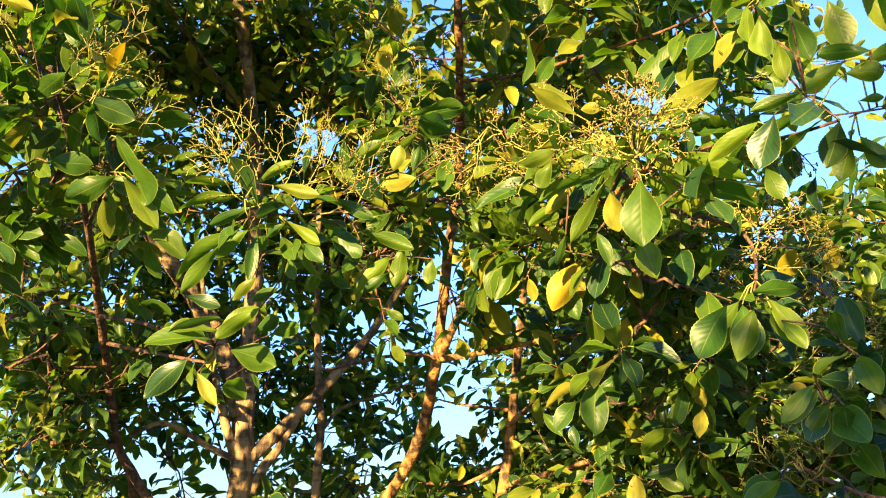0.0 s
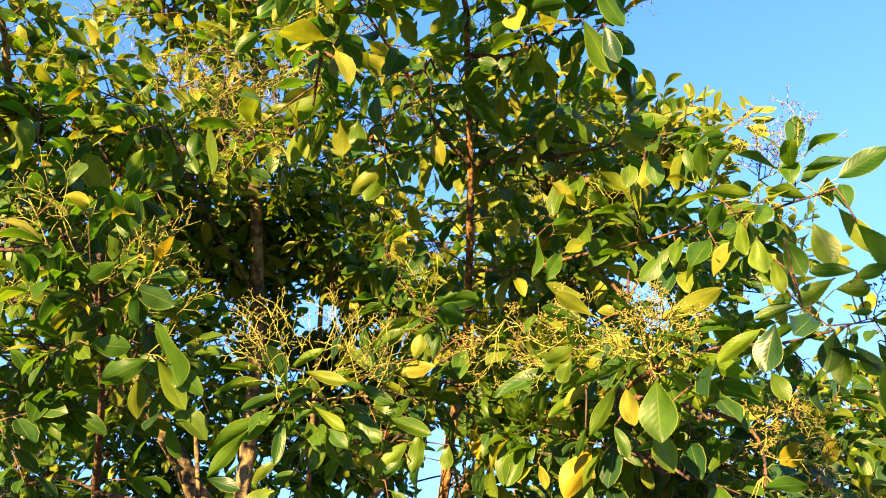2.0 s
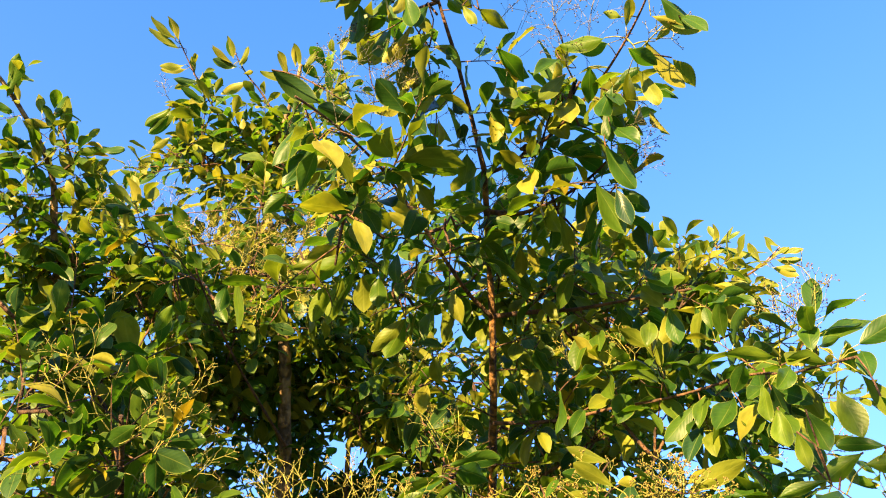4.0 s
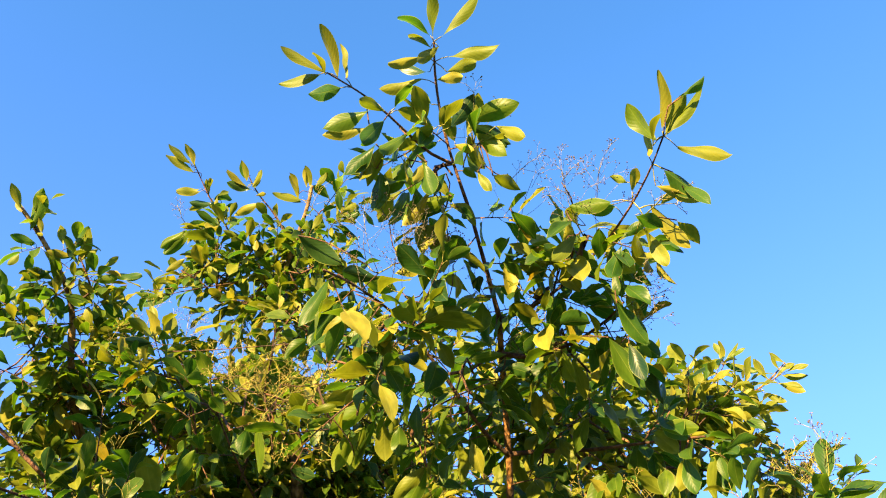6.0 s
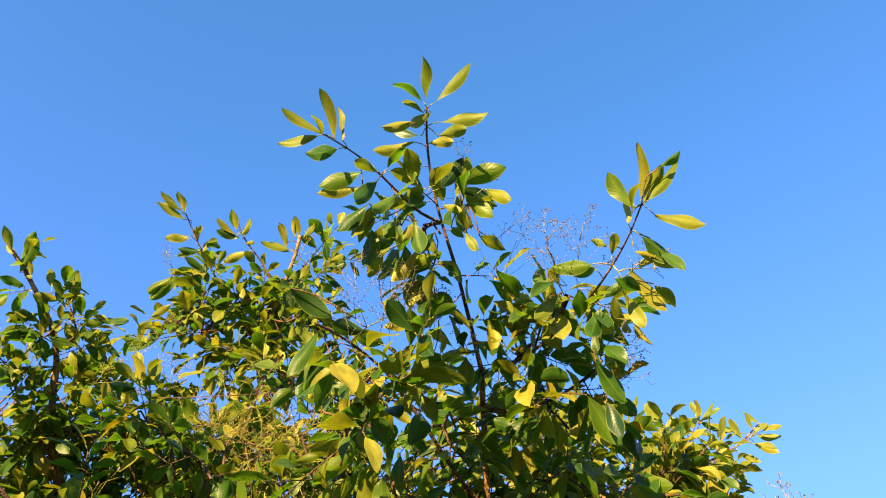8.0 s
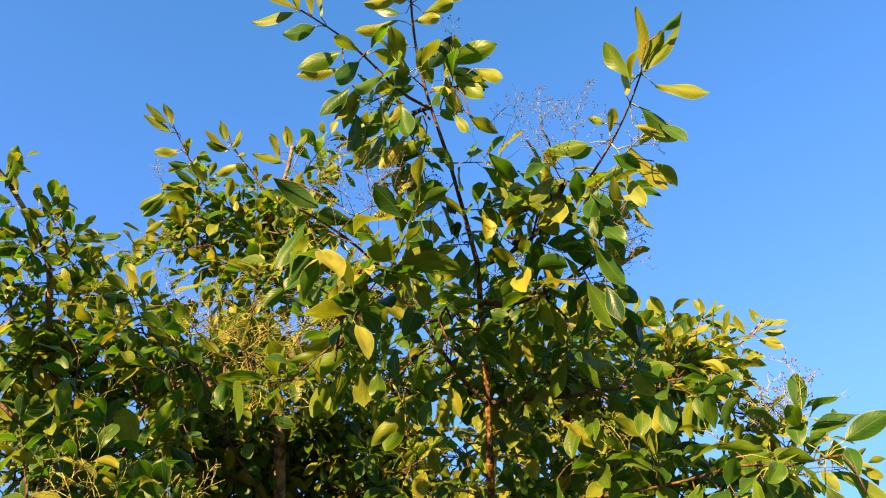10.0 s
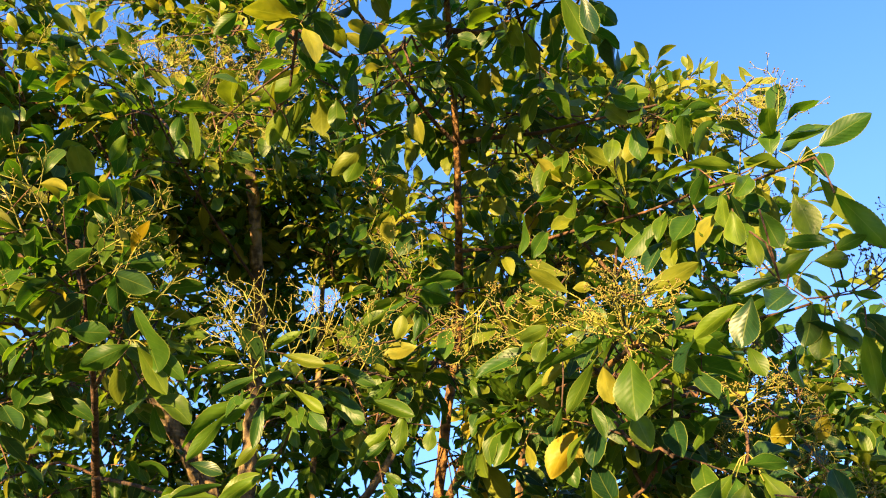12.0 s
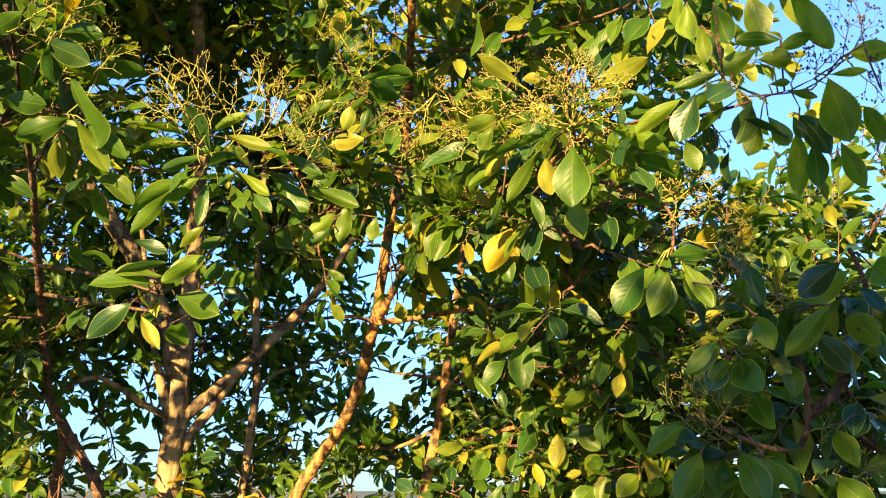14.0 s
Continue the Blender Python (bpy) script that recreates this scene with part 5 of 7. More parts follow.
clumps(left_tree, [
    (-1.359, 2.531, 2.631, 0.24, 12),
    (-1.142, 2.595, 2.569, 0.24, 12),
    (-1.337, 2.616, 2.362, 0.24, 12),
    (-1.110, 2.717, 2.362, 0.24, 11),
    (-0.891, 2.737, 2.588, 0.22, 9),
    (-1.262, 2.405, 2.788, 0.24, 12),
    (-0.696, 2.902, 2.568, 0.22, 9),
    (-0.961, 2.880, 2.353, 0.2, 7),
    (-1.338, 2.530, 2.219, 0.22, 10),
    (-0.444, 2.934, 2.619, 0.24, 10),
    (-0.270, 2.914, 2.750, 0.22, 9),
])
clumps(left_tree, [
    (-0.616, 1.653, 3.758, 0.15, 8),
    (-0.647, 1.690, 3.558, 0.14, 7),
    (-0.781, 1.741, 3.732, 0.14, 6),
])
clumps(left_tree, [
    (-1.215, 1.984, 3.596, 0.18, 10),
    (-0.938, 2.189, 3.599, 0.2, 11),
    (-0.342, 2.296, 3.663, 0.2, 10),
    (-0.127, 2.199, 3.799, 0.18, 8),
    (-1.353, 2.233, 3.041, 0.18, 9),
    (-0.908, 2.487, 3.380, 0.2, 10),
    (-0.448, 2.605, 3.376, 0.2, 10),
    (-1.127, 2.245, 3.416, 0.18, 9),
    (-0.583, 2.164, 3.764, 0.18, 8),
    (-0.638, 2.470, 3.526, 0.18, 9),
])
panicles(left_tree, [
    (-0.715, 1.454, 3.080, -0.734, 1.316, 3.152),
    (-0.689, 1.479, 3.062, -0.604, 1.356, 3.167),
    (-0.647, 1.590, 3.107, -0.530, 1.467, 3.224),
    (-0.674, 1.446, 3.111, -0.627, 1.302, 3.215),
    (-0.571, 1.782, 3.225, -0.450, 1.594, 3.334),
    (-0.538, 1.798, 3.215, -0.419, 1.641, 3.286),
    (-0.635, 1.739, 3.258, -0.516, 1.617, 3.289),
    (-1.089, 1.735, 2.983, -1.010, 1.587, 3.071),
])
panicles(left_tree, [
    (-1.115, 1.527, 3.326, -1.045, 1.444, 3.385),
    (-1.016, 1.558, 3.353, -0.976, 1.431, 3.441),
    (-0.926, 1.594, 3.361, -0.854, 1.467, 3.385),
    (-0.737, 1.617, 3.253, -0.746, 1.494, 3.323),
    (-0.702, 1.662, 3.206, -0.635, 1.567, 3.277),
    (-1.065, 1.641, 4.006, -1.093, 1.580, 4.046),
    (-0.611, 1.630, 4.031, -0.570, 1.554, 4.104),
    (-1.377, 1.613, 3.373, -1.387, 1.526, 3.433),
])
leaves(left_tree, [
    (-1.056, 1.512, 4.197, -1.131, 1.435, 4.223, 0.32, 72),
    (-1.052, 1.504, 4.205, -1.075, 1.446, 4.238, 0.38, 30),
    (-1.060, 1.500, 4.205, -1.143, 1.465, 4.195, 0.30, 74),
    (-1.053, 1.535, 4.181, -1.117, 1.490, 4.189, 0.38, 41),
    (-1.031, 1.595, 4.142, -1.116, 1.579, 4.120, 0.37, 75),
    (-1.004, 1.614, 4.138, -1.011, 1.563, 4.176, 0.38, 22),
    (-0.984, 1.626, 4.136, -0.941, 1.639, 4.177, 0.38, -48),
    (-0.998, 1.635, 4.123, -1.074, 1.641, 4.086, 0.38, 36),
    (-0.964, 1.670, 4.105, -1.015, 1.646, 4.129, 0.38, 45),
    (-1.065, 1.699, 4.039, -1.164, 1.722, 3.971, 0.38, 46),
    (-1.080, 1.719, 4.014, -1.163, 1.741, 3.954, 0.38, 33),
], True)
leaves(left_tree, [
    (-0.878, 1.585, 4.206, -0.884, 1.533, 4.244, 0.38, 18),
], True)
leaves(left_tree, [
    (-0.843, 1.551, 4.113, -0.915, 1.493, 4.134, 0.31, 73),
    (-0.843, 1.562, 4.103, -0.913, 1.527, 4.108, 0.38, 41),
    (-0.820, 1.562, 4.111, -0.798, 1.513, 4.157, 0.38, -28),
    (-0.814, 1.583, 4.096, -0.770, 1.559, 4.081, 0.38, -37),
    (-0.800, 1.606, 4.081, -0.892, 1.625, 4.034, 0.38, 44),
    (-0.662, 1.616, 4.111, -0.693, 1.542, 4.163, 0.38, -8),
    (-0.632, 1.586, 4.143, -0.633, 1.524, 4.191, 0.38, 11),
    (-0.600, 1.593, 4.144, -0.552, 1.551, 4.187, 0.38, -21),
    (-0.652, 1.625, 4.106, -0.728, 1.590, 4.115, 0.38, 41),
    (-0.569, 1.634, 4.117, -0.553, 1.687, 4.074, 0.38, -9),
    (-0.516, 1.695, 4.074, -0.438, 1.681, 4.100, 0.34, -72),
], True)
leaves(left_tree, [
    (-0.512, 1.704, 4.067, -0.444, 1.755, 4.032, 0.34, -71),
], True)
leaves(left_tree, [
    (-1.380, 1.326, 3.640, -1.343, 1.251, 3.729, 0.38, -11),
    (-1.369, 1.337, 3.637, -1.337, 1.331, 3.625, 0.38, -50),
    (-1.399, 1.271, 3.674, -1.419, 1.201, 3.717, 0.38, 38),
    (-1.369, 1.359, 3.618, -1.428, 1.318, 3.612, 0.38, 49),
    (-1.264, 1.445, 3.608, -1.233, 1.369, 3.699, 0.38, -22),
    (-1.272, 1.436, 3.612, -1.300, 1.373, 3.653, 0.38, 15),
    (-1.246, 1.429, 3.635, -1.200, 1.411, 3.625, 0.38, -40),
    (-1.279, 1.421, 3.622, -1.343, 1.387, 3.611, 0.38, 55),
    (-1.313, 1.454, 3.567, -1.326, 1.390, 3.620, 0.38, 35),
    (-1.176, 1.498, 3.612, -1.093, 1.522, 3.637, 0.35, -81),
    (-1.227, 1.495, 3.583, -1.156, 1.510, 3.612, 0.38, -46),
], True)
leaves(left_tree, [
    (-1.327, 1.437, 3.574, -1.400, 1.429, 3.527, 0.38, 42),
], True)
leaves(left_tree, [
    (-1.372, 1.294, 3.689, -1.349, 1.245, 3.745, 0.38, 11),
    (-1.366, 1.303, 3.685, -1.351, 1.341, 3.645, 0.38, -41),
    (-1.403, 1.284, 3.675, -1.434, 1.275, 3.722, 0.38, 79),
    (-1.411, 1.339, 3.621, -1.387, 1.384, 3.638, 0.38, -53),
    (-1.353, 1.391, 3.615, -1.308, 1.447, 3.593, 0.38, -48),
    (-1.284, 1.415, 3.640, -1.239, 1.373, 3.707, 0.38, -32),
    (-1.276, 1.423, 3.637, -1.300, 1.375, 3.667, 0.38, 41),
    (-1.248, 1.439, 3.641, -1.234, 1.461, 3.692, 0.38, -89),
    (-1.340, 1.396, 3.620, -1.280, 1.429, 3.629, 0.38, -74),
    (-1.172, 1.503, 3.625, -1.095, 1.533, 3.639, 0.34, -83),
    (-1.267, 1.483, 3.584, -1.242, 1.544, 3.538, 0.38, -40),
], True)
leaves(left_tree, [
    (-1.331, 1.462, 3.562, -1.389, 1.414, 3.566, 0.38, 51),
], True)
leaves(left_tree, [
    (-1.359, 1.427, 3.576, -1.411, 1.433, 3.530, 0.38, 34),
    (-1.309, 1.494, 3.545, -1.357, 1.476, 3.566, 0.38, 57),
    (-1.201, 1.517, 3.593, -1.143, 1.574, 3.569, 0.38, -49),
    (-1.214, 1.550, 3.550, -1.148, 1.609, 3.527, 0.38, -50),
    (-1.272, 1.530, 3.531, -1.308, 1.543, 3.492, 0.38, 29),
    (-1.329, 1.486, 3.537, -1.407, 1.470, 3.496, 0.38, 46),
    (-1.229, 1.545, 3.545, -1.194, 1.607, 3.500, 0.38, -43),
    (-1.276, 1.576, 3.478, -1.205, 1.619, 3.479, 0.38, -53),
    (-1.283, 1.574, 3.476, -1.352, 1.595, 3.398, 0.38, 31),
    (-1.288, 1.595, 3.448, -1.348, 1.560, 3.442, 0.38, 54),
], True)
leaves(left_tree, [
    (-1.108, 1.778, 3.778, -1.221, 1.735, 3.761, 0.26, 84),
    (-1.099, 1.780, 3.780, -1.209, 1.771, 3.729, 0.30, 80),
    (-1.023, 1.470, 4.098, -1.105, 1.401, 4.115, 0.29, 74),
    (-1.013, 1.457, 4.111, -1.043, 1.384, 4.154, 0.35, -4),
    (-1.023, 1.447, 4.115, -1.094, 1.373, 4.140, 0.26, 76),
    (-0.996, 1.522, 4.068, -1.080, 1.508, 4.043, 0.36, 74),
    (-0.970, 1.526, 4.074, -0.951, 1.477, 4.072, 0.38, 16),
    (-0.960, 1.573, 4.039, -1.041, 1.549, 4.026, 0.38, 63),
    (-0.943, 1.554, 4.062, -0.916, 1.574, 4.112, 0.38, 83),
    (-0.841, 1.532, 4.116, -0.857, 1.466, 4.161, 0.38, -10),
    (-0.823, 1.551, 4.106, -0.789, 1.505, 4.153, 0.38, -41),
], True)
leaves(left_tree, [
    (-0.841, 1.548, 4.103, -0.910, 1.482, 4.131, 0.26, 72),
], True)
leaves(left_tree, [
    (-0.823, 1.557, 4.101, -0.906, 1.520, 4.103, 0.38, 68),
    (-0.661, 1.595, 4.116, -0.691, 1.528, 4.162, 0.37, -9),
    (-0.615, 1.583, 4.136, -0.633, 1.514, 4.186, 0.38, -13),
    (-0.601, 1.584, 4.138, -0.555, 1.543, 4.180, 0.38, -54),
    (-0.650, 1.611, 4.105, -0.754, 1.577, 4.106, 0.34, 75),
    (-0.513, 1.679, 4.075, -0.437, 1.668, 4.098, 0.29, -73),
    (-0.513, 1.694, 4.062, -0.443, 1.748, 4.025, 0.33, -71),
    (-1.049, 1.625, 3.957, -1.135, 1.651, 3.892, 0.38, 52),
    (-1.058, 1.641, 3.938, -1.121, 1.672, 3.879, 0.38, 25),
    (-1.057, 1.698, 3.885, -1.119, 1.717, 3.836, 0.38, 42),
], True)

# leaves of the rear tree
clumps(rear_tree, [
    (-0.215, 3.229, 2.210, 0.26, 8),
    (-0.625, 3.114, 1.818, 0.26, 8),
    (-0.939, 2.997, 2.253, 0.24, 6),
    (-0.333, 3.149, 1.927, 0.28, 9),
    (-0.270, 3.041, 2.600, 0.3, 12),
    (-1.240, 2.929, 1.948, 0.26, 7),
    (-0.502, 3.096, 2.232, 0.28, 9),
    (-0.020, 3.354, 2.036, 0.26, 7),
    (-0.759, 3.042, 2.264, 0.25, 7),
])
clumps(rear_tree, [
    (-1.178, 2.856, 2.523, 0.3, 12),
    (-0.860, 3.051, 2.587, 0.3, 12),
    (-0.554, 3.207, 2.110, 0.28, 10),
    (-0.271, 3.184, 2.442, 0.28, 11),
    (-0.003, 2.839, 2.905, 0.28, 12),
    (0.198, 3.049, 2.566, 0.26, 9),
    (0.415, 2.901, 2.627, 0.26, 10),
    (0.344, 3.095, 2.292, 0.26, 9),
    (0.511, 2.996, 2.097, 0.26, 11),
    (0.703, 2.791, 2.420, 0.28, 12),
    (-1.219, 2.944, 1.773, 0.26, 9),
    (-0.852, 3.096, 2.410, 0.25, 8),
])
clumps(rear_tree, [
    (-0.778, 3.282, 1.933, 0.26, 8),
    (-0.422, 3.246, 1.778, 0.24, 8),
    (0.080, 3.265, 1.756, 0.26, 9),
    (0.384, 2.937, 1.755, 0.26, 11),
    (0.588, 2.798, 1.715, 0.26, 11),
    (-0.166, 3.348, 2.082, 0.24, 7),
    (-0.333, 3.026, 2.942, 0.3, 12),
    (-1.182, 2.645, 3.072, 0.3, 12),
    (-0.781, 2.726, 3.184, 0.3, 12),
    (-0.108, 2.720, 3.369, 0.3, 12),
    (0.758, 2.545, 1.717, 0.22, 8),
])
clumps(rear_tree, [
    (-0.731, 2.779, 3.500, 0.3, 14),
    (-0.393, 2.666, 3.772, 0.3, 14),
    (-1.048, 2.709, 3.464, 0.3, 14),
    (-1.375, 2.650, 3.331, 0.3, 12),
    (-1.592, 2.377, 3.381, 0.3, 12),
    (-0.141, 2.567, 3.585, 0.28, 12),
    (-0.385, 2.761, 3.429, 0.2, 7),
    (0.214, 2.438, 3.391, 0.28, 12),
    (0.334, 2.212, 3.524, 0.24, 10),
    (-0.917, 2.587, 3.725, 0.28, 12),
    (0.467, 2.333, 3.089, 0.26, 11),
    (-0.089, 2.219, 3.726, 0.2, 6),
])
clumps(rear_tree, [
    (-0.933, 2.411, 1.680, 0.2, 7),
    (-0.607, 2.608, 1.666, 0.2, 7),
    (-0.347, 2.650, 1.673, 0.2, 7),
    (-0.089, 2.566, 1.666, 0.2, 7),
    (0.259, 2.448, 1.677, 0.2, 8),
    (0.455, 2.212, 1.674, 0.2, 8),
    (0.662, 2.050, 1.685, 0.2, 8),
    (0.788, 1.785, 1.685, 0.2, 8),
    (0.947, 1.588, 1.696, 0.2, 8),
    (0.101, 2.763, 1.669, 0.2, 7),
])
clumps(rear_tree, [
    (0.307, 2.794, 2.281, 0.24, 14),
    (0.457, 2.686, 2.181, 0.24, 14),
    (0.377, 2.721, 2.024, 0.22, 13),
    (0.553, 2.577, 2.087, 0.22, 13),
    (0.575, 2.383, 1.921, 0.2, 12),
    (0.418, 2.525, 1.823, 0.22, 12),
    (0.643, 2.266, 1.815, 0.2, 11),
    (0.194, 2.955, 1.877, 0.2, 9),
    (0.742, 2.129, 1.750, 0.2, 10),
])
clumps(rear_tree, [
    (-1.102, 2.637, 2.149, 0.22, 10),
    (-0.486, 2.935, 1.754, 0.2, 8),
    (-1.107, 2.666, 1.752, 0.22, 10),
])
clumps(rear_tree, [
    (-1.566, 2.712, 2.845, 0.26, 12),
    (-1.299, 2.903, 2.640, 0.26, 12),
    (-1.078, 3.038, 2.831, 0.26, 12),
    (-0.780, 3.151, 2.724, 0.24, 11),
    (-0.557, 3.096, 3.020, 0.26, 12),
    (0.179, 3.025, 2.666, 0.24, 11),
    (0.392, 2.851, 2.810, 0.26, 12),
    (-1.410, 2.814, 2.315, 0.26, 12),
    (-1.147, 3.035, 2.273, 0.24, 10),
    (-0.845, 3.216, 2.352, 0.24, 10),
    (0.445, 2.736, 2.427, 0.24, 11),
])
clumps(rear_tree, [
    (0.618, 2.474, 2.819, 0.2, 9),
    (0.558, 2.466, 2.567, 0.2, 10),
    (0.707, 2.304, 2.601, 0.2, 10),
    (-1.393, 2.872, 2.959, 0.26, 12),
    (-0.911, 3.113, 3.069, 0.26, 12),
    (-0.258, 3.171, 2.897, 0.2, 7),
    (-0.011, 3.140, 2.999, 0.24, 10),
])
clumps(rear_tree, [
    (-1.375, 2.555, 1.942, 0.22, 11),
    (-1.457, 2.603, 2.165, 0.22, 10),
    (-1.186, 2.650, 1.856, 0.22, 10),
    (-1.387, 2.731, 2.303, 0.22, 10),
    (-0.506, 3.151, 2.013, 0.2, 8),
    (0.067, 2.793, 1.871, 0.22, 10),
    (0.385, 2.564, 1.845, 0.22, 10),
    (0.239, 2.867, 2.111, 0.22, 10),
])
clumps(rear_tree, [
    (-1.289, 2.672, 2.101, 0.24, 12),
    (-1.145, 2.820, 2.256, 0.24, 11),
    (-0.603, 3.079, 2.254, 0.2, 8),
    (-0.220, 3.042, 2.120, 0.22, 9),
    (-0.242, 3.144, 2.638, 0.22, 8),
    (-0.424, 3.181, 2.407, 0.2, 7),
    (-1.296, 2.724, 2.418, 0.24, 11),
])

# crown behind the young tree's stem
clumps(rear_tree, [
    (-0.856, 2.937, 2.111, 0.2, 5),
    (-0.940, 2.716, 1.972, 0.2, 4),
    (0.252, 2.893, 2.283, 0.2, 6),
    (-0.080, 3.190, 2.447, 0.16, 5),
    (-0.305, 2.982, 1.838, 0.2, 4),
    (-0.103, 3.167, 1.756, 0.2, 3),
    (-1.045, 3.112, 1.816, 0.2, 3),
    (-0.180, 2.700, 2.911, 0.24, 12),
    (-0.280, 2.700, 3.196, 0.24, 12),
    (-0.068, 2.800, 2.767, 0.22, 11),
    (-0.414, 2.900, 2.913, 0.24, 12),
    (0.168, 2.700, 2.855, 0.22, 11),
    (0.009, 2.600, 3.015, 0.24, 12),
    (-0.195, 2.600, 3.367, 0.22, 10),
    (0.158, 2.600, 3.117, 0.22, 10),
    (0.273, 2.500, 2.649, 0.20, 10),
    (0.361, 2.400, 2.804, 0.20, 10),
])

# leaves of the right tree
shoots(right_tree, [
    (0.485, 1.711, 3.164, 0.485, 1.594, 3.293, 10, 0.066),
    (0.557, 1.707, 3.191, 0.580, 1.594, 3.283, 9, 0.057),
    (0.646, 1.697, 3.214, 0.714, 1.610, 3.328, 9, 0.057),
    (0.714, 1.690, 3.220, 0.608, 1.652, 3.243, 10, 0.066),
    (0.778, 1.707, 3.248, 0.782, 1.669, 3.298, 7, 0.057),
    (0.775, 1.667, 3.214, 0.779, 1.670, 3.110, 10, 0.066),
    (0.614, 1.710, 3.213, 0.521, 1.652, 3.233, 8, 0.057),
    (0.446, 1.724, 3.124, 0.315, 1.521, 3.111, 10, 0.066),
])
clumps(right_tree, [
    (0.013, 2.228, 3.214, 0.3, 16),
    (0.276, 2.054, 3.076, 0.3, 18),
    (0.202, 2.210, 2.815, 0.26, 14),
    (0.428, 2.045, 2.842, 0.26, 14),
    (0.438, 2.006, 2.411, 0.26, 14),
    (0.333, 2.188, 2.201, 0.24, 12),
    (0.529, 2.165, 2.099, 0.26, 14),
    (0.634, 1.928, 2.062, 0.24, 12),
    (0.366, 2.227, 1.860, 0.26, 12),
    (0.488, 1.997, 1.834, 0.22, 9),
    (0.590, 1.958, 1.947, 0.2, 9),
])
clumps(right_tree, [
    (0.757, 2.084, 2.536, 0.28, 16),
    (0.956, 1.948, 2.341, 0.3, 20),
    (1.271, 2.089, 2.464, 0.32, 18),
    (1.463, 2.139, 2.659, 0.3, 12),
    (0.881, 1.711, 2.058, 0.28, 16),
    (0.988, 1.550, 1.934, 0.3, 16),
    (0.769, 1.861, 2.142, 0.26, 14),
    (0.225, 2.426, 2.540, 0.26, 12),
    (0.682, 1.829, 1.827, 0.2, 6),
    (0.884, 1.623, 1.818, 0.26, 12),
    (0.227, 2.854, 1.813, 0.22, 7),
    (1.148, 1.767, 2.160, 0.28, 12),
])
clumps(right_tree, [
    (0.542, 1.681, 3.144, 0.16, 8),
    (0.336, 1.466, 3.003, 0.2, 10),
    (0.652, 1.603, 3.005, 0.12, 5),
    (0.135, 1.410, 2.966, 0.22, 10),
    (0.246, 1.533, 2.929, 0.22, 12),
    (0.466, 1.489, 2.903, 0.22, 12),
])
clumps(right_tree, [
    (0.722, 1.693, 1.947, 0.22, 9),
    (0.805, 1.661, 1.869, 0.22, 10),
    (0.760, 2.068, 2.218, 0.24, 10),
    (0.652, 2.207, 2.246, 0.24, 10),
    (1.008, 1.639, 2.048, 0.26, 12),
    (0.958, 1.460, 1.811, 0.24, 10),
    (1.368, 1.912, 2.426, 0.26, 11),
    (1.060, 2.270, 2.614, 0.24, 10),
    (1.384, 2.293, 2.717, 0.22, 8),
    (1.209, 1.739, 2.097, 0.26, 11),
    (0.915, 1.607, 1.747, 0.22, 10),
    (0.645, 2.052, 1.867, 0.2, 7),
])
clumps(right_tree, [
    (1.061, 1.989, 2.184, 0.26, 12),
    (1.042, 1.915, 1.973, 0.26, 12),
    (0.844, 1.899, 2.000, 0.26, 12),
    (0.916, 1.876, 1.840, 0.26, 12),
    (0.680, 2.081, 1.861, 0.24, 10),
    (1.360, 2.336, 2.471, 0.2, 7),
])
clumps(right_tree, [
    (0.271, 2.057, 3.031, 0.22, 10),
    (0.464, 1.850, 3.110, 0.2, 9),
    (0.623, 1.852, 3.028, 0.22, 10),
    (0.151, 1.719, 3.211, 0.2, 8),
    (0.812, 1.833, 3.135, 0.18, 7),
    (0.657, 1.770, 3.135, 0.18, 7),
    (0.916, 1.998, 2.989, 0.18, 7),
])
panicles(right_tree, [
    (0.869, 1.643, 2.336, 0.823, 1.625, 2.386),
    (0.653, 1.638, 2.313, 0.607, 1.617, 2.361),
    (0.655, 1.477, 2.085, 0.696, 1.425, 2.122),
    (0.734, 1.439, 2.078, 0.771, 1.390, 2.103),
    (0.582, 1.502, 2.114, 0.521, 1.498, 2.136),
    (0.524, 1.603, 2.229, 0.470, 1.592, 2.251),
    (0.584, 1.415, 2.002, 0.634, 1.363, 2.037),
])
leaves(right_tree, [
    (0.324, 1.673, 1.866, 0.300, 1.727, 1.818, 0.58, 46),
    (0.359, 1.667, 1.835, 0.396, 1.702, 1.781, 0.58, -40),
    (0.401, 1.654, 1.873, 0.460, 1.641, 1.822, 0.52, -85),
    (0.459, 1.642, 1.810, 0.436, 1.689, 1.781, 0.58, 60),
    (0.306, 1.660, 2.014, 0.280, 1.703, 1.956, 0.58, 45),
    (0.349, 1.641, 2.063, 0.318, 1.661, 1.989, 0.57, 68),
    (0.391, 1.629, 2.074, 0.427, 1.632, 1.999, 0.58, -67),
    (0.521, 1.597, 2.032, 0.503, 1.615, 1.960, 0.58, 64),
    (0.542, 1.603, 1.947, 0.510, 1.579, 1.884, 0.52, -41),
    (0.218, 1.696, 1.807, 0.186, 1.650, 1.758, 0.52, -38),
    (0.534, 1.619, 1.770, 0.495, 1.661, 1.724, 0.58, 71),
])
leaves(right_tree, [
    (0.442, 1.648, 1.747, 0.401, 1.688, 1.700, 0.58, 72),
])
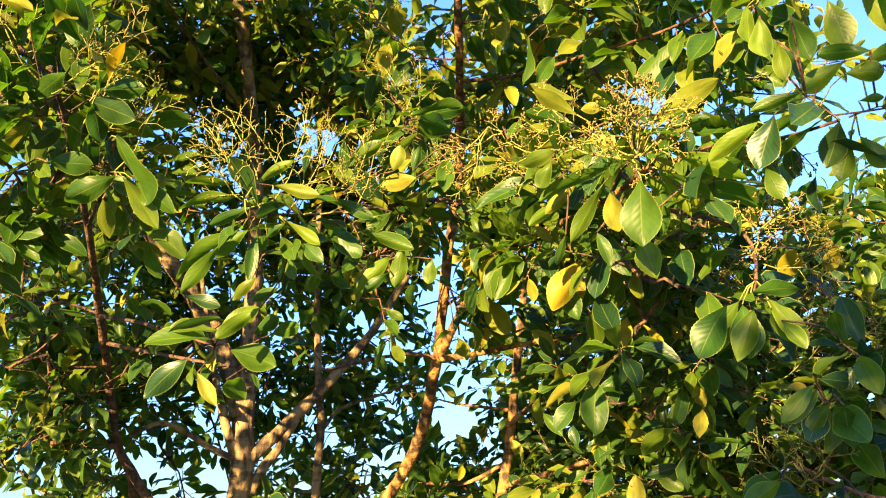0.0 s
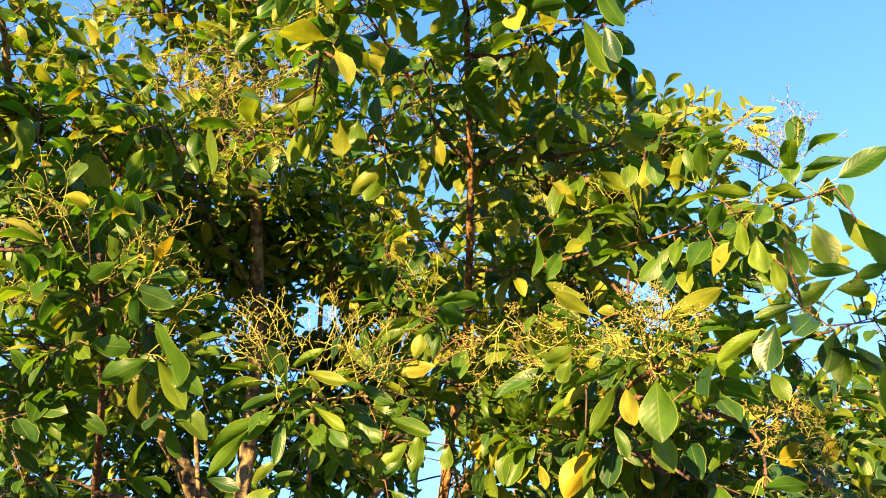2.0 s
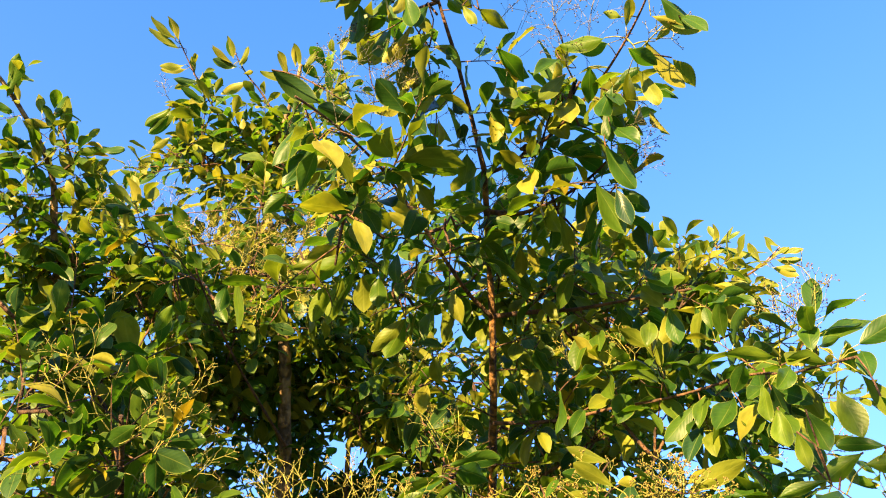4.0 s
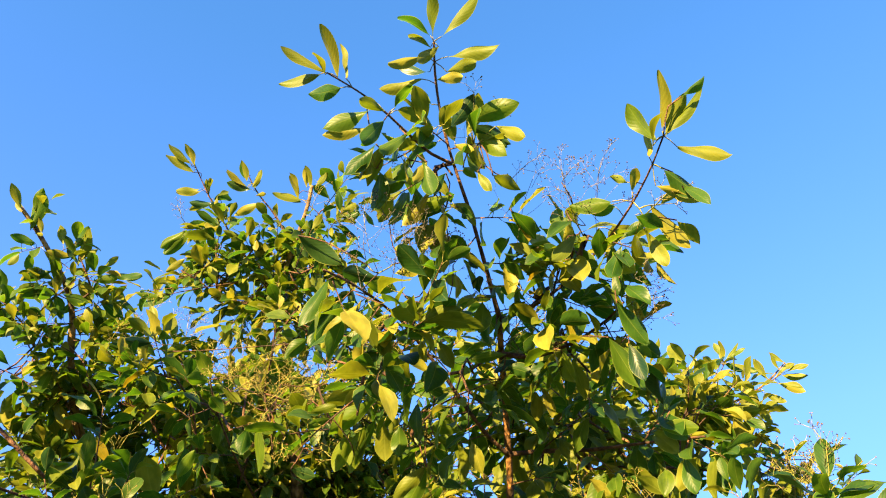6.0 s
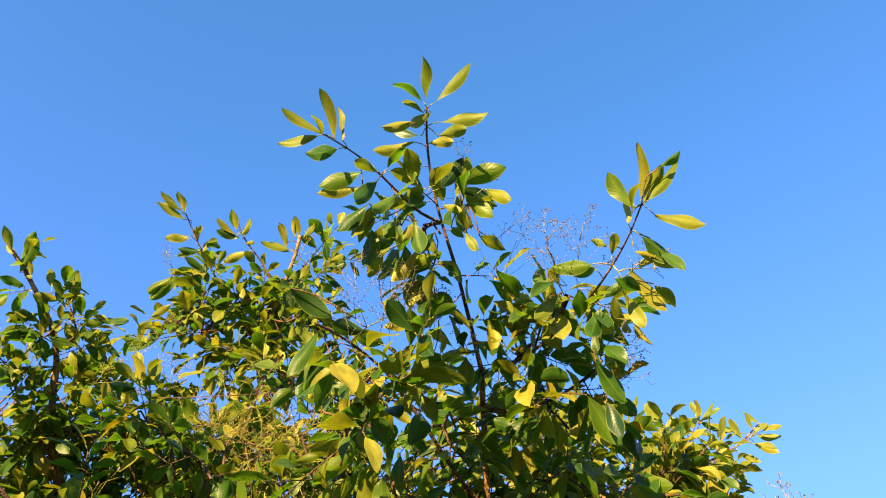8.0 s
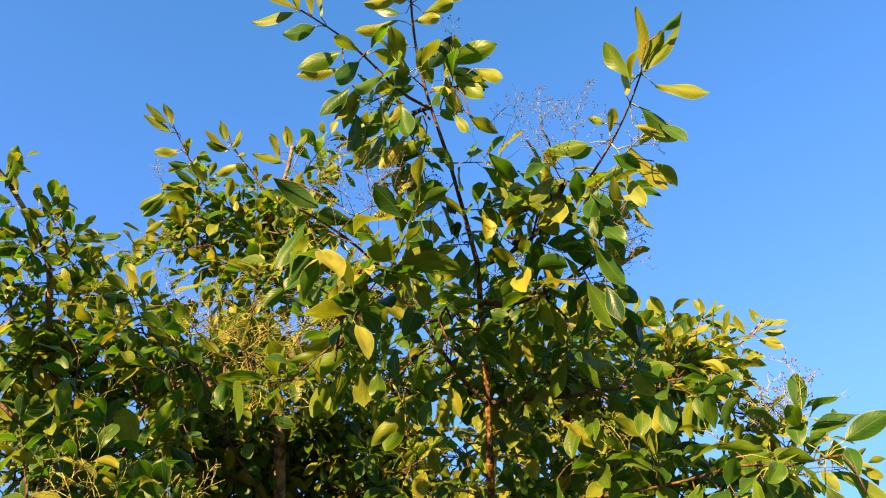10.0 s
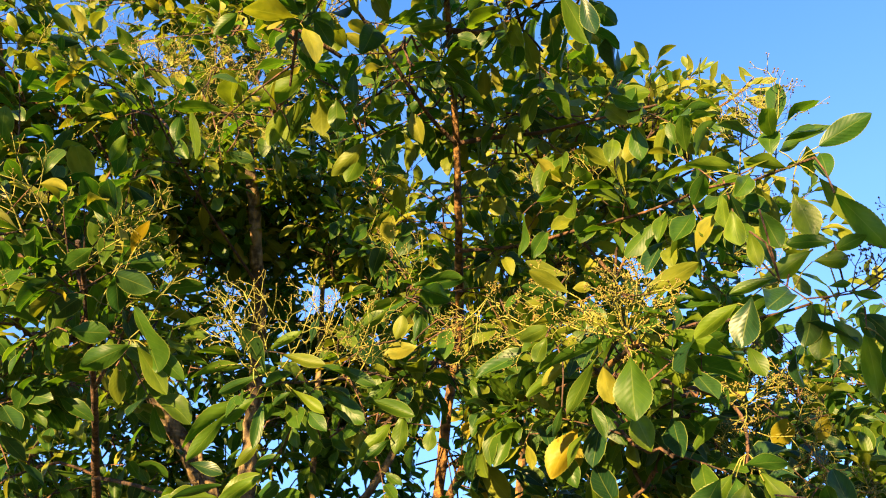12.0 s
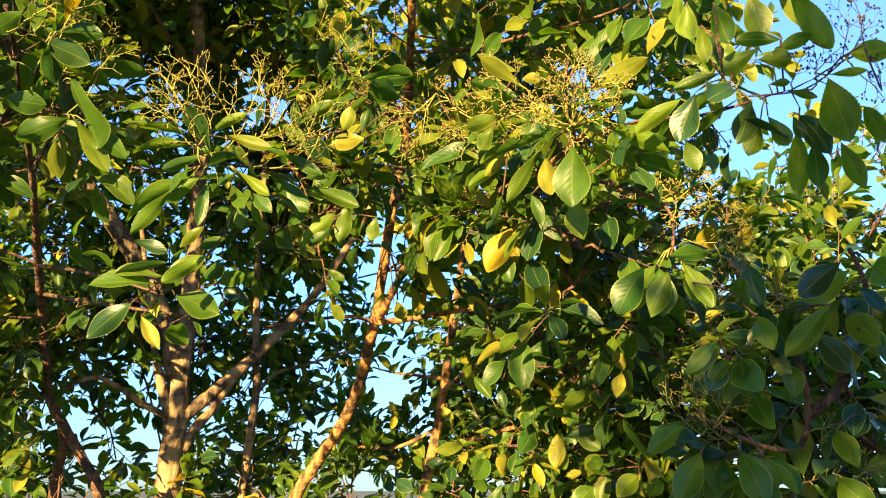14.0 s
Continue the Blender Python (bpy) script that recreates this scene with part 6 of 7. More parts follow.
leaves(right_tree, [
    (0.909, 1.623, 3.328, 0.866, 1.612, 3.361, 0.37, 72),
    (0.862, 1.670, 3.299, 0.828, 1.641, 3.359, 0.38, 38),
    (0.893, 1.644, 3.312, 0.947, 1.639, 3.338, 0.38, 81),
    (0.916, 1.631, 3.313, 0.969, 1.605, 3.307, 0.38, -88),
    (0.897, 1.650, 3.301, 0.965, 1.626, 3.283, 0.34, -90),
    (0.886, 1.666, 3.286, 0.956, 1.658, 3.247, 0.38, -52),
    (0.845, 1.697, 3.272, 0.906, 1.693, 3.235, 0.38, -64),
    (0.819, 1.725, 3.251, 0.865, 1.743, 3.192, 0.38, -36),
    (0.766, 1.684, 3.341, 0.802, 1.713, 3.279, 0.38, -21),
    (0.749, 1.673, 3.366, 0.840, 1.659, 3.328, 0.32, -86),
    (0.720, 1.681, 3.372, 0.682, 1.647, 3.374, 0.38, 39),
], True)
leaves(right_tree, [
    (0.742, 1.675, 3.367, 0.739, 1.632, 3.423, 0.38, -48),
], True)
leaves(right_tree, [
    (0.532, 1.689, 3.404, 0.557, 1.643, 3.450, 0.33, -70),
    (0.616, 1.701, 3.349, 0.564, 1.685, 3.395, 0.35, 74),
    (0.630, 1.698, 3.347, 0.629, 1.702, 3.409, 0.29, -62),
    (0.633, 1.699, 3.343, 0.669, 1.676, 3.389, 0.29, 88),
    (0.576, 1.715, 3.350, 0.523, 1.692, 3.331, 0.37, -88),
    (0.693, 1.681, 3.335, 0.673, 1.632, 3.364, 0.37, -35),
    (0.736, 1.643, 3.360, 0.720, 1.599, 3.398, 0.38, -38),
    (0.744, 1.641, 3.358, 0.779, 1.600, 3.389, 0.29, -82),
    (0.750, 1.642, 3.353, 0.798, 1.604, 3.372, 0.26, 90),
    (0.756, 1.644, 3.348, 0.826, 1.639, 3.310, 0.28, -84),
    (0.736, 1.646, 3.356, 0.709, 1.695, 3.384, 0.29, -80),
], True)
leaves(right_tree, [
    (0.760, 1.662, 3.321, 0.793, 1.687, 3.267, 0.38, -23),
    (0.721, 1.674, 3.329, 0.639, 1.707, 3.330, 0.26, -89),
], True)
leaves(right_tree, [
    (0.727, 1.680, 3.317, 0.773, 1.686, 3.281, 0.31, -79),
    (0.706, 1.706, 3.293, 0.735, 1.687, 3.247, 0.38, 83),
    (0.852, 1.646, 3.283, 0.821, 1.617, 3.342, 0.31, 50),
    (0.886, 1.622, 3.291, 0.861, 1.593, 3.346, 0.26, 59),
    (0.870, 1.636, 3.284, 0.922, 1.594, 3.302, 0.26, 82),
    (0.894, 1.619, 3.289, 0.952, 1.585, 3.292, 0.26, 82),
    (0.894, 1.622, 3.286, 0.947, 1.605, 3.270, 0.27, -89),
    (0.881, 1.642, 3.268, 0.931, 1.617, 3.229, 0.36, 85),
    (0.840, 1.672, 3.256, 0.891, 1.672, 3.220, 0.36, -83),
    (0.870, 1.640, 3.279, 0.816, 1.631, 3.250, 0.26, -76),
    (0.810, 1.699, 3.239, 0.852, 1.719, 3.178, 0.38, -65),
], True)
leaves(right_tree, [
    (0.766, 1.725, 3.230, 0.809, 1.750, 3.204, 0.38, -48),
    (0.753, 1.740, 3.216, 0.799, 1.757, 3.160, 0.38, -38),
], True)
leaves(right_tree, [
    (0.802, 1.758, 3.156, 0.862, 1.725, 3.162, 0.27, 86),
    (0.819, 1.757, 3.144, 0.881, 1.757, 3.118, 0.34, -87),
    (0.825, 1.765, 3.128, 0.874, 1.794, 3.119, 0.32, -74),
    (0.757, 1.787, 3.141, 0.790, 1.808, 3.082, 0.38, -28),
    (0.785, 1.775, 3.141, 0.810, 1.810, 3.107, 0.38, -23),
    (0.711, 1.713, 3.281, 0.666, 1.754, 3.274, 0.38, 80),
    (0.654, 1.728, 3.292, 0.689, 1.726, 3.345, 0.29, 63),
    (0.615, 1.722, 3.321, 0.555, 1.720, 3.329, 0.38, 86),
    (0.520, 1.744, 3.337, 0.441, 1.750, 3.360, 0.26, -81),
    (0.625, 1.752, 3.275, 0.570, 1.752, 3.302, 0.38, 78),
    (0.558, 1.776, 3.273, 0.507, 1.806, 3.222, 0.38, 57),
], True)
leaves(right_tree, [
    (0.648, 1.785, 3.213, 0.683, 1.814, 3.146, 0.38, -25),
    (0.571, 1.781, 3.259, 0.643, 1.756, 3.260, 0.38, -71),
], True)

# leaves of the stem tree
shoots(stem_tree, [
    (-0.766, 1.543, 2.387, -0.659, 1.499, 2.322, 10, 0.074),
    (-0.734, 1.433, 2.402, -0.766, 1.384, 2.342, 10, 0.074),
    (-0.709, 1.336, 2.427, -0.613, 1.263, 2.371, 10, 0.074),
    (-0.686, 1.244, 2.458, -0.690, 1.144, 2.409, 10, 0.074),
    (-0.676, 1.200, 2.478, -0.596, 1.125, 2.478, 10, 0.074),
    (-0.890, 1.917, 2.310, -0.750, 1.814, 2.283, 10, 0.074),
    (-0.872, 1.864, 2.324, -0.914, 1.739, 2.296, 10, 0.074),
    (-0.962, 2.183, 2.190, -0.817, 2.081, 2.218, 10, 0.070),
    (-0.955, 2.227, 2.085, -1.011, 2.135, 2.101, 10, 0.070),
])
shoots(stem_tree, [
    (-0.605, 1.275, 2.355, -0.521, 1.243, 2.236, 10, 0.074),
    (-0.541, 1.119, 2.361, -0.577, 1.080, 2.357, 9, 0.074),
    (-0.641, 1.315, 2.362, -0.648, 1.288, 2.282, 9, 0.074),
    (-0.921, 2.302, 1.928, -0.922, 2.092, 1.832, 9, 0.070),
    (-0.864, 2.328, 1.843, -0.883, 2.163, 1.764, 9, 0.070),
    (-0.889, 1.925, 2.282, -0.433, 1.375, 2.082, 9, 0.074),
    (-0.936, 2.082, 2.247, -0.383, 1.396, 2.045, 9, 0.074),
    (-0.997, 2.210, 2.004, -1.057, 2.119, 2.067, 9, 0.074),
])
shoots(stem_tree, [
    (-0.628, 1.068, 2.383, -0.670, 0.962, 2.429, 10, 0.074),
    (-0.624, 1.065, 2.392, -0.617, 0.969, 2.473, 9, 0.070),
    (-0.631, 1.084, 2.369, -0.689, 0.983, 2.360, 10, 0.074),
    (-0.627, 1.085, 2.370, -0.526, 1.043, 2.411, 10, 0.074),
    (-0.642, 1.131, 2.356, -0.677, 1.078, 2.289, 9, 0.074),
    (-0.644, 1.160, 2.336, -0.540, 1.133, 2.314, 9, 0.074),
])
shoots(stem_tree, [
    (-0.626, 1.081, 2.453, -0.655, 0.984, 2.456, 10, 0.078),
    (-0.626, 1.085, 2.445, -0.554, 1.022, 2.482, 10, 0.078),
    (-0.622, 1.091, 2.438, -0.647, 1.065, 2.371, 9, 0.078),
    (-0.624, 1.081, 2.454, -0.602, 1.004, 2.491, 9, 0.074),
    (-0.629, 1.122, 2.423, -0.557, 1.129, 2.384, 9, 0.078),
])
clumps(stem_tree, [
    (-0.842, 1.268, 2.669, 0.14, 6),
    (-0.927, 1.511, 2.494, 0.15, 6),
    (-1.048, 1.732, 2.375, 0.18, 6),
    (-1.041, 1.880, 2.289, 0.18, 5),
    (-1.127, 1.977, 2.164, 0.2, 6),
    (-1.076, 2.120, 2.158, 0.18, 5),
    (-1.135, 2.113, 1.975, 0.2, 6),
    (-1.053, 2.264, 1.987, 0.18, 5),
    (-0.985, 1.856, 2.462, 0.18, 5),
    (-0.879, 2.193, 2.235, 0.15, 3),
])
clumps(stem_tree, [
    (-0.802, 1.054, 2.467, 0.1, 6),
    (-0.814, 1.080, 2.394, 0.12, 7),
    (-0.764, 1.182, 2.368, 0.12, 7),
    (-0.727, 1.311, 2.390, 0.12, 6),
    (-0.633, 1.442, 2.458, 0.14, 7),
    (-0.863, 1.264, 2.312, 0.14, 7),
])
clumps(stem_tree, [
    (-1.154, 2.077, 2.548, 0.16, 6),
    (-1.160, 2.239, 2.395, 0.16, 6),
    (-1.184, 2.263, 2.237, 0.16, 6),
    (-1.114, 2.410, 2.230, 0.16, 6),
])
panicles(stem_tree, [
    (-0.634, 1.084, 2.433, -0.690, 0.963, 2.529),
    (-0.618, 1.086, 2.444, -0.507, 1.057, 2.515),
    (-0.572, 1.078, 2.378, -0.511, 1.038, 2.461),
    (-0.727, 1.137, 2.345, -0.762, 1.040, 2.383),
])
panicles(stem_tree, [
    (-0.543, 1.139, 2.321, -0.470, 1.094, 2.413),
    (-0.601, 1.106, 2.444, -0.555, 1.055, 2.496),
    (-0.735, 1.518, 2.339, -0.629, 1.482, 2.392),
])
panicles(stem_tree, [
    (-0.656, 1.001, 2.417, -0.692, 0.921, 2.481),
    (-0.592, 1.037, 2.410, -0.527, 1.017, 2.462),
    (-0.595, 1.146, 2.371, -0.510, 1.118, 2.466),
])
leaves(stem_tree, [
    (-0.414, 1.307, 2.079, -0.522, 1.275, 2.068, 0.33, -56),
    (-0.456, 1.302, 2.047, -0.520, 1.295, 1.981, 0.41, 74),
    (-0.389, 1.317, 2.064, -0.313, 1.340, 2.038, 0.58, -77),
    (-0.394, 1.326, 2.015, -0.375, 1.384, 1.988, 0.58, -46),
    (-0.405, 1.305, 2.093, -0.342, 1.309, 2.136, 0.42, -71),
    (-0.409, 1.304, 2.095, -0.486, 1.281, 2.094, 0.33, -67),
    (-0.321, 1.326, 2.091, -0.266, 1.283, 2.095, 0.39, -65),
    (-0.440, 1.312, 2.025, -0.401, 1.300, 1.965, 0.38, 67),
    (-0.350, 1.320, 2.090, -0.301, 1.272, 2.109, 0.36, -49),
])
leaves(stem_tree, [
    (-0.553, 1.046, 2.393, -0.495, 1.079, 2.379, 0.58, -61),
    (-0.550, 1.049, 2.390, -0.555, 1.103, 2.350, 0.48, -19),
    (-0.524, 1.083, 2.352, -0.486, 1.141, 2.261, 0.43, 8),
    (-0.520, 1.112, 2.299, -0.474, 1.161, 2.229, 0.33, -56),
    (-0.538, 1.042, 2.410, -0.476, 1.061, 2.422, 0.49, -59),
    (-0.527, 1.110, 2.297, -0.596, 1.099, 2.253, 0.47, 62),
    (-0.613, 1.067, 2.303, -0.556, 1.091, 2.309, 0.58, -65),
    (-0.547, 1.117, 2.264, -0.552, 1.168, 2.216, 0.43, -18),
    (-0.506, 1.119, 2.297, -0.450, 1.160, 2.253, 0.33, -35),
    (-0.578, 1.014, 2.424, -0.633, 1.039, 2.398, 0.46, 36),
    (-0.590, 1.049, 2.358, -0.645, 1.072, 2.329, 0.55, 39),
])
leaves(stem_tree, [
    (-0.566, 1.035, 2.400, -0.574, 1.049, 2.469, 0.37, -4),
])

# leaves of the near tree
shoots(near_tree, [
    (0.569, 1.023, 1.953, 0.505, 1.007, 1.978, 9, 0.074),
    (0.570, 1.023, 1.949, 0.467, 1.016, 1.913, 9, 0.074),
    (0.584, 1.031, 1.926, 0.517, 1.013, 1.914, 9, 0.074),
    (0.491, 1.072, 1.815, 0.433, 1.067, 1.775, 9, 0.074),
    (0.533, 1.074, 1.799, 0.502, 1.058, 1.751, 9, 0.078),
    (0.656, 1.052, 1.888, 0.673, 1.023, 1.836, 9, 0.074),
    (0.728, 1.047, 1.983, 0.665, 1.035, 1.953, 9, 0.074),
    (0.685, 1.000, 2.040, 0.637, 1.004, 2.006, 8, 0.074),
    (0.594, 1.111, 1.744, 0.639, 1.072, 1.760, 9, 0.074),
])
panicles(near_tree, [
    (0.444, 1.060, 1.822, 0.425, 1.061, 1.887),
    (0.451, 1.057, 1.822, 0.473, 1.019, 1.874),
    (0.436, 1.064, 1.814, 0.387, 1.058, 1.861),
    (0.466, 1.049, 1.837, 0.446, 1.029, 1.891),
    (0.485, 1.064, 1.798, 0.437, 1.062, 1.838),
    (0.615, 1.073, 1.824, 0.636, 1.035, 1.829),
    (0.651, 1.065, 1.752, 0.678, 1.023, 1.774),
])
leaves(near_tree, [
    (0.579, 0.881, 2.013, 0.532, 0.920, 1.981, 0.58, 75),
    (0.563, 0.905, 1.964, 0.516, 0.945, 1.909, 0.38, 76),
    (0.442, 0.978, 1.942, 0.456, 0.933, 1.930, 0.49, -90),
    (0.457, 0.977, 1.907, 0.462, 0.924, 1.860, 0.58, 51),
    (0.439, 0.981, 1.931, 0.382, 0.968, 1.887, 0.37, -73),
    (0.441, 0.985, 1.908, 0.407, 0.959, 1.864, 0.50, -41),
    (0.484, 0.951, 1.965, 0.477, 0.907, 1.911, 0.41, 30),
])
leaves(near_tree, [
    (0.446, 1.062, 1.787, 0.401, 1.082, 1.727, 0.58, 88),
    (0.483, 1.044, 1.790, 0.517, 1.028, 1.723, 0.58, -88),
    (0.522, 1.024, 1.783, 0.528, 0.979, 1.736, 0.33, 38),
    (0.416, 1.071, 1.835, 0.378, 1.119, 1.793, 0.45, 68),
    (0.468, 1.052, 1.774, 0.439, 1.062, 1.712, 0.58, -86),
    (0.611, 0.945, 1.967, 0.665, 0.961, 1.931, 0.58, -48),
    (0.581, 0.971, 1.940, 0.626, 0.975, 1.894, 0.58, -55),
    (0.634, 0.912, 2.031, 0.636, 0.857, 1.992, 0.58, 69),
    (0.501, 1.028, 1.867, 0.546, 1.060, 1.822, 0.50, -35),
    (0.592, 0.981, 1.817, 0.627, 0.999, 1.766, 0.47, -36),
    (0.431, 1.069, 1.744, 0.401, 1.129, 1.712, 0.48, 70),
])

# bare twigs at the limb's end
shoots(main_tree, [
    (0.430, 0.780, 2.203, 0.468, 0.772, 2.213, 0, 0.070),
    (0.468, 0.772, 2.213, 0.500, 0.771, 2.230, 0, 0.070),
    (0.500, 0.771, 2.230, 0.538, 0.755, 2.251, 0, 0.070),
    (0.538, 0.755, 2.251, 0.582, 0.741, 2.265, 0, 0.070),
    (0.500, 0.771, 2.230, 0.513, 0.765, 2.219, 0, 0.070),
    (0.513, 0.765, 2.219, 0.526, 0.774, 2.197, 0, 0.070),
    (0.526, 0.774, 2.197, 0.533, 0.787, 2.169, 0, 0.070),
    (0.468, 0.772, 2.213, 0.481, 0.780, 2.194, 0, 0.070),
    (0.481, 0.780, 2.194, 0.482, 0.791, 2.172, 0, 0.070),
])
# whorl of long narrow leaves on the arching limb
leaves(main_tree, [
    (-0.325, 1.066, 2.258, -0.399, 1.046, 2.257, 0.25, 16),
    (-0.320, 1.067, 2.242, -0.403, 1.044, 2.214, 0.25, 24),
    (-0.293, 1.053, 2.259, -0.241, 1.052, 2.293, 0.25, -52),
    (-0.319, 1.083, 2.201, -0.418, 1.101, 2.125, 0.25, 12),
    (-0.313, 1.097, 2.202, -0.368, 1.100, 2.158, 0.36, 60),
    (-0.350, 1.085, 2.174, -0.407, 1.094, 2.102, 0.25, 40),
    (-0.259, 1.097, 2.214, -0.206, 1.098, 2.174, 0.27, -72),
], look_of=leaf_fresh)
leaves(main_tree, [
    (-0.275, 1.067, 2.259, -0.205, 1.069, 2.242, 0.27, -60),
], look_of=leaf_young_lit)
leaves(main_tree, [
    (-0.279, 1.066, 2.239, -0.325, 1.087, 2.232, 0.34, 52),
    (-0.308, 1.079, 2.230, -0.362, 1.062, 2.196, 0.26, 68),
    (-0.260, 1.096, 2.210, -0.285, 1.088, 2.185, 0.35, 72),
    (-0.233, 1.119, 2.183, -0.203, 1.107, 2.148, 0.49, 76),
], look_of=leaf_green)
leaves(main_tree, [
    (-0.303, 1.101, 2.196, -0.310, 1.098, 2.121, 0.25, -80),
    (-0.267, 1.105, 2.192, -0.255, 1.125, 2.162, 0.55, -36),
    (-0.285, 1.090, 2.191, -0.299, 1.114, 2.171, 0.55, 16),
], look_of=leaf_deep)
# leaves round the next fork
leaves(main_tree, [
    (-0.219, 1.190, 2.245, -0.154, 1.193, 2.187, 0.38, -72),
    (-0.090, 1.218, 2.209, -0.102, 1.231, 2.143, 0.40, 40),
    (-0.040, 1.219, 2.188, -0.048, 1.221, 2.146, 0.55, 72),
], look_of=leaf_deep)
leaves(main_tree, [
    (-0.222, 1.191, 2.229, -0.156, 1.212, 2.180, 0.25, -40),
    (-0.200, 1.166, 2.277, -0.134, 1.183, 2.248, 0.28, -60),
    (-0.158, 1.204, 2.235, -0.069, 1.205, 2.201, 0.27, -64),
    (-0.104, 1.181, 2.258, -0.151, 1.204, 2.229, 0.36, 52),
    (-0.111, 1.218, 2.167, -0.154, 1.224, 2.133, 0.31, 64),
    (-0.173, 1.151, 2.325, -0.117, 1.150, 2.372, 0.32, -60),
    (-0.069, 1.161, 2.319, -0.056, 1.155, 2.365, 0.34, -56),
], look_of=leaf_green)
leaves(main_tree, [
    (-0.109, 1.214, 2.194, -0.168, 1.239, 2.138, 0.30, 56),
], look_of=leaf_fresh)
leaves(main_tree, [
    (-0.064, 1.157, 2.307, -0.124, 1.183, 2.303, 0.44, 56),
    (-0.101, 1.153, 2.317, -0.088, 1.151, 2.363, 0.51, -72),
], look_of=leaf_young_lit)
# leaves under the whorl
leaves(main_tree, [
    (-0.441, 1.210, 2.131, -0.382, 1.218, 2.114, 0.35, -68),
], look_of=leaf_shaded)
leaves(main_tree, [
    (-0.331, 1.233, 2.167, -0.368, 1.234, 2.128, 0.34, 64),
    (-0.384, 1.228, 2.098, -0.464, 1.220, 2.074, 0.25, 32),
    (-0.229, 1.233, 2.173, -0.247, 1.254, 2.144, 0.47, 28),
    (-0.295, 1.243, 2.151, -0.336, 1.231, 2.126, 0.38, 72),
], look_of=leaf_green)
leaves(main_tree, [
    (-0.325, 1.248, 2.119, -0.392, 1.237, 2.067, 0.30, 72),
], look_of=leaf_fresh)
# leaves round the yellow flower cluster
leaves(main_tree, [
    (0.241, 0.888, 2.261, 0.310, 0.825, 2.282, 0.28, -52),
    (0.244, 0.892, 2.232, 0.295, 0.872, 2.259, 0.25, -60),
    (0.151, 0.902, 2.278, 0.093, 0.874, 2.299, 0.32, 44),
    (0.205, 0.911, 2.235, 0.167, 0.917, 2.250, 0.50, 56),
    (0.193, 0.937, 2.183, 0.206, 0.964, 2.138, 0.51, -12),
    (0.245, 0.912, 2.218, 0.273, 0.912, 2.199, 0.50, -52),
    (0.179, 0.879, 2.274, 0.154, 0.890, 2.279, 0.55, 56),
], look_of=leaf_young_lit)
leaves(main_tree, [
    (0.250, 0.885, 2.240, 0.310, 0.867, 2.252, 0.25, -32),
    (0.258, 0.919, 2.203, 0.318, 0.911, 2.159, 0.25, -16),
    (0.197, 0.916, 2.211, 0.122, 0.945, 2.189, 0.25, 24),
    (0.183, 0.927, 2.191, 0.141, 0.964, 2.122, 0.25, 28),
    (0.134, 0.955, 2.132, 0.123, 0.977, 2.097, 0.26, 32),
    (0.178, 0.967, 2.139, 0.191, 0.963, 2.089, 0.33, 80),
    (0.126, 0.928, 2.241, 0.079, 0.922, 2.217, 0.40, 64),
    (0.117, 0.927, 2.223, 0.100, 0.930, 2.188, 0.55, 76),
], look_of=leaf_green)
leaves(main_tree, [
    (0.261, 0.898, 2.221, 0.359, 0.895, 2.178, 0.25, -32),
], look_of=leaf_fresh)
leaves(main_tree, [
    (0.199, 0.912, 2.222, 0.180, 0.937, 2.215, 0.50, 48),
    (0.233, 0.961, 2.125, 0.246, 0.950, 2.068, 0.55, 72),
], look_of=leaf_deep)
# hanging leaves at the limb's end
leaves(main_tree, [
    (0.419, 0.781, 2.199, 0.411, 0.812, 2.155, 0.55, 36),
    (0.360, 0.807, 2.223, 0.340, 0.828, 2.162, 0.54, 60),
], look_of=leaf_shaded)
leaves(main_tree, [
    (0.437, 0.799, 2.180, 0.421, 0.807, 2.137, 0.55, 80),
    (0.440, 0.784, 2.182, 0.456, 0.775, 2.138, 0.47, -76),
    (0.438, 0.754, 2.252, 0.469, 0.714, 2.256, 0.35, -52),
    (0.361, 0.735, 2.307, 0.383, 0.751, 2.260, 0.51, -20),
    (0.353, 0.758, 2.289, 0.363, 0.774, 2.246, 0.41, -4),
    (0.435, 0.765, 2.215, 0.455, 0.750, 2.211, 0.40, -56),
], look_of=leaf_deep)
leaves(main_tree, [
    (0.380, 0.774, 2.233, 0.330, 0.803, 2.224, 0.27, 56),
    (0.441, 0.735, 2.260, 0.396, 0.760, 2.272, 0.37, 56),
    (0.425, 0.765, 2.249, 0.452, 0.736, 2.235, 0.55, -60),
    (0.350, 0.829, 2.165, 0.367, 0.836, 2.128, 0.55, -36),
    (0.456, 0.760, 2.205, 0.489, 0.753, 2.194, 0.29, -52),
], look_of=leaf_green)
leaves(main_tree, [
    (0.383, 0.792, 2.219, 0.352, 0.839, 2.197, 0.25, 24),
    (0.426, 0.758, 2.262, 0.382, 0.783, 2.236, 0.44, 60),
    (0.440, 0.703, 2.309, 0.495, 0.720, 2.241, 0.33, -28),
    (0.338, 0.757, 2.322, 0.339, 0.761, 2.270, 0.51, 4),
], look_of=leaf_fresh)
leaves(main_tree, [
    (0.345, 0.818, 2.219, 0.298, 0.863, 2.190, 0.32, 52),
], look_of=leaf_fresh)
# leaves at the very tip
leaves(main_tree, [
    (0.494, 0.815, 2.176, 0.507, 0.851, 2.100, 0.31, 12),
], look_of=leaf_fresh)
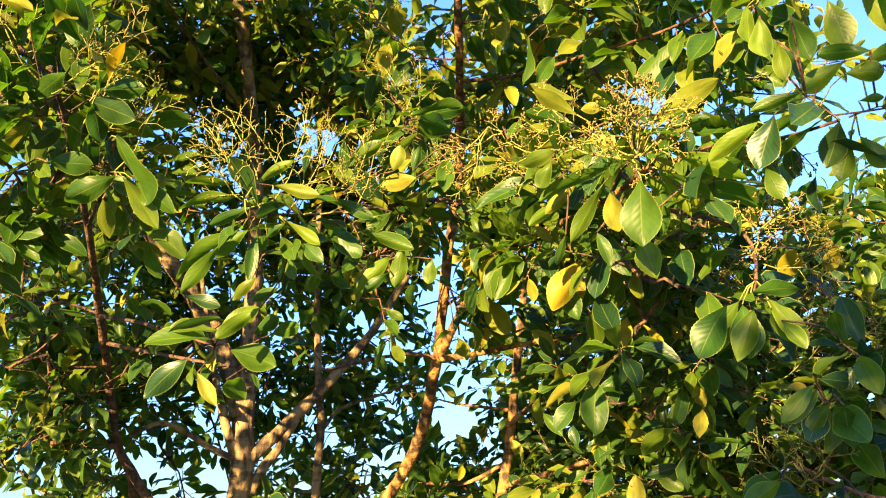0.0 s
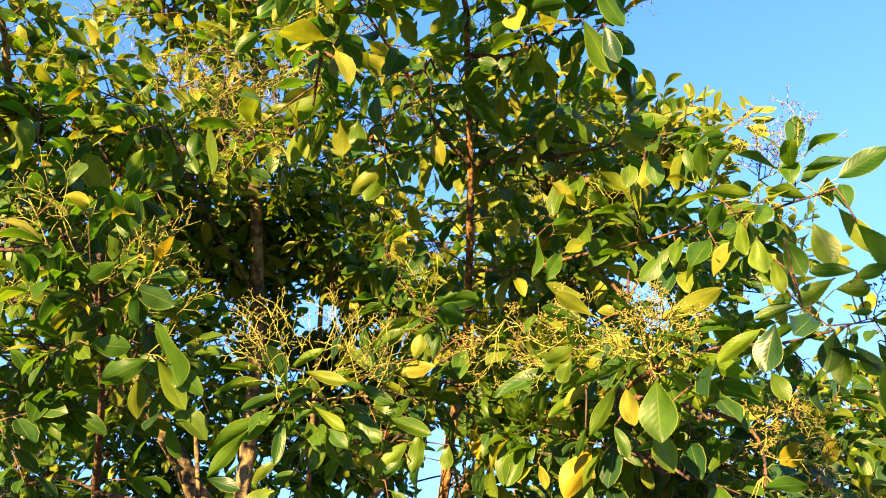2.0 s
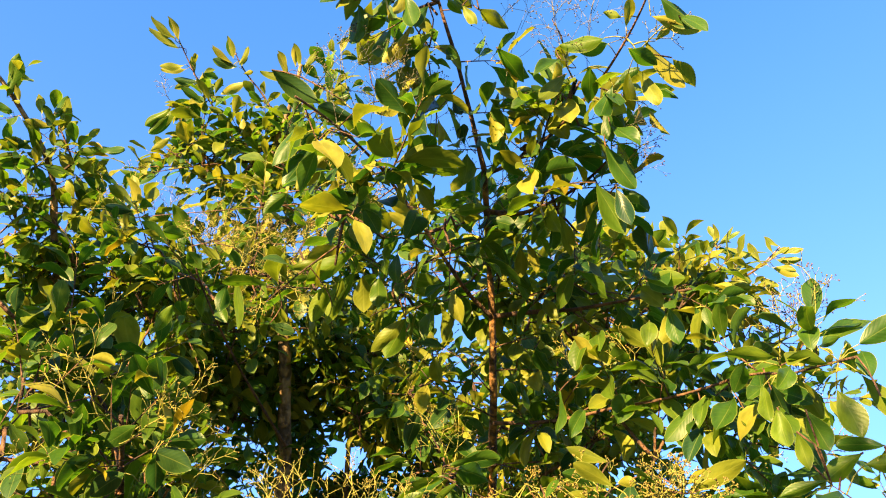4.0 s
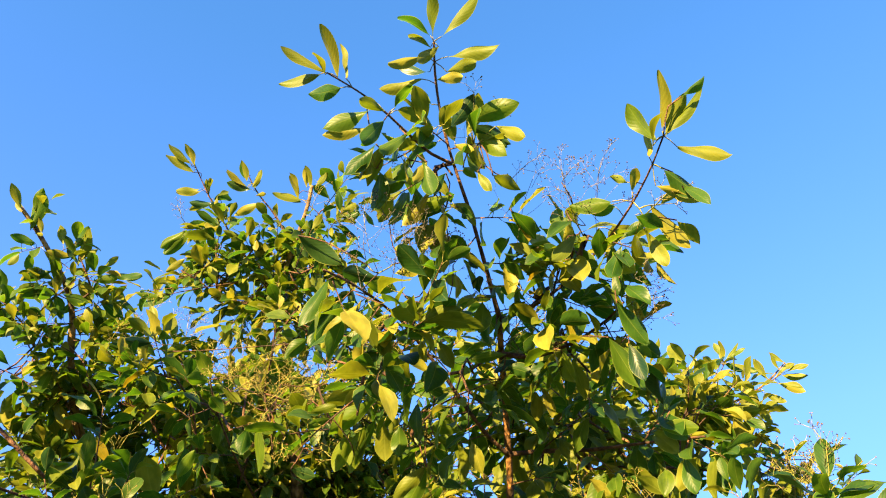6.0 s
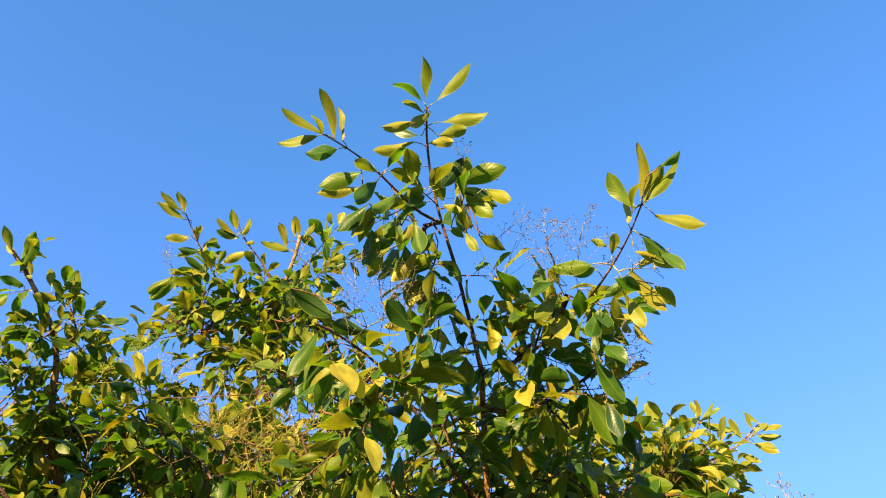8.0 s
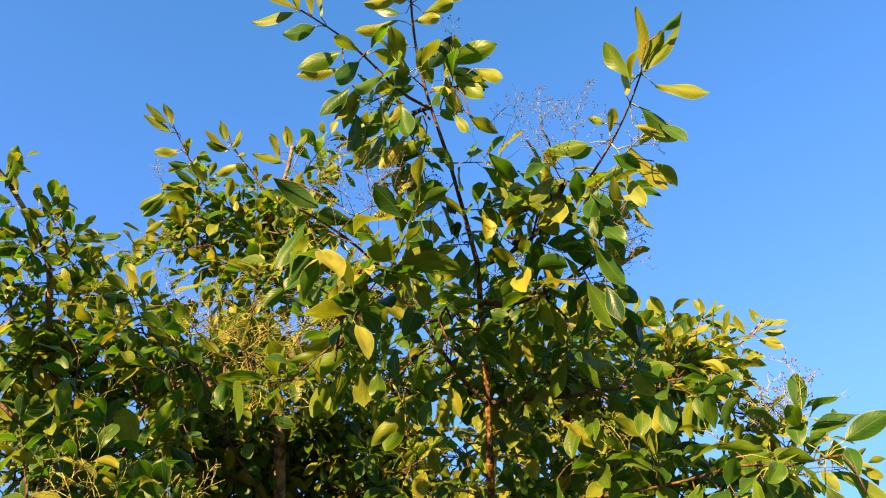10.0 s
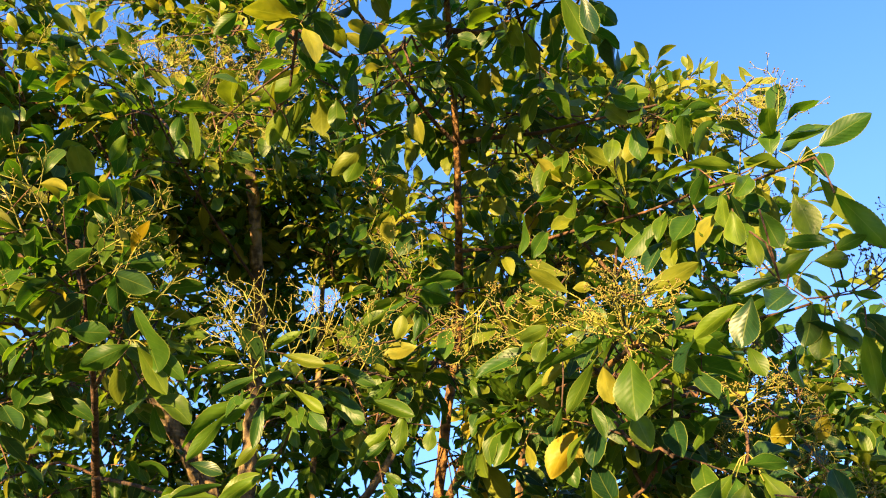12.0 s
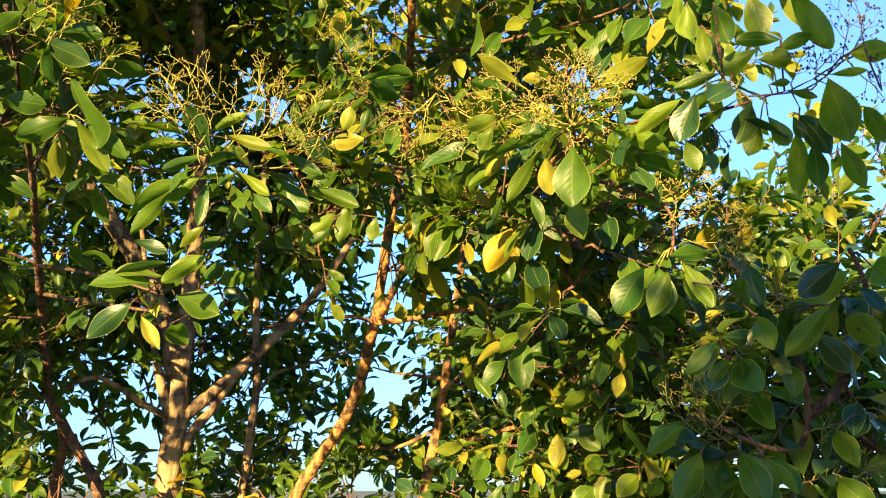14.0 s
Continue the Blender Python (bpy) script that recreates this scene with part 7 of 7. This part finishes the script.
leaves(main_tree, [
    (0.507, 0.803, 2.160, 0.522, 0.828, 2.107, 0.44, 4),
    (0.533, 0.788, 2.154, 0.568, 0.805, 2.097, 0.35, -24),
    (0.549, 0.755, 2.185, 0.582, 0.773, 2.147, 0.41, -20),
    (0.485, 0.804, 2.195, 0.494, 0.802, 2.163, 0.46, -60),
], look_of=leaf_green)
leaves(main_tree, [
    (0.492, 0.799, 2.193, 0.531, 0.805, 2.145, 0.50, -40),
], look_of=leaf_shaded)
leaves(main_tree, [
    (0.516, 0.761, 2.231, 0.540, 0.725, 2.218, 0.25, -60),
], look_of=leaf_deep)
leaves(main_tree, [
    (0.525, 0.731, 2.243, 0.570, 0.712, 2.239, 0.55, -56),
], look_of=leaf_fresh)
# more long leaves on the sunny side of the yellow flower cluster
leaves(main_tree, [
    (0.173, 0.964, 2.271, 0.102, 0.968, 2.259, 0.25, 32),
    (0.178, 0.971, 2.257, 0.104, 0.965, 2.231, 0.25, 48),
    (0.163, 0.987, 2.220, 0.115, 0.993, 2.176, 0.26, 68),
    (0.152, 0.960, 2.282, 0.095, 0.954, 2.289, 0.26, 52),
], look_of=leaf_young_lit)
leaves(main_tree, [
    (0.170, 0.975, 2.232, 0.109, 0.993, 2.195, 0.25, 40),
    (0.228, 0.945, 2.278, 0.180, 0.921, 2.314, 0.25, 8),
    (0.152, 0.968, 2.244, 0.097, 0.994, 2.231, 0.25, 32),
    (0.145, 1.004, 2.202, 0.094, 1.008, 2.165, 0.25, 68),
    (0.235, 0.964, 2.240, 0.284, 0.987, 2.164, 0.25, -4),
    (0.258, 0.944, 2.224, 0.307, 0.969, 2.157, 0.25, -8),
], look_of=leaf_fresh)
# yellowed leaves hanging under it
leaves(main_tree, [
    (0.209, 1.231, 2.187, 0.160, 1.273, 2.110, 0.48, 52),
    (0.250, 1.217, 2.198, 0.265, 1.209, 2.150, 0.34, 80),
], look_of=leaf_yellow)
leaves(main_tree, [
    (0.351, 1.367, 2.104, 0.365, 1.372, 2.056, 0.38, -52),
    (0.636, 1.222, 2.198, 0.630, 1.254, 2.161, 0.55, 36),
], look_of=leaf_yellow)
# the broad leaf under the yellow flower cluster
leaves(main_tree, [
    (0.210, 0.857, 2.166, 0.211, 0.880, 2.088, 0.60, 12),
], look_of=leaf_deep)
# the broad leaf at the end
leaves(main_tree, [
    (0.493, 0.734, 2.210, 0.528, 0.762, 2.140, 0.55, -16),
], look_of=leaf_deep)
panicles(main_tree, [
    (0.504, 0.678, 2.220, 0.485, 0.654, 2.253),
    (0.526, 0.692, 2.171, 0.512, 0.674, 2.195),
    (0.479, 0.737, 2.201, 0.466, 0.713, 2.232),
    (0.454, 0.749, 2.207, 0.456, 0.721, 2.229),
], True)

# hanging leaves of the small tree
leaves(near_tree, [
    (0.433, 0.944, 1.785, 0.460, 0.944, 1.721, 0.55, -64),
    (0.394, 0.975, 1.786, 0.362, 0.991, 1.721, 0.49, 80),
    (0.443, 0.931, 1.903, 0.457, 0.956, 1.854, 0.55, -4),
    (0.543, 0.876, 1.965, 0.500, 0.924, 1.905, 0.33, 68),
    (0.331, 0.952, 2.034, 0.296, 0.982, 1.971, 0.55, 60),
], look_of=leaf_deep)
leaves(near_tree, [
    (0.465, 0.947, 1.781, 0.494, 0.924, 1.732, 0.25, -64),
    (0.433, 0.945, 1.907, 0.406, 0.966, 1.865, 0.36, 72),
    (0.359, 0.943, 2.024, 0.334, 0.955, 1.961, 0.46, 76),
    (0.394, 0.948, 2.010, 0.409, 0.926, 1.970, 0.41, 68),
], look_of=leaf_green)
leaves(near_tree, [
    (0.377, 0.982, 1.821, 0.329, 0.998, 1.785, 0.43, 80),
    (0.421, 0.948, 1.931, 0.378, 0.959, 1.886, 0.34, -80),
], look_of=leaf_fresh)
leaves(near_tree, [
    (0.544, 0.840, 2.013, 0.503, 0.877, 1.975, 0.55, 68),
], look_of=leaf_shaded)

# drooping whorl on the young tree's inner twig
shoots(main_tree, [
    (-0.096, 1.019, 2.776, -0.156, 1.023, 2.767, 0, 0.070),
    (-0.156, 1.023, 2.767, -0.210, 1.024, 2.760, 0, 0.070),
    (-0.210, 1.024, 2.760, -0.252, 1.005, 2.776, 0, 0.070),
    (-0.252, 1.005, 2.776, -0.294, 1.021, 2.748, 0, 0.070),
])
leaves(main_tree, [
    (-0.250, 0.991, 2.775, -0.339, 1.005, 2.706, 0.32, 44),
    (-0.300, 1.018, 2.721, -0.330, 1.062, 2.660, 0.39, 16),
    (-0.273, 1.018, 2.732, -0.303, 1.073, 2.661, 0.34, 12),
    (-0.156, 1.066, 2.670, -0.194, 1.112, 2.615, 0.47, 28),
    (-0.139, 1.035, 2.716, -0.108, 1.046, 2.711, 0.55, -44),
], look_of=leaf_fresh)
leaves(main_tree, [
    (-0.251, 1.013, 2.748, -0.292, 1.066, 2.675, 0.25, -8),
    (-0.155, 0.987, 2.798, -0.121, 1.000, 2.789, 0.55, -40),
    (0.002, 0.940, 2.840, -0.068, 0.944, 2.830, 0.33, 44),
    (0.004, 0.961, 2.825, 0.047, 0.947, 2.796, 0.55, -52),
], look_of=leaf_green)
leaves(main_tree, [
    (-0.236, 1.006, 2.728, -0.234, 1.054, 2.676, 0.54, -8),
    (-0.156, 1.065, 2.672, -0.220, 1.103, 2.622, 0.33, 40),
], look_of=leaf_young_lit)
leaves(main_tree, [
    (-0.208, 1.020, 2.732, -0.207, 1.039, 2.678, 0.55, -8),
    (-0.262, 0.942, 2.798, -0.248, 0.992, 2.776, 0.55, -20),
    (-0.206, 0.941, 2.843, -0.207, 0.973, 2.801, 0.55, -4),
    (-0.143, 0.952, 2.812, -0.165, 0.976, 2.803, 0.55, 28),
    (-0.085, 1.040, 2.733, -0.145, 1.036, 2.739, 0.50, 48),
], look_of=leaf_deep)
# leaves behind the whorl
leaves(main_tree, [
    (-0.408, 1.017, 2.950, -0.459, 1.044, 2.917, 0.45, 28),
    (-0.406, 1.116, 2.828, -0.345, 1.107, 2.841, 0.30, -44),
    (-0.417, 1.132, 2.800, -0.365, 1.148, 2.835, 0.27, -52),
], look_of=leaf_green)
leaves(main_tree, [
    (-0.440, 1.176, 2.732, -0.389, 1.192, 2.723, 0.46, -52),
], look_of=leaf_shaded)
# leaves over the forked tree's flowers
leaves(left_tree, [
    (-0.649, 1.041, 2.941, -0.622, 1.093, 2.906, 0.44, -36),
    (-0.548, 1.183, 2.835, -0.561, 1.211, 2.787, 0.55, 4),
    (-0.528, 1.172, 2.844, -0.518, 1.229, 2.755, 0.25, 12),
], look_of=leaf_deep)
leaves(left_tree, [
    (-0.624, 1.101, 2.904, -0.662, 1.065, 2.886, 0.55, 52),
    (-0.651, 1.183, 2.785, -0.679, 1.204, 2.732, 0.40, 24),
], look_of=leaf_fresh)
leaves(left_tree, [
    (-0.605, 1.119, 2.899, -0.563, 1.147, 2.880, 0.34, -48),
], look_of=leaf_young_lit)
leaves(left_tree, [
    (-0.593, 1.145, 2.849, -0.619, 1.107, 2.867, 0.55, 40),
], look_of=leaf_green)
# golden flower sprays inside the crown
panicles(left_tree, [
    (-0.586, 1.102, 2.885, -0.606, 1.047, 2.890),
    (-0.561, 1.068, 2.862, -0.545, 1.018, 2.879),
    (-0.552, 1.102, 2.892, -0.516, 1.070, 2.897),
    (-0.501, 1.087, 2.848, -0.513, 1.040, 2.850),
    (-0.494, 1.092, 2.837, -0.454, 1.054, 2.849),
    (-0.487, 1.112, 2.838, -0.502, 1.104, 2.791),
    (-0.476, 1.122, 2.908, -0.423, 1.085, 2.922),
    (-0.392, 1.122, 2.906, -0.334, 1.084, 2.919),
    (-0.387, 1.127, 2.911, -0.363, 1.075, 2.931),
    (-0.340, 1.132, 2.914, -0.317, 1.087, 2.925),
    (-0.323, 1.129, 2.928, -0.297, 1.089, 2.933),
    (-0.401, 1.122, 2.876, -0.428, 1.098, 2.847),
    (-0.482, 1.162, 2.848, -0.447, 1.130, 2.853),
    (-0.453, 1.144, 2.789, -0.457, 1.140, 2.741),
    (-0.441, 1.111, 2.882, -0.449, 1.063, 2.887),
])
panicles(main_tree, [
    (-0.242, 0.964, 2.869, -0.207, 0.930, 2.866),
    (-0.231, 0.961, 2.874, -0.248, 0.920, 2.870),
    (-0.202, 1.067, 2.755, -0.156, 1.033, 2.755),
    (-0.191, 1.088, 2.729, -0.194, 1.044, 2.737),
    (-0.170, 1.089, 2.730, -0.146, 1.053, 2.730),
])

# wiry sprays along the bushy tree's front
panicles(right_tree, [
    (0.405, 1.279, 2.258, 0.400, 1.240, 2.276),
    (0.462, 1.349, 2.238, 0.463, 1.312, 2.246),
    (0.460, 1.212, 2.250, 0.476, 1.167, 2.259),
    (0.507, 1.253, 2.222, 0.535, 1.200, 2.239),
    (0.579, 1.364, 2.209, 0.566, 1.324, 2.242),
    (0.553, 1.213, 2.224, 0.551, 1.165, 2.258),
    (0.608, 1.281, 2.200, 0.615, 1.233, 2.228),
    (0.453, 1.258, 2.155, 0.464, 1.212, 2.181),
    (0.513, 1.293, 2.134, 0.466, 1.266, 2.178),
    (0.623, 1.277, 2.151, 0.628, 1.228, 2.188),
    (0.612, 1.342, 2.137, 0.634, 1.292, 2.156),
    (0.665, 1.346, 2.095, 0.651, 1.307, 2.141),
    (0.704, 1.336, 2.124, 0.661, 1.320, 2.142),
    (0.646, 1.234, 2.040, 0.666, 1.184, 2.059),
    (0.619, 1.335, 2.071, 0.593, 1.306, 2.101),
    (0.688, 1.244, 2.071, 0.665, 1.213, 2.101),
])

# the thin tree's crown closes the gaps between the stems higher up
clumps(rear_tree, [
    (-0.592, 2.897, 2.905, 0.18, 9),
    (-0.362, 2.804, 2.948, 0.18, 9),
    (-0.182, 3.012, 2.716, 0.16, 7),
    (-0.468, 3.079, 2.780, 0.16, 8),
    (-0.805, 2.954, 2.920, 0.16, 7),
])

# unseen clumps added west of the forked tree to shade crowns and dapple trunks
clumps(left_tree, [
    (-1.50, 1.15, 2.75, 0.28, 16),
    (-1.75, 1.40, 2.90, 0.28, 16),
    (-1.45, 0.90, 2.62, 0.26, 14),
    (-1.70, 1.10, 3.05, 0.28, 14),
    (-1.95, 1.50, 2.60, 0.28, 14),
    (-1.55, 1.30, 2.48, 0.24, 12),
    (-1.85, 1.85, 2.80, 0.28, 14),
    (-1.25, 1.45, 2.05, 0.20, 5),
    (-1.50, 1.00, 2.15, 0.22, 6),
    (-1.32, 1.20, 2.30, 0.20, 5),
    (-1.45, 1.45, 2.22, 0.22, 5),
])

# unseen clumps added west of the leaning tree to darken the foliage behind
clumps(stem_tree, [
    (-1.28, 0.50, 2.85, 0.20, 12),
    (-1.36, 0.66, 3.00, 0.20, 14),
    (-1.35, 0.50, 3.20, 0.22, 12),
    (-1.34, 0.34, 3.02, 0.20, 12),
    (-1.28, 1.08, 2.46, 0.18, 10),
])

# unseen tree added to the south to keep low sun off the small tree
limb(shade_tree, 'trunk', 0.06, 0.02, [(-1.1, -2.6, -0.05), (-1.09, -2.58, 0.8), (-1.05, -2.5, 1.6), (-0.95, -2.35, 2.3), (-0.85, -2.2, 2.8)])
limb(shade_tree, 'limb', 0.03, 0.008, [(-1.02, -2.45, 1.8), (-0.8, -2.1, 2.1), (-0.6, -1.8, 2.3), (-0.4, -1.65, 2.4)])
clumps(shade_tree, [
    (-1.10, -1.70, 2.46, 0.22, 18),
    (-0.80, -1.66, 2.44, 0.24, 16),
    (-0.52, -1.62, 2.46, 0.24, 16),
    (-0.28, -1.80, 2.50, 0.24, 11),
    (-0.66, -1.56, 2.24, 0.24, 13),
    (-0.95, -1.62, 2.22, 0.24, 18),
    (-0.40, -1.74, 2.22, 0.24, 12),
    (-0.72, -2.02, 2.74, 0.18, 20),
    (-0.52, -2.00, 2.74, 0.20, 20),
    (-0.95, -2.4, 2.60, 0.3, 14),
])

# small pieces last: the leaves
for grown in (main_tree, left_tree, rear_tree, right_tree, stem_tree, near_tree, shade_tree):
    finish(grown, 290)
